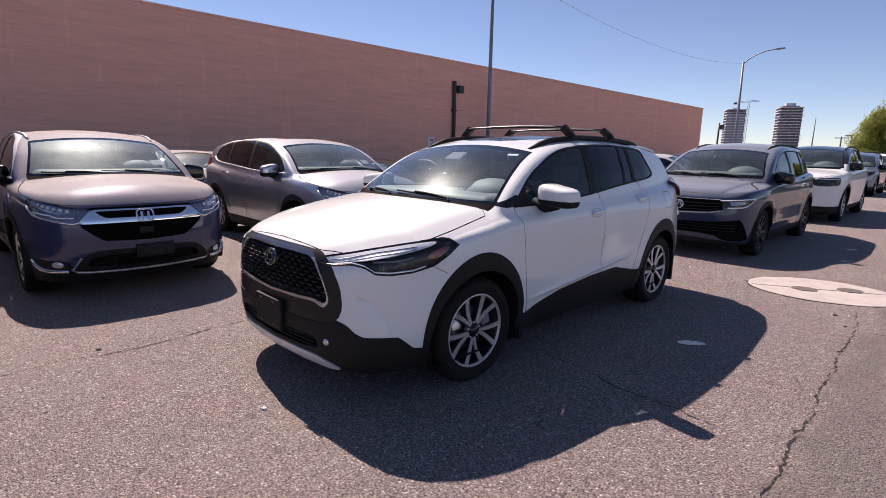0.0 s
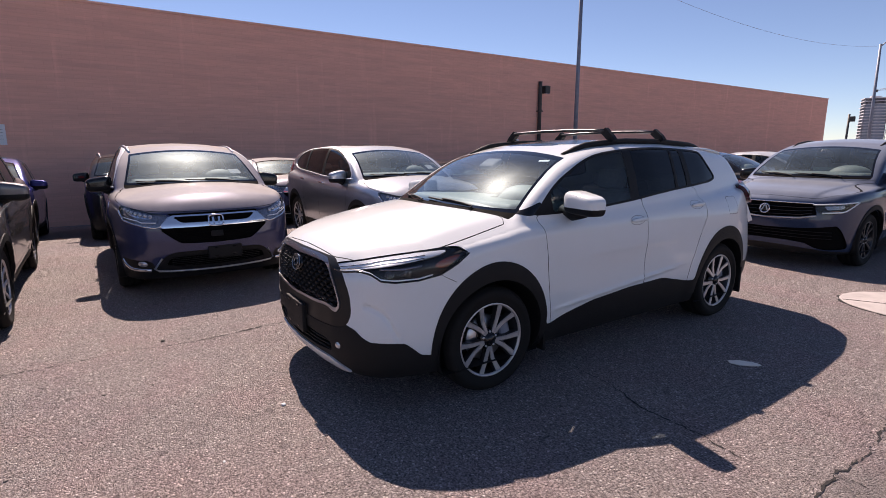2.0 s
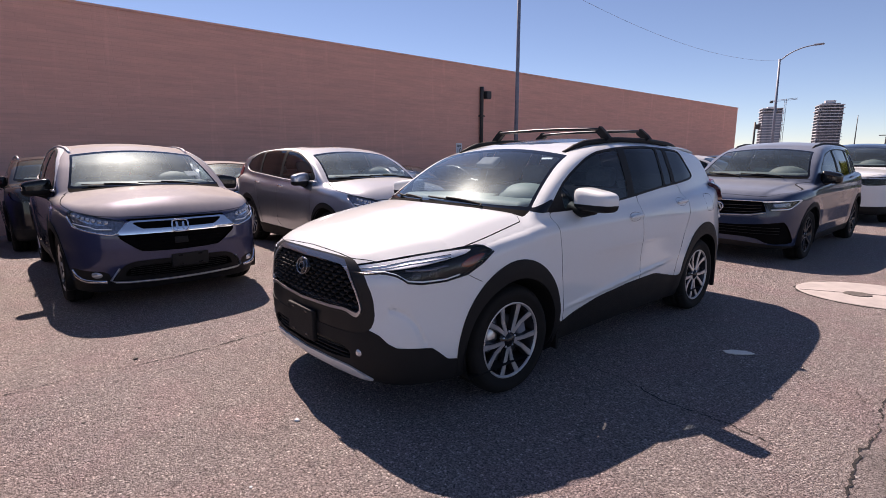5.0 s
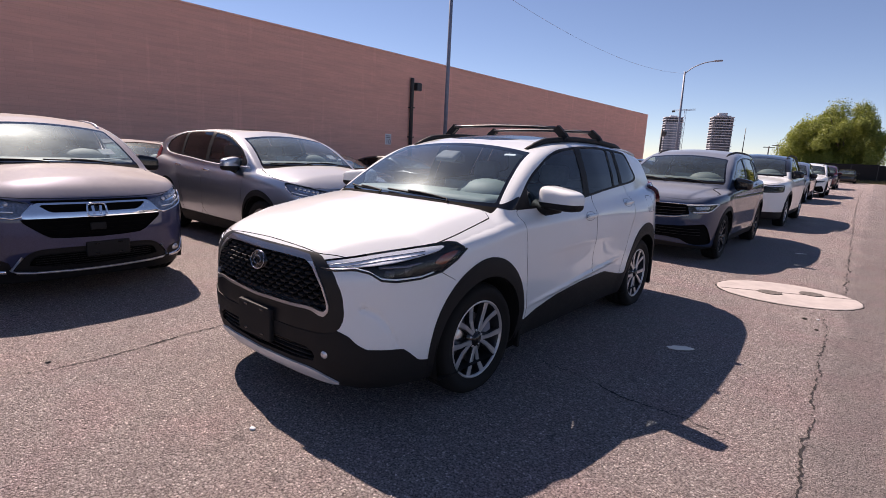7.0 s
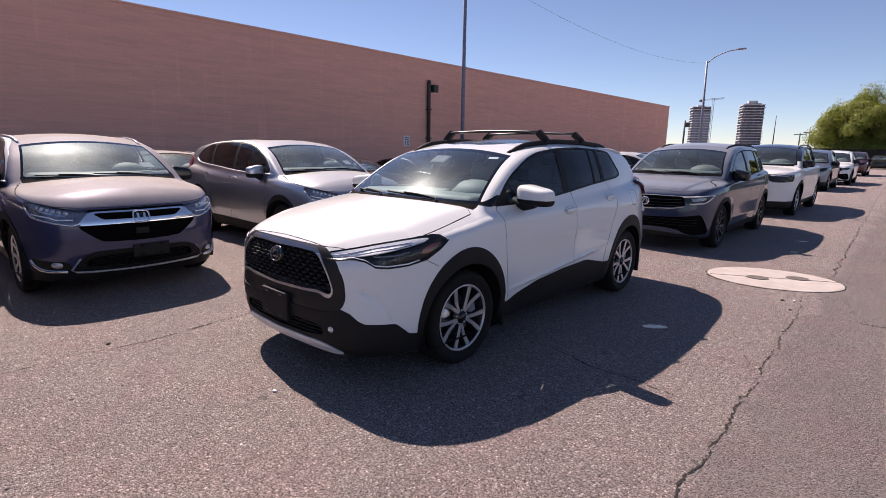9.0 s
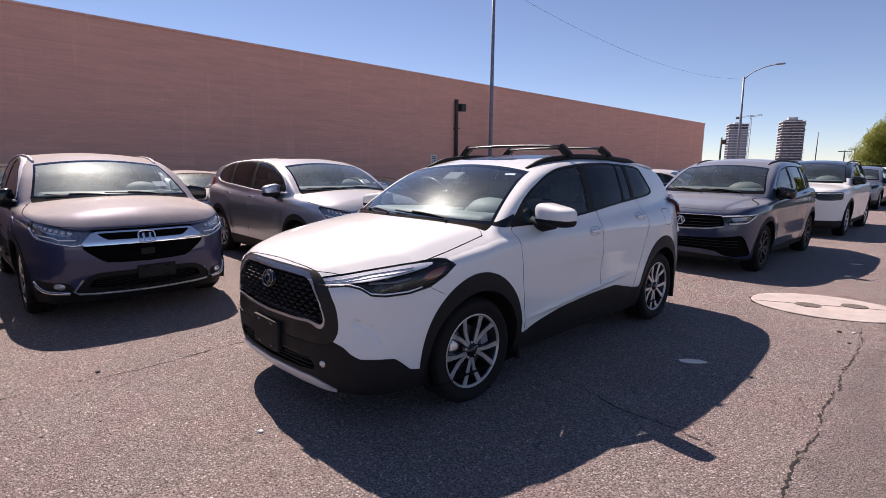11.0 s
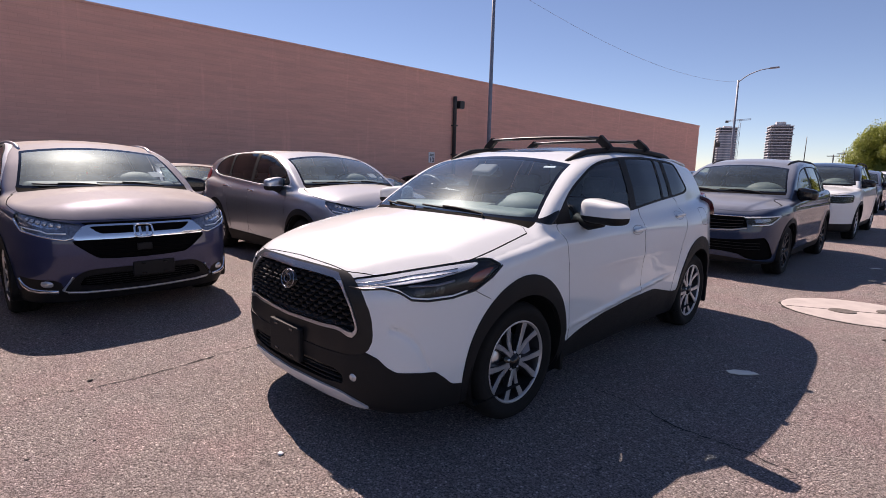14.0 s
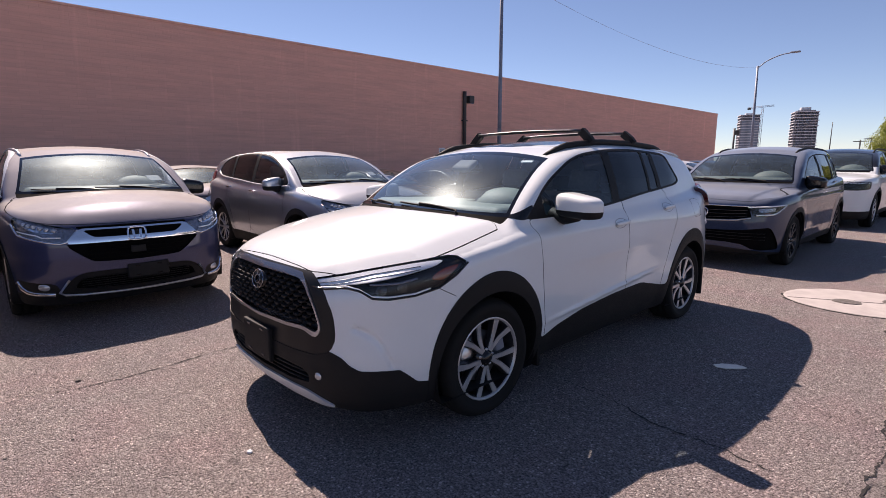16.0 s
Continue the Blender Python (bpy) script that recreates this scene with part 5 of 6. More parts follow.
    for u in (-1.22, -1.08):
        for lp, side in zip(lamps, (1, -1)):
            p, f = lathe([(0.0, 0.016), (0.014, 0.012), (0.021, 0.002), (0.027, 0.002), (0.03, -0.006)], 16, "x")
            link("projector", p, f, DARK_ALLOY, lp, at=sk.turn_at(*sk.on_wrap(u, 0.835 + 0.03 * (u + 1.22), side, 0.022)))
    sk.wrap_line("lamp_edge", [(-1.7, 0.835), (-1.6, 0.83), (-1.46, 0.842), (-1.36, 0.83), (-1.275, 0.795), (-1.17, 0.786), (-1.0, 0.791), (-0.84, 0.815), (-0.72, 0.868), (-0.64, 0.92)], 0.006, GLOSS_BLACK, lamps, -0.001)
    sk.wrap_line("lamp_rib", [(-1.3, 0.862), (-1.1, 0.858), (-0.98, 0.872)], 0.008, SMOKE, lamps, 0.016)
    sail = lambda x, y, z: np.maximum(poly([(1.05, 1.104), (0.97, 1.135), (0.86, 1.175), (0.885, 1.13), (0.905, 1.092), (1.0, 1.086)], x, z, 1), 0.62 - y)  # noqa: E731
    sk.sides("sail_panel", sk.cut(sail), GLOSS_BLACK, root, 0.002)
    sk.wrap_line("fender_seam", [(-0.85, 0.815), (-0.796, 0.79), (-0.727, 0.76)], 0.0025, CLAD, (root, root), 0.0015)
    # tail lamps
    tail = lambda x, y, z: np.maximum(poly([(-1.78, 1.2), (-2.3, 1.17), (-2.3, 0.97), (-1.84, 1.0), (-1.72, 1.1)], x, z, 2), 0.42 - y)  # noqa: E731
    sk.sides("tail_lamp", sk.cut(tail), TAIL_LENS, root, 0.035, 0.06, "dark red tail lamp")


CROSSOVER["pieces"] = (crossover_front,)


def make_crossover():
    at = pose(-2.55, 3.94, 0, 0, 0, -90)
    root, sk = assemble(CROSSOVER, "car", WHITE, at, 0.017, "pairs", steer=-2.0, glass=(HAZY_SCREEN, None))
    tagged(root, "pearl-white compact crossover with black cladding and roof bars", "car", "parked cars")
    ring_badge(root, sk, 0.8, (0.064, 0.05), "oval")
    add_plate(root, sk, -0.16, 0.16, 0.375, 0.56)
    add_mirror(root, sk, 0.65, 1.16, WHITE, CLAD, size=(0.1, 0.152, 0.072), reach=0.18)
    add_wipers(root, sk, CROSSOVER)
    for side in (1, -1):
        # the tip of the roof spoiler
        fin = [(x, side * y, sk.z_on(x, y) + h) for x, y, h in ((-1.1, 0.585, -0.006), (-1.4, 0.575, 0.004), (-1.6, 0.56, 0.008), (-1.7, 0.545, 0.004))]
        link("spoiler_tip", *tube(bent(fin, 4), 0.028, 8, 0.45), WHITE, root)
        # pockets behind the door handles
        for hx, hz in CROSSOVER["handles"].values():
            rim = [(hx + 0.085 * math.cos(t) + 0.01, hz - 0.004 + 0.034 * math.sin(t)) for t in np.linspace(0, 2 * math.pi, 19)]
            link("handle_pocket", *tube([(x, side * (sk.y_on(x, z) - 0.001), z) for x, z in rim], 0.0026, 5, closed_ends=False), TRIM_GREY, root)
        # fog lamp, sensor, mud flaps
        x = sk.x_on(0.53 * 1.0, 0.395)
        m = sk.turn_at(x, side * 0.53, 0.395)
        p, f = lathe([(0.0, 0.01), (0.017, 0.008), (0.023, 0.0), (0.026, -0.02)], 20, "x")
        link("fog_lamp", p, f, FOG_LENS, root, label="small round fog lamp", at=m)
        x = sk.x_on(0.7, 0.655)
        p, f = lathe([(0.0, 0.001), (0.0085, 0.001), (0.0085, 0.002), (0.0115, 0.002), (0.012, -0.004)], 16, "x")
        link("parking_sensor", p, f, WHITE, root, at=sk.turn_at(x, side * 0.7, 0.655))
        for xc in (0.87, -1.72):
            bm = bmesh.new()
            add_box(bm, (xc - 0.012, side * 0.66, 0.17), (xc + 0.012, side * 0.875, 0.42), 0.008, 1)
            part("mud_flap", bm, CLAD, root, "black rubber mud flap")
    flap = [(-1.42 + 0.085 * math.copysign(abs(math.cos(t)) ** 0.4, math.cos(t)), 1.02 + 0.075 * math.copysign(abs(math.sin(t)) ** 0.4, math.sin(t))) for t in np.linspace(0, 2 * math.pi, 29)]
    link("fuel_flap_gap", *tube([(x, sk.y_on(x, z) - 0.0015, z) for x, z in flap], 0.0026, 5, closed_ends=False), CLAD, root)
    add_rails(root, sk, 0.42, -1.38, 0.575, CLAD, 0.032, 0.1, 0.022)
    for xb in (-0.08, -0.72):
        z = 1.652
        pts = [(xb, y, z + 0.012 * (1 - (y / 0.5) ** 2)) for y in np.linspace(-0.52, 0.52, 11)]
        bar = link("crossbar", *tube(pts, 0.026, 10, 0.5), DARK_ALLOY, root, label="dark aluminium roof crossbar")
        for side in (1, -1):
            zr = sk.z_on(xb, 0.57)
            link("bar_foot", *tube([(xb, side * 0.6, zr + 0.02), (xb, side * 0.575, zr + 0.05), (xb, side * 0.51, z + 0.002)], 0.03, 4, 1.3), CLAD, bar, smooth=False)
    # windscreen sticker and camera pod
    rbox("windscreen_sticker", (-0.006, -0.04, -0.014), (-0.003, 0.04, 0.014), PAPER, root, 0, 1, at=sk.turn_at(0.56, 0.5, sk.z_on(0.56, 0.5)))
    bm = bmesh.new()
    add_box(bm, (-0.06, -0.09, -0.022), (0.06, 0.09, 0.022), 0.018, 2)
    part("camera_pod", bm, CLOTH, root, at=pose(0.64, 0.0, sk.z_on(0.64, 0) - 0.035, 0, 30, 0))
    return root


make_crossover()


# ---- the other cars ----
def front_view(pts, t=1):
    return lambda x, y, z: np.maximum(poly(pts, y, z, t), 1.5 - x)


def round_view(pts, t=1):
    return lambda x, y, z: np.maximum(poly(pts, y - x, z, t), 1.2 - x)


def tail_lamps(sk, root, x0, z0, z1):
    reg = lambda x, y, z: np.maximum(poly([(x0, z1), (-2.9, z1 - 0.02), (-2.9, z0), (x0 - 0.1, z0 + 0.05)], x, z, 2), 0.45 - y)  # noqa: E731
    sk.sides("tail_lamp", sk.cut(reg), RED_LENS, root, 0.012, 0.03, "red tail lamp")


def lower_black(sk, root, height, rear=0.45):
    tri = sk.cut(lambda x, y, z: np.maximum(z - height(y), 1.55 - x))
    sk.piece("lower_bumper", tri, CLAD, root, 0.003, 0.02, "black lower bumper")
    tri = sk.cut(lambda x, y, z: np.maximum(z - rear, x + 1.75))
    sk.piece("rear_bumper", tri, CLAD, root, 0.003, 0.02)


def wagon_front(sk, root):
    slit = [(-0.2, 0.836), (0.37, 0.84), (0.4, 0.832), (0.33, 0.782), (0.3, 0.775), (-0.2, 0.772)]
    sk.piece("upper_grille", sk.cut(front_view(slit)), GRILLE_BLACK, root, -0.02, -0.02)
    wing = [(-0.2, 0.85), (0.39, 0.855), (0.42, 0.85), (0.47, 0.8), (0.52, 0.755), (0.505, 0.735), (0.45, 0.733), (-0.2, 0.73)]
    sk.piece("chrome_wing", sk.cut(front_view(wing, 1)), CHROME, root, 0.012, 0.03, "chrome wing across the grille")
    shut = [(-0.2, 0.878), (0.45, 0.876), (0.43, 0.85), (-0.2, 0.848)]
    sk.piece("hood_shut_line", sk.cut(front_view(shut, 0)), GRILLE_BLACK, root, -0.008)
    mouth = [(-0.2, 0.732), (0.5, 0.732), (0.53, 0.725), (0.51, 0.7), (0.39, 0.6), (0.33, 0.565), (-0.2, 0.55)]
    grille = sk.piece("grille", sk.cut(front_view(mouth, 1)), GRILLE_BLACK, root, -0.03, -0.03, "black slatted grille")
    for z in (0.6, 0.635, 0.67, 0.705):
        pts = [(sk.x_on(y, z) - 0.014, y, z) for y in np.linspace(-0.38, 0.38, 11)]
        link("grille_slat", *tube(pts, 0.006, 6, 0.7), GRILLE_BLACK, grille)
    rbox("radar_cover", (-0.004, -0.06, -0.03), (0.004, 0.06, 0.03), CLAD, grille, 0.006, 2, at=sk.turn_at(sk.x_on(0, 0.65), 0, 0.65))
    lamp = [(-1.74, 0.856), (-1.5, 0.89), (-1.25, 0.93), (-0.98, 0.955), (-0.93, 0.945), (-0.97, 0.9), (-1.1, 0.81), (-1.4, 0.765), (-1.6, 0.735), (-1.65, 0.74)]
    cells = [(-1.58, 0.862), (-1.35, 0.898), (-1.1, 0.925), (-1.15, 0.872), (-1.5, 0.822)]
    lamps = add_lamp(sk, root, round_view(lamp), [(round_view(cells), LAMP_GREY, -0.018, "reflector")], label="headlamp with jewelled reflectors and a light line", housing=LAMP_MID)
    for k in range(6):
        u = -1.52 + 0.075 * k
        z = 0.857 + 0.135 * (u + 1.52)
        for lp, side in zip(lamps, (1, -1)):
            q = sk.on_wrap(u, z, side, 0.012)
            p, f = lathe([(0.0, 0.012), (0.014, 0.008), (0.02, 0.0)], 10, "x")
            link("lamp_cell", p, f, FOG_LENS, lp, at=sk.turn_at(*q))
    sk.wrap_line("light_guide", [(-1.6, 0.79), (-1.42, 0.795), (-1.35, 0.815), (-1.08, 0.845)], 0.006, LIGHT_GUIDE, lamps, 0.002)
    sk.wrap_line("lamp_edge", [(-1.73, 0.845), (-1.66, 0.75), (-1.6, 0.738), (-1.4, 0.767), (-1.1, 0.812), (-0.96, 0.9)], 0.009, CHROME, lamps, 0.0)
    field = [(-0.2, 0.478), (0.36, 0.482), (0.44, 0.47), (0.5, 0.44), (0.6, 0.32), (0.58, 0.27), (-0.2, 0.25)]
    slot = [(-0.2, 0.43), (0.4, 0.43), (0.46, 0.41), (0.5, 0.33), (-0.2, 0.31)]
    low = sk.piece("lower_intake", sk.cut(front_view(slot)), GRILLE_BLACK, root, -0.03, -0.03)
    sk.piece("intake_surround", sk.cut(front_view(field)), CLAD, root, -0.004, -0.01, "black moulded bumper centre")
    for z in (0.33, 0.35, 0.37, 0.39, 0.41):
        pts = [(sk.x_on(y, z) - 0.014, y, z) for y in np.linspace(-0.44, 0.44, 11)]
        link("intake_slat", *tube(pts, 0.005, 6, 0.6), CLAD, low)
    lip = [(0.53, 0.42), (0.6, 0.31), (0.56, 0.285), (0.45, 0.275), (0.2, 0.266), (0.0, 0.264)]
    lip += [(-y, z) for y, z in lip[-2::-1]]
    link("bumper_trim", *tube([(sk.x_on(y, z) + 0.004, y, z) for y, z in lip], 0.011, 6), SATIN, root, label="satin silver trim round the intake")
    recess = [(-0.93, 0.43), (-1.2, 0.41), (-1.5, 0.4), (-1.52, 0.29), (-1.2, 0.28), (-0.95, 0.3)]
    sk.sides("fog_recess", sk.cut(round_view(recess)), CLAD, root, 0.001, 0.0, "black plastic round the fog lamp")
    sk.wrap_line("fog_trim", [(-0.97, 0.4), (-1.04, 0.345), (-1.12, 0.318), (-1.22, 0.306), (-1.46, 0.298)], 0.017, CHROME, (root, root), -0.002, 1.2)
    lower_black(sk, root, lambda y: 0.3 + 0 * y)
    tail_lamps(sk, root, -1.95, 0.95, 1.3)


def estate_front(sk, root):
    mouth = [(-0.2, 0.838), (0.5, 0.842), (0.53, 0.83), (0.56, 0.76), (0.575, 0.71), (0.55, 0.695), (0.4, 0.665), (-0.2, 0.645)]
    grille = sk.piece("grille", sk.cut(front_view(mouth)), GRILLE_BLACK, root, -0.03, -0.03, "black grille with thin bright bars")
    edge_low = curve([(0, 0.646), (0.4, 0.664), (0.56, 0.7), (0.7, 0.7)])
    for lo, hi in ((0.2, "bar"), (0.45, "bar"), (0.7, "bar")):
        pts = [(sk.x_on(y, 0.75) - 0.012, y, edge_low(abs(y)) * (1 - lo) + 0.84 * lo) for y in np.linspace(-0.52, 0.52, 15)]
        link("grille_bar", *tube(pts, 0.01, 6, 0.7), GLOSS_BLACK, grille)
    pts = [(sk.x_on(y, 0.845) + 0.002, y, 0.845) for y in np.linspace(-0.53, 0.53, 15)]
    link("grille_line", *tube(pts, 0.008, 6), CHROME, grille)
    pts = [(sk.x_on(y, edge_low(abs(y))) + 0.002, y, edge_low(abs(y)) - 0.004) for y in np.linspace(-0.57, 0.57, 15)]
    link("grille_line", *tube(pts, 0.011, 6), SATIN, grille)
    lamp = [(-1.72, 0.84), (-1.3, 0.856), (-0.92, 0.87), (-0.85, 0.872), (-0.9, 0.845), (-1.18, 0.745), (-1.26, 0.73), (-1.45, 0.715), (-1.62, 0.718)]
    cells = [(-1.55, 0.815), (-1.2, 0.828), (-1.2, 0.785), (-1.5, 0.77)]
    amber = [(-1.48, 0.755), (-1.28, 0.765), (-1.3, 0.74), (-1.45, 0.735)]
    lamps = add_lamp(sk, root, round_view(lamp), [(round_view(cells, 0), SMOKE, -0.018, "reflector"), (round_view(amber, 0), AMBER, -0.016, "turn_signal")], label="headlamp ringed by a bright light guide")
    sk.wrap_line("light_guide", [(-1.7, 0.832), (-1.3, 0.847), (-0.92, 0.861), (-1.19, 0.757), (-1.27, 0.742), (-1.58, 0.732)], 0.0085, LIGHT_GUIDE, lamps, -0.002)
    low = [(-2.6, 0.51), (-1.9, 0.525), (-1.36, 0.575), (-1.31, 0.565), (-1.22, 0.5), (-1.06, 0.32), (-1.1, 0.275), (-1.57, 0.27), (-1.8, 0.36), (-2.6, 0.37)]
    mouth = sk.piece("lower_intake", sk.cut(round_view(low)), GRILLE_BLACK, root, -0.025, -0.025)
    for z in (0.41, 0.45, 0.49):
        pts = [(sk.x_on(y, z) - 0.012, y, z) for y in np.linspace(-0.72, 0.72, 17)]
        link("intake_slat", *tube(pts, 0.007, 6, 0.6), CLAD, mouth)
    lower_black(sk, root, lambda y: 0.3 - 0.06 * (y / 0.8) ** 2)
    tail_lamps(sk, root, -2.0, 0.9, 1.08)


def large_front(sk, root):
    mouth = [(-0.2, 0.99), (0.4, 0.98), (0.46, 0.7), (-0.2, 0.62)]
    sk.piece("grille", sk.cut(front_view(mouth)), GLOSS_BLACK, root, -0.03, -0.03)
    lamp = [(-1.95, 1.0), (-1.9, 1.005), (-1.1, 1.005), (-1.06, 1.0), (-1.08, 0.86), (-1.12, 0.845), (-1.5, 0.82), (-1.9, 0.82)]
    bar = [(-1.9, 0.99), (-1.1, 0.985), (-1.1, 0.965), (-1.9, 0.965)]
    add_lamp(sk, root, round_view(lamp), [(round_view(bar, 0), LIGHT_GUIDE, -0.004, "light_guide")], label="dark wide headlamp", housing=GRILLE_BLACK)
    roof = sk.cut(lambda x, y, z: np.maximum(1.3 - z, -1.0 + 0 * x))
    sk.piece("roof", roof, BLACK_PAINT, root, label="contrasting black roof")
    lower_black(sk, root, lambda y: 0.38 + 0 * y)
    tail_lamps(sk, root, -2.1, 1.0, 1.2)


def plain_front(sk, root):
    s = sk.spec
    k = s["hood_floor"][0] / 0.855
    mouth = [(-0.2, 0.78 * k), (0.42, 0.78 * k), (0.5, 0.6 * k), (-0.2, 0.56 * k)]
    sk.piece("grille", sk.cut(front_view(mouth)), GLOSS_BLACK, root, -0.02, -0.02)
    lamp = [(-1.8, 0.84 * k), (-1.3, 0.9 * k), (-0.95, 0.92 * k), (-1.1, 0.8 * k), (-1.7, 0.74 * k)]
    add_lamp(sk, root, round_view(lamp), [], label="clear headlamp")
    lower_black(sk, root, lambda y: 0.36 * k + 0 * y)
    tail_lamps(sk, root, -1.9, 0.85 * k, 1.05 * k)


WAGON["pieces"], ESTATE["pieces"], LARGE["pieces"], SALOON["pieces"] = (wagon_front,), (estate_front,), (large_front,), (plain_front,)
WAGON["handle_mat"] = CHROME
COUPE_WAGON = dict(ESTATE, pieces=(plain_front,))


def sticker(root, sk, x, y):
    """A pale paper pass behind the windscreen."""
    rbox("windscreen_pass", (-0.02, -0.07, -0.05), (-0.015, 0.07, 0.05), PASS, root, 0, 1, "pale paper pass behind the glass", at=sk.turn_at(x, y, sk.z_on(x, y)))


def parked(s, paint, at, label, cell=0.034, wheels="ten", badge=None, plate=None, rails=None, mirror=None, rail_mat=None, reach=0.12, wipers=False):
    root, sk = assemble(s, "car", paint, at, cell, wheels, glass=(DUSTY_SCREEN if wipers else None, None))
    tagged(root, label, "car", "parked cars")
    if badge:
        ring_badge(root, sk, *badge)
    if plate:
        add_plate(root, sk, *plate)
    if rails:
        add_rails(root, sk, *rails[:3], rail_mat or CLAD, *rails[3:])
    x, z, up, low = mirror
    add_mirror(root, sk, x, z, up, low, reach=reach)
    if wipers:
        add_wipers(root, sk, s)
        sticker(root, sk, 0.98, 0.5)
    return root, sk


def fog_lamps(root, sk, y, z):
    for side in (1, -1):
        x = sk.x_on(y, z)
        p, f = lathe([(0.0, 0.014), (0.03, 0.011), (0.04, 0.0), (0.044, -0.02)], 20, "x")
        link("fog_lamp", [(q[0], q[1] * 1.25, q[2] * 0.8) for q in p], f, FOG_LENS, root, label="oval fog lamp", at=sk.turn_at(x, side * y, z))


def by_wall(x, y):
    """A place in the row by the wall, where the ground falls away."""
    return pose(x, y, fall(x), 0, -3.66, 0)


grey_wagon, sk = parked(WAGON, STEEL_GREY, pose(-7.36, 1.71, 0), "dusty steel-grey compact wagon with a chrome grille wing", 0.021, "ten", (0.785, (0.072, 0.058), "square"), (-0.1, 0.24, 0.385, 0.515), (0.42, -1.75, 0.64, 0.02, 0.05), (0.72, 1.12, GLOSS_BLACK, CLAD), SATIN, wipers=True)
fog_lamps(grey_wagon, sk, 0.7, 0.365)
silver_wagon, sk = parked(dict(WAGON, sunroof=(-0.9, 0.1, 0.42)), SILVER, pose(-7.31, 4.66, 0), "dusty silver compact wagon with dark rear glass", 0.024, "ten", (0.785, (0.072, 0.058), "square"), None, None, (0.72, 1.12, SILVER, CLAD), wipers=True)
fog_lamps(silver_wagon, sk, 0.7, 0.365)
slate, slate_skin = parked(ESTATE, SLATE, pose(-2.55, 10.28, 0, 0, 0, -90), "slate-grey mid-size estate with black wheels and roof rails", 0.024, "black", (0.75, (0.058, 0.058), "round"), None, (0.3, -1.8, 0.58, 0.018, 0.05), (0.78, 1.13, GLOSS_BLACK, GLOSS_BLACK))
add_wipers(slate, slate_skin, ESTATE)
large, sk = parked(LARGE, WHITE, pose(-2.5, 16.5, 0, 0, 0, -90), "large white family car with a black roof", 0.04, "ten", None, None, (0.3, -1.9, 0.66, 0.05, 0.08), (0.85, 1.25, GLOSS_BLACK, GLOSS_BLACK))
dark_wagon, sk = parked(COUPE_WAGON, DARK_PAINT, pose(-6.42, -0.91, 0), "dusty dark-grey crossover parked beside the steel-grey wagon", 0.034, "ten", None, None, None, (0.78, 1.13, DARK_PAINT, CLAD))
blue_estate, sk = parked(COUPE_WAGON, BLUE_PAINT, by_wall(-12.4, -1.1), "deep blue car backed up to the wall", 0.045, "plain", None, None, None, (0.75, 1.08, BLUE_PAINT, CLAD))
black_large, sk = parked(dict(LARGE, pieces=(plain_front,)), BLACK_PAINT, by_wall(-12.5, 1.52), "black van-like car with silver rails by the wall", 0.05, "plain", None, None, (0.3, -1.9, 0.66, 0.05, 0.08), (0.85, 1.2, GLOSS_BLACK, CLAD), SATIN)
dark_saloon, sk = parked(SALOON, BLACK_PAINT, by_wall(-12.6, 9.9), "low black saloon by the wall", 0.045, "plain", None, None, None, (0.68, 1.0, BLACK_PAINT, CLAD))
tagged(copy_thing(grey_wagon, by_wall(-12.6, 4.6)), "dusty grey wagon in the row by the wall")
copy_thing(dark_saloon, by_wall(-12.6, 12.9))
tagged(copy_thing(blue_estate, by_wall(-12.5, 7.3)), "deep blue car in the row by the wall")
row_saloon, sk = parked(dict(SALOON), SILVER, pose(-7.2, 18.5, 0), "silver saloon nosed out of the row", 0.045, "plain", None, None, None, (0.68, 1.0, GLOSS_BLACK, CLAD))
tagged(copy_thing(dark_saloon, pose(-7.25, 15.5, 0)), "black saloon nosed out of the row beyond the white car")
copy_thing(dark_saloon, pose(-7.3, 21.4, 0))
tagged(copy_thing(row_saloon, pose(-7.2, 24.5, 0)), "silver saloon further along the row")
for y in (27.5, 30.6, 33.7):
    copy_thing(dark_saloon, pose(-7.3, y, 0))
# along the lane, far off
far_blue, sk = parked(COUPE_WAGON, PALE_BLUE, pose(-3.0, 27.6, 0, 0, 0, -90), "grey-blue car far down the lane", 0.05, "plain", None, None, None, (0.75, 1.1, GLOSS_BLACK, CLAD))
far_white, sk = parked(ESTATE, WHITE, pose(-2.75, 33.6, 0, 0, 0, -90), "white crossover with black lower panels far down the lane", 0.05, "black", None, None, (0.3, -1.8, 0.58, 0.018, 0.05), (0.78, 1.13, GLOSS_BLACK, CLAD))
far_red, sk = parked(COUPE_WAGON, MAROON, pose(-3.0, 47.5, 0, 0, 0, -90), "maroon car far down the lane", 0.055, "plain", None, None, None, (0.75, 1.1, MAROON, CLAD))
# black paint stands for the tree shade over this car
tagged(copy_thing(dark_saloon, pose(-2.5, 70.5, 0, 0, 0, -90)), "saloon under the trees, its shade put in as dark paint")
tagged(copy_thing(row_saloon, pose(8.6, 66, 0, 0, 0, -60)), "silver saloon beside the pickup")


# ---- on the wall ----
def bar_lines(parent, x, y0, y1, z_list, h, mat):
    for z in z_list:
        rbox("print_line", (x, y0, z), (x + 0.003, y1, z + h), mat, parent, 0)


notice = rbox("wall_notice", (WALL_X, -1.29, 1.66), (WALL_X + 0.012, -0.97, 2.17), PAPER, None, 0.002, 1)
tagged(notice, "white paper notice fixed flat on the wall", "sign")
bar_lines(notice, WALL_X + 0.012, -1.24, -1.02, (1.8, 1.88, 1.96, 2.04), 0.008, TRIM_GREY)
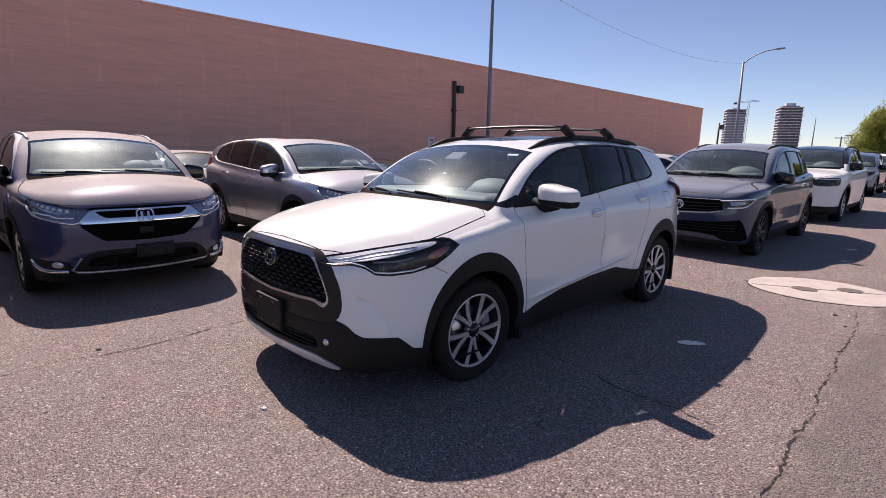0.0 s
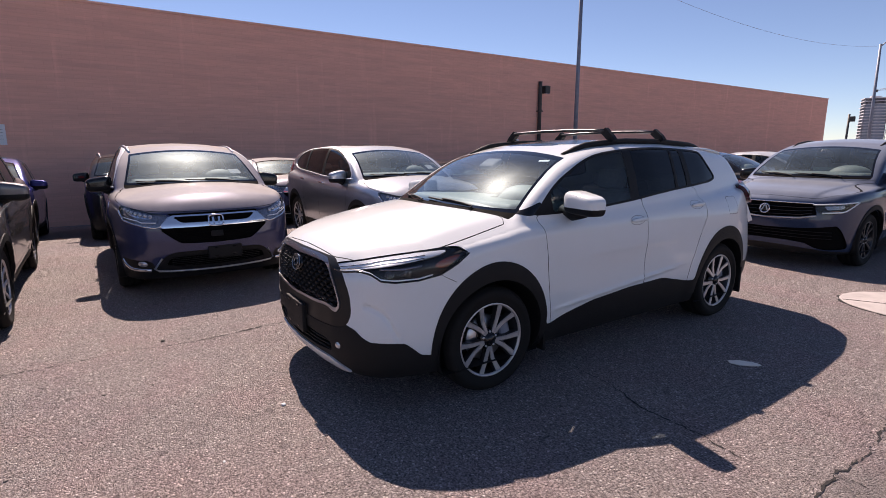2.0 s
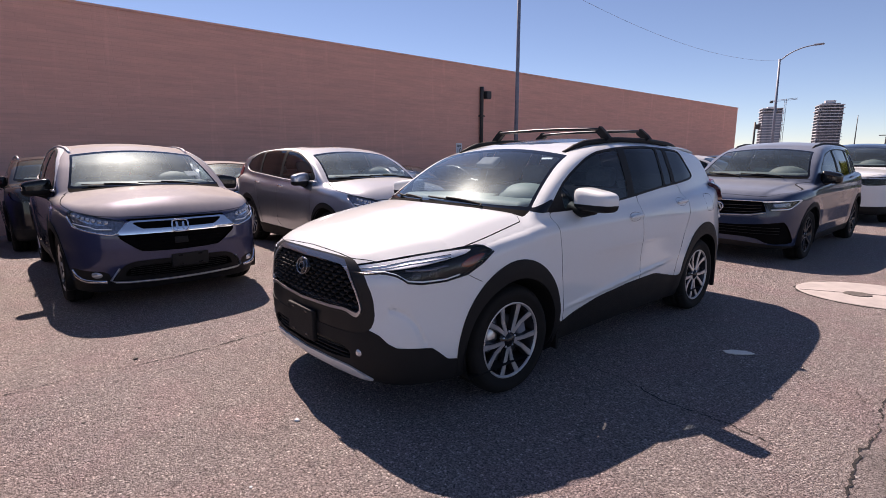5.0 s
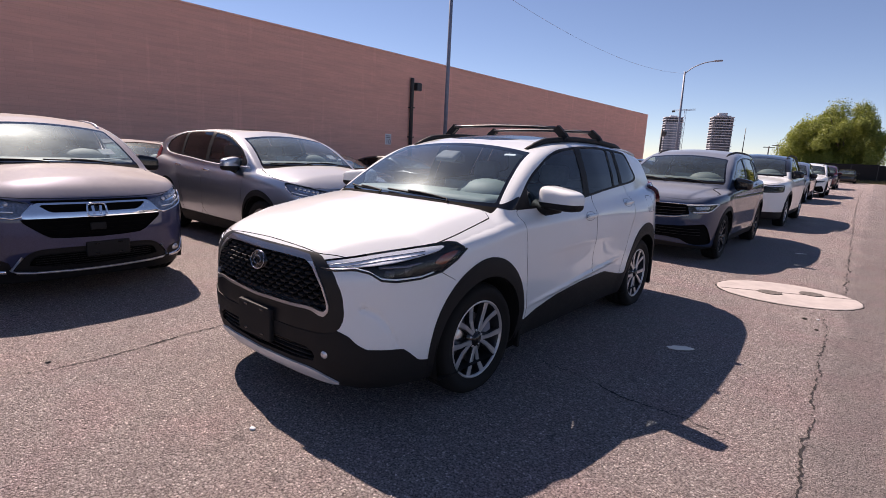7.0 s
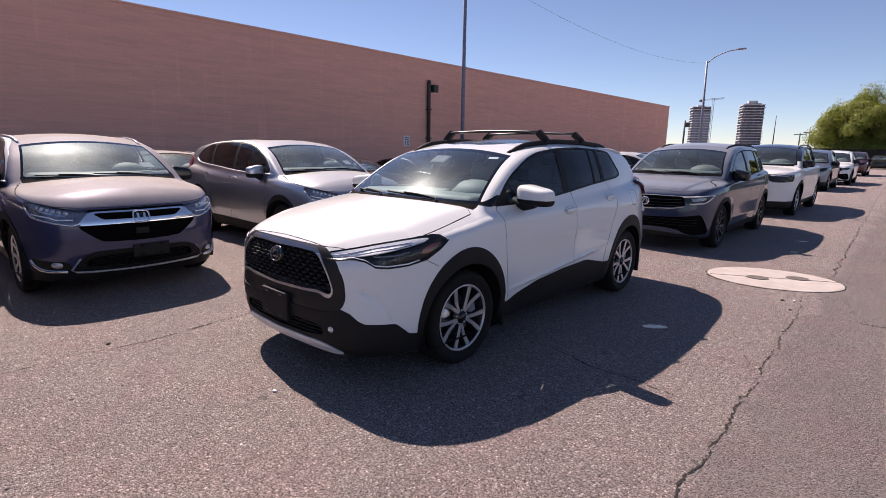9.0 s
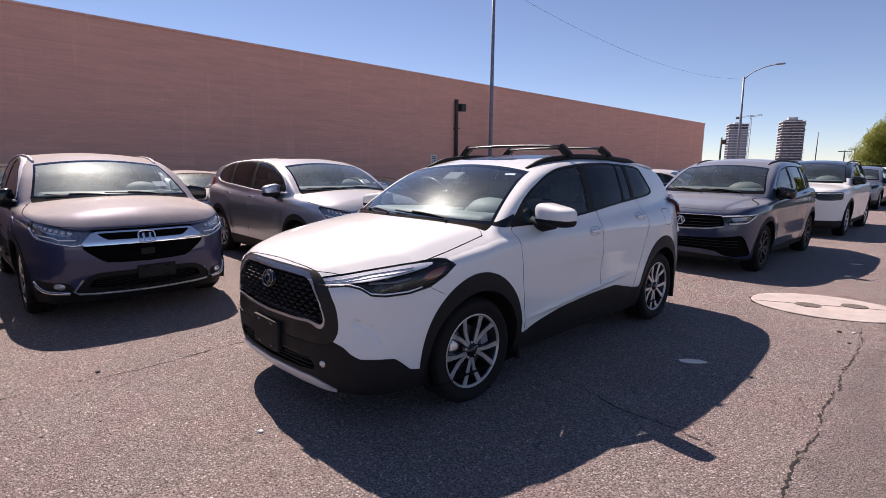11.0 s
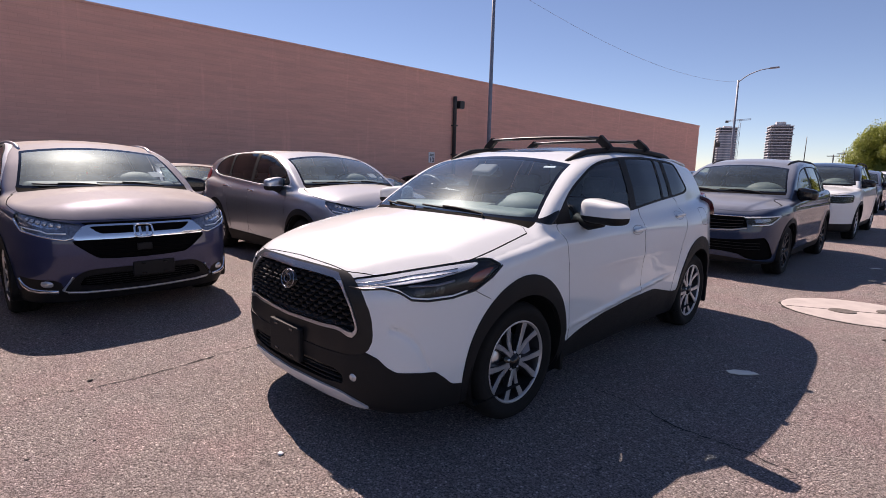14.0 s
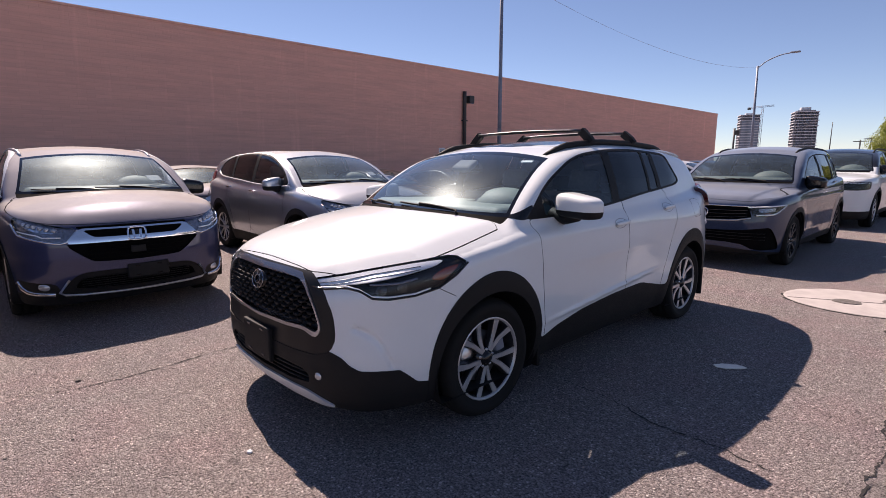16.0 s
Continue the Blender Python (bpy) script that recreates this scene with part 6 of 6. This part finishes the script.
speed = rbox("speed_sign", (WALL_X, 16.18, 1.54), (WALL_X + 0.015, 16.54, 2.0), PAPER, None, 0.004, 1)
tagged(speed, "small white speed sign with a black 10", "sign")
bar_lines(speed, WALL_X + 0.015, 16.24, 16.48, (1.89, 1.82), 0.035, INK)
digits = bpy.data.curves.new("digits", "FONT")
digits.body, digits.size, digits.extrude, digits.align_x = "10", 0.3, 0.002, "CENTER"
digits.materials.append(INK)
place(new("digits", digits), speed, "", Matrix(((0, 0, 1, WALL_X + 0.018), (1, 0, 0, 16.36), (0, 1, 0, 1.57), (0, 0, 0, 1))))

pipe = link("downpipe", *tube([(WALL_X + 0.1, 17.68, -0.53), (WALL_X + 0.1, 17.68, 4.3), (WALL_X + 0.1, 17.68, 4.5)], 0.085, 10), DARK_STEEL)
tagged(pipe, "dark painted downpipe fixed to the wall", "pipe")
for z in (0.6, 1.9, 3.2):
    rbox("pipe_bracket", (WALL_X, 17.56, z), (WALL_X + 0.2, 17.8, z + 0.05), DARK_STEEL, pipe, 0.006, 1)
pack = rbox("wall_lamp", (WALL_X, 17.86, 4.0), (WALL_X + 0.26, 18.16, 4.33), DARK_STEEL, None, 0.03, 2)
tagged(pack, "dark boxy wall lamp beside the downpipe", "lamp")
rbox("lamp_lens", (WALL_X + 0.03, 17.89, 3.985), (WALL_X + 0.22, 18.13, 4.0), LAMP_GREY, pack, 0.004, 1)

# ---- posts and cable ----
post = link("light_pole", *tube([(-16.0, 19.4, -0.48), (-16.0, 19.4, 5.0), (-16.0, 19.4, 11.5)], 0.1, 14, taper=0.075), GALV)
tagged(post, "tall thin grey steel pole in front of the wall", "pole")
rbox("base_plate", (-16.2, 19.2, -0.49), (-15.8, 19.6, -0.44), GALV, post, 0.005, 1)
rbox("junction_box", (-15.93, 19.33, 1.3), (-15.85, 19.47, 1.5), GALV, post, 0.008, 1)

lamp = link("street_lamp", *tube([(-15.95, 56, -0.48), (-16.13, 56, 10.1)], 0.14, 14, taper=0.09), GALV)
tagged(lamp, "grey street lamp with a long curved arm", "street lamp")
arm = bent([(-16.13, 56, 9.9), (-15.4, 56, 10.45), (-14.4, 56, 10.82), (-13.4, 56, 10.93)], 6)
link("arm", *tube(arm, 0.05, 8), GALV, lamp)
bm = bmesh.new()
add_box(bm, (-13.6, 55.82, 10.86), (-12.85, 56.18, 11.0), 0.06, 2)
part("lamp_head", bm, GALV, lamp)
rbox("base_plate", (-16.2, 55.75, -0.49), (-15.7, 56.25, -0.43), GALV, lamp, 0.006, 1)

cable = [(-16.0, 19.4 + q, 9.77 - 0.12 * q + 0.0034 * q * q) for q in np.linspace(0, 36.55, 40)]
wire = link("overhead_cable", *tube(cable, 0.008, 6), CABLE)
tagged(wire, "thin grey cable slung between the two poles", "cable")

signal = link("signal_post", *tube([(-17.6, 56, -0.55), (-17.6, 56, 4.55)], 0.09, 10), DARK_STEEL)
tagged(signal, "dark post with a boxy head beyond the wall", "post")
rbox("signal_head", (-17.55, 55.85, 3.9), (-17.15, 56.15, 4.35), DARK_STEEL, signal, 0.05, 2)

for x, y, h in ((-36, 200, 13.3), (-17.1, 120, 5.2), (-15.6, 120, 5.6)):
    p = link("utility_pole", *tube([(x, y, fall(x)), (x, y, h)], 0.16 if h < 10 else 0.2, 8, taper=0.1), DARK_STEEL)
    tagged(p, "distant dark wooden utility pole", "pole", "utility poles")
    if h < 10:
        rbox("cross_arm", (x - 1.0, y - 0.06, h - 0.35), (x + 1.0, y + 0.06, h - 0.2), DARK_STEEL, p, 0.01, 1)


# ---- unfinished towers far off ----
def tower(cx, cy, wide, deep, top, turn, glazed, label):
    root = new("tower_block")
    root.matrix_basis = pose(cx, cy, -0.54, 0, 0, turn)
    tagged(root, label, "building", "unfinished towers")
    floors = int(top / 2.8)
    slab = bmesh.new()
    add_box(slab, (-wide / 2, -deep / 2, 0), (wide / 2, deep / 2, 0.7))
    me = bpy.data.meshes.new("floor_slab")
    slab.to_mesh(me)
    slab.free()
    me.materials.append(TOWER)
    core = bmesh.new()
    add_box(core, (-wide * 0.36, -deep * 0.36, 0), (wide * 0.36, deep * 0.36, top - 0.5), 0.2, 1)
    part("core", core, TOWER_DARK, root)
    rng = random.Random(int(cx))
    for k in range(1, floors + 1):
        m = pose(rng.uniform(-0.7, 0.7), rng.uniform(-0.7, 0.7), k * 2.8, 0, 0, 0)
        place(new("floor_slab", me), root, "", m)
    col = bmesh.new()
    add_box(col, (-0.28, -0.28, 0), (0.28, 0.28, floors * 2.8))
    cme = bpy.data.meshes.new("column")
    col.to_mesh(cme)
    col.free()
    cme.materials.append(TOWER_DARK)
    n = 6
    for i in range(n + 1):
        for edge in (-1, 1):
            place(new("column", cme), root, "", pose((-0.46 + 0.92 * i / n) * wide, edge * deep * 0.45, 0))
            place(new("column", cme), root, "", pose(edge * wide * 0.45, (-0.46 + 0.92 * i / n) * deep, 0))
    if glazed:
        gb = bmesh.new()
        add_box(gb, (-wide * 0.47, -deep * 0.47, 0.36), (wide * 0.47, -deep * 0.45, 2.75))
        gme = bpy.data.meshes.new("glazing")
        gb.to_mesh(gme)
        gb.free()
        gme.materials.append(TOWER_GLASS)
        for k in range(1, floors - 2):
            place(new("glazing", gme), root, "", pose(0, 0, k * 2.8))
    rbox("stair_head", (-wide * 0.2, -deep * 0.2, top - 1.0), (wide * 0.2, deep * 0.2, top + 2.5), TOWER, root, 0.1, 1)
    return root


tower(-191, 640, 19, 18, 50.5, 28, True, "distant half-glazed concrete tower block")
tower(-139.8, 640, 21, 20, 53.0, 24, False, "distant bare concrete tower frame")


def lattice(a, b, w, name, mat, parent):
    """A lattice boom between two points."""
    a, b = np.array(a, float), np.array(b, float)
    d = (b - a) / np.linalg.norm(b - a)
    side = np.cross(d, (0, 1, 0.01))
    side /= np.linalg.norm(side)
    bits = [tube([a + side * s * w / 2, b + side * s * w / 2], 0.22, 5) for s in (-1, 1)]
    n = max(4, int(np.linalg.norm(b - a) / (w * 1.4)))
    for i in range(n):
        p, q = a + (b - a) * i / n, a + (b - a) * (i + 1) / n
        s = 1 if i % 2 else -1
        bits.append(tube([p + side * s * w / 2, q - side * s * w / 2], 0.12, 4))
    return link(name, *joined(*bits), mat, parent)


crane = new("tower_crane")
crane.matrix_basis = pose(-184, 660, -0.54)
tagged(crane, "distant grey tower crane beside the tower block", "crane")
lattice((0, 0, 0), (0, 0, 62), 1.8, "mast", GALV, crane)
lattice((-15, 0, 60.5), (11, 0, 61.5), 1.3, "jib", GALV, crane)
rbox("counterweight", (-15, -1, 58.5), (-12, 1, 60.6), DARK_STEEL, crane, 0.1, 1)


# ---- the end of the lane ----
fence = new("boundary_fence")
fence.matrix_basis = pose(0, 75, 0)
tagged(fence, "dark screened fence across the end of the lane", "fence", kind="structure")
for i in range(-10, 26):
    x = i * 2.4
    rbox("fence_panel", (x + 0.04, -0.02, 0.04 + fall(x)), (x + 2.36, 0.02, 2.0 + 0.03 * (i % 3)), FENCE, fence, 0, 1)
    rbox("fence_post", (x - 0.04, -0.05, fall(x)), (x + 0.04, 0.05, 2.12), DARK_STEEL, fence, 0.005, 1)


def tree(x, y, height, spread, seed, label):
    rng = random.Random(seed)
    root = new("tree")
    root.matrix_basis = pose(x, y, 0)
    tagged(root, label, "tree", "trees behind the fence")
    bits = [tube(bent([(0, 0, 0), (0.15, 0.1, 1.2), (-0.1, 0.0, 2.4)], 4), 0.32, 9, taper=0.2)]
    tips = []
    for k in range(9):
        a = 2 * math.pi * k / 9 + rng.uniform(-0.3, 0.3)
        r, h = spread * rng.uniform(0.35, 0.75), height * rng.uniform(0.5, 0.88)
        mid = (0.45 * r * math.cos(a), 0.45 * r * math.sin(a), 2.2 + 0.5 * (h - 2.2))
        tip = (r * math.cos(a), r * math.sin(a), h)
        bits.append(tube(bent([(-0.1, 0, 2.2), mid, tip], 4), 0.13, 6, taper=0.03))
        tips += [mid, tip]
    link("trunk", *joined(*bits), BARK, root)
    gen = np.random.default_rng(seed)
    clumps = []
    while len(clumps) < 58:
        u, v, w = rng.uniform(-1, 1), rng.uniform(-1, 1), rng.uniform(0.14, 1)
        q = math.sqrt(u * u + v * v)
        lim = math.sqrt(max(0.0, 1 - ((w - 0.42) / 0.62) ** 2))
        if q > lim * rng.uniform(0.7, 1.1):
            continue
        clumps.append((u * spread, v * spread, w * height, rng.uniform(0.6, 1.5)))
    many = 1500
    mid, out = [], []
    for cx, cy, cz, cr in clumps:
        d = gen.normal(size=(many, 3)) * (1, 1, 0.7)
        d /= np.linalg.norm(d, axis=1)[:, None]
        out.append(d + gen.normal(size=d.shape) * 0.55 + (0, 0, 0.25))
        d = d * cr * gen.uniform(0.1, 1.0, (many, 1)) ** 0.4 * (1 + 0.25 * np.sin(5 * d[:, :1] + cx) * np.sin(4 * d[:, 1:2] + cy))
        d[:, 2] -= 0.35 * (d[:, 0] ** 2 + d[:, 1] ** 2) / cr
        mid.append(d + (cx, cy, cz))
    c, facing = np.concatenate(mid), np.concatenate(out)
    a = np.cross(facing, gen.normal(size=c.shape))
    b = np.cross(facing, a)
    a *= gen.uniform(0.06, 0.13, (len(c), 1)) / np.linalg.norm(a, axis=1)[:, None]
    b *= gen.uniform(0.035, 0.07, (len(c), 1)) / np.linalg.norm(b, axis=1)[:, None]
    pts = np.stack([c - a, c + b, c + a, c - b], 1).reshape(-1, 3).tolist()
    faces = np.arange(len(pts)).reshape(-1, 4)
    link("crown", pts, faces, LEAVES, root, None, False, "feathery yellow-green leaves in loose clumps")
    return root


tree(-6.3, 79, 7.5, 3.3, 3, "broad mesquite-like tree with drooping clumps")
tree(-3.5, 78.5, 9.1, 3.9, 5, "tall feathery tree rising over the fence")
tree(-2.3, 80, 6.2, 1.7, 11, "smaller feathery tree at the edge of the group")
tree(6.2, 79, 8.8, 4.3, 8, "broad feathery tree by the fence")
tree(14.5, 82, 8.2, 4.2, 17, "broad feathery tree further along the fence")

digger = new("excavator")
digger.matrix_basis = pose(0, 88, 0)
tagged(digger, "green digger with a raised arm behind the fence", "excavator")
link("boom", *tube([(2.3, 0, 1.6), (1.75, 0, 3.6), (0.9, 0, 5.35), (0.6, 0, 5.4)], 0.26, 8, 1.2, taper=0.16), GREEN_STEEL, digger)
link("stick", *tube([(0.75, 0, 5.45), (0.2, 0, 3.9), (-0.5, 0, 1.9)], 0.17, 8, taper=0.12), GREEN_STEEL, digger)
link("bucket", *lathe([(0.1, -0.4), (0.5, -0.4), (0.5, 0.4), (0.1, 0.4)], 10), DARK_STEEL, digger, smooth=False, at=pose(-0.2, 0, 1.7))
rbox("cab", (2.0, -1.0, 0.9), (3.6, 1.0, 2.6), GREEN_STEEL, digger, 0.12, 2)
rbox("track", (1.4, -1.5, 0), (4.6, -0.9, 0.9), DARK_STEEL, digger, 0.25, 3)
rbox("track", (1.4, 0.9, 0), (4.6, 1.5, 0.9), DARK_STEEL, digger, 0.25, 3)
rig = new("drill_mast")
rig.matrix_basis = pose(1.3, 92, 0)
tagged(rig, "thin pale twin mast beyond the fence", "mast")
for dx in (-0.09, 0.09):
    link("mast_leg", *tube([(dx, 0, 0), (dx + 0.15, 0, 8.1)], 0.06, 6), GALV, rig)
for z in np.arange(0.5, 8, 0.9):
    rbox("rung", (-0.09 + 0.018 * z, -0.03, z), (0.09 + 0.018 * z, 0.03, z + 0.05), GALV, rig, 0)


def pickup():
    root = new("pickup_truck")
    root.matrix_basis = pose(5.6, 71.5, 0, 0, 0, -8)
    tagged(root, "grey pickup truck with an open bed", "pickup")
    def field(p):
        x, y, z = p[:, 0], np.abs(p[:, 1]), p[:, 2]
        low = smax(smax(np.abs(x) - 2.75, y - 0.96, 0.12), smax(z - 1.15 + 0.03 * (x > 1), 0.4 - z, 0.05), 0.08)
        bed = smax(smax(np.abs(x + 1.65) - 0.98, y - 0.85, 0.03), 0.75 - z, 0.03)
        cab = smax(smax(y - 1.02 + 0.3 * (z - 1.0), z - 1.82, 0.08), smax((x - 1.35 + 0.9 * (z - 1.1)), -x - 0.62, 0.05), 0.08)
        cab = smax(cab, 0.9 - z, 0.02)
        return smin(smax(low, -bed, 0.02), cab, 0.03)
    pts, tris = skin(field, (-3, -1.2, 0.2), (3, 1.2, 2.0), 0.06)
    v = np.maximum(np.maximum(np.abs(pts[:, 2] - 1.45) - 0.22, np.abs(pts[:, 0] - 0.15) - 0.7), -1)
    pts, glass, rest = split(pts, tris, v)
    for name, t, mat in (("body", rest, GREY_PAINT), ("cab_glass", glass, GLOSS_BLACK)):
        keep = np.unique(t)
        order = np.zeros(len(pts), int)
        order[keep] = np.arange(len(keep))
        link(name, pts[keep], order[t], mat, root)
    for x in (-1.75, 1.75):
        for side in (1, -1):
            meshes = wheel_meshes(0.4, 0.25, 0.26, "plain")
            first = place(new("wheel", meshes[0][1]), root, "", pose(x, side * 0.86, 0.4, 0, 0, 0 if side > 0 else 180))
            for name, me, label in meshes[1:]:
                place(new(name, me), first, label)
    rbox("tail_lamp", (-2.78, 0.78, 0.85), (-2.72, 0.93, 1.1), RED_LENS, root, 0.01, 1)
    rbox("tail_lamp", (-2.78, -0.93, 0.85), (-2.72, -0.78, 1.1), RED_LENS, root, 0.01, 1)
    rbox("rear_bumper", (-2.9, -0.9, 0.45), (-2.7, 0.9, 0.62), CHROME, root, 0.03, 2)


pickup()


def weeds(cx, cy, rx, ry, count, seed):
    rng = random.Random(seed)
    pts, faces = [], []
    for _ in range(count):
        x, y = cx + rng.gauss(0, rx), cy + rng.gauss(0, ry)
        a, h, w = rng.uniform(0, 6.28), rng.uniform(0.1, 0.5), rng.uniform(0.01, 0.03)
        lx, ly = rng.gauss(0, 0.12), rng.gauss(0, 0.12)
        n = len(pts)
        pts += [(x - w * math.cos(a), y - w * math.sin(a), 0), (x + w * math.cos(a), y + w * math.sin(a), 0), (x + lx, y + ly, h)]
        faces.append((n, n + 1, n + 2))
    ob = link("weeds", pts, faces, DRY_GRASS, None, None, False)
    tagged(ob, "dry yellow-green weeds along the fence foot", "weeds", kind="stuff")


weeds(0.6, 74.2, 1.6, 0.3, 900, 4)


# ---- pad, cracks and loose stones in the asphalt ----
pad = new("drain_pad")
pad.matrix_basis = pose(-0.61, 7.16, 0, 0, 0, 18.5)
tagged(pad, "pale oval concrete pad with two small covers", "pad")


def oval(a, b, z0, z1, sides=56, wob=0.0, seed=1):
    rng = random.Random(seed)
    k = [1 + rng.uniform(-wob, wob) for _ in range(sides)]
    pts = [(a * k[i] * math.cos(2 * math.pi * i / sides), b * k[i] * math.sin(2 * math.pi * i / sides), z) for z in (z0, z1) for i in range(sides)]
    pts += [(p[0] * 0.985, p[1] * 0.985, z1 + 0.004) for p in pts[sides:]]
    faces = [tuple(range(2 * sides, 3 * sides))]
    for r in (0, sides):
        faces += [(r + i, r + (i + 1) % sides, r + sides + (i + 1) % sides, r + sides + i) for i in range(sides)]
    return pts, faces


link("pad_slab", *oval(0.71, 0.565, 0.0, 0.006, 56, 0.008), CONCRETE, pad, smooth=False)
link("pad_rim", *oval(0.725, 0.58, 0.0, 0.001, 56, 0.02, 5), CRACK, pad, smooth=False)
for cx, cy in ((-0.17, -0.1), (0.275, 0.215)):
    link("cover", *oval(0.125, 0.1, 0.006, 0.013, 24, 0.06, 7), CASTING, pad, smooth=False, at=pose(cx, cy * 0.55, 0))
bm = bmesh.new()
add_box(bm, (-0.69, -0.012, 0.009), (0.69, -0.004, 0.0125))
part("joint", bm, CRACK, pad, at=pose(0, 0.02, 0, 0, 0, 9))


def crack(points, width, seed, jag=0.02, twigs=0, label="dark jagged crack in the asphalt"):
    """A jagged ribbon of shadowed gap, its width coming and going."""
    rng = random.Random(seed)
    bits = []

    def run(line_pts, w):
        pts, faces = [], []
        p = [np.array((*q, 0.004), float) for q in line_pts]
        fine = []
        for a, b in zip(p[:-1], p[1:]):
            n = max(2, int(np.linalg.norm(b - a) / 0.016))
            fine += [a + (b - a) * i / n for i in range(n)]
        fine.append(p[-1])
        off, wide = 0.0, 0.4
        for i, q in enumerate(fine):
            d = fine[min(i + 1, len(fine) - 1)] - fine[max(i - 1, 0)]
            d = d / (np.linalg.norm(d) + 1e-9)
            s = np.array((-d[1], d[0], 0))
            off = 0.86 * off + rng.gauss(0, jag * 0.75)
            wide = 0.8 * wide + 0.2 * max(0.0, rng.gauss(0.32, 0.75))
            ww = w * max(0.02, wide + rng.gauss(0, 0.2))
            pts += [q + s * (off - ww / 2), q + s * (off + ww / 2)]
        for i in range(len(fine) - 1):
            faces.append((2 * i, 2 * i + 2, 2 * i + 3, 2 * i + 1))
        bits.append((pts, faces))
        return fine

    fine = run(points, width)
    for _ in range(twigs):
        q = fine[rng.randrange(len(fine))]
        a = rng.uniform(-0.9, 0.9) + rng.choice((0, math.pi))
        n = rng.uniform(0.04, 0.12)
        run([(q[0], q[1]), (q[0] + n * math.cos(a), q[1] + n * math.sin(a))], width * 0.4)
    ob = link("crack", *joined(*bits), CRACK, None, None, False)
    tagged(ob, label, "crack", kind="structure")


crack([(-0.02, 0.8), (-0.05, 1.8), (-0.08, 2.64), (-0.09, 3.15), (-0.11, 3.57), (-0.13, 4.1), (-0.13, 4.82), (-0.15, 5.8), (-0.19, 6.45)], 0.017, 1, 0.008, 30)
crack([(-0.11, 7.75), (-0.12, 9.09), (-0.16, 11.04), (-0.21, 14.0), (-0.32, 19.05), (-0.5, 30), (-0.6, 45)], 0.024, 2, 0.01, 12)
crack([(-3.82, -2.2), (-3.79, -0.14), (-3.73, 0.04), (-3.74, 0.27), (-3.75, 0.54), (-3.8, 0.73), (-3.71, 1.0), (-3.71, 1.29), (-3.73, 1.52), (-3.77, 1.92), (-3.8, 2.6)], 0.02, 3, 0.005, 4)
crack([(-0.03, 5.76), (0.26, 5.79), (0.52, 5.82), (0.91, 5.89), (1.6, 5.95), (3.2, 6.1)], 0.024, 4, 0.006, 3)
crack([(-0.08, 8.1), (0.31, 8.4), (1.21, 9.22), (2.5, 9.6)], 0.012, 6, 0.005, 1)
crack([(-1.66, 3.34), (-1.25, 3.29), (-0.96, 3.21), (-0.69, 3.21), (-0.41, 3.15)], 0.012, 7, 0.006, 3, "thin crack under the white car")


# Sunlight reaching the ground within the car shadows, put in as flat pale patches.
for x, y, a, b, turn in ((-0.99, 4.37, 0.105, 0.045, 38), (-0.8, 10.66, 0.09, 0.035, 30)):
    sun_fleck = link("sun_patch", *oval(a, b, 0.004, 0.005, 20, 0.12, 9), CREAM, smooth=False, at=pose(x, y, 0, 0, 0, turn))
    tagged(sun_fleck, "small pool of sunlight put in as a flat pale patch", "paper", "litter")


def stone(x, y, size, mat, seed, label):
    rng = random.Random(seed)
    bm = bmesh.new()
    bmesh.ops.create_icosphere(bm, subdivisions=2, radius=size)
    for v in bm.verts:
        v.co = v.co * rng.uniform(0.82, 1.12)
        v.co.z *= 0.55
        v.co.x *= 1.25
    ob = part("stone", bm, mat, None, "", True, pose(x, y, size * 0.42, 0, 0, rng.uniform(0, 180)))
    tagged(ob, label, "stone", "loose stones")


for i, (x, y, r) in enumerate(((-3.85, 1.0, 0.016), (-3.0, 0.85, 0.008), (-3.01, 0.58, 0.008), (-1.91, 0.34, 0.01), (-2.25, 0.18, 0.008), (-1.88, 0.9, 0.006), (-0.34, 6.15, 0.018), (-0.22, 5.82, 0.015))):
    stone(x, y, r, CASTING, i, "small dark stone lying on the asphalt")
for i, (x, y, r) in enumerate(((-2.25, 1.47, 0.014), (-0.24, 6.21, 0.014), (-1.84, 1.05, 0.007))):
    stone(x, y, r, PAPER, 20 + i, "small pale stone lying on the asphalt")
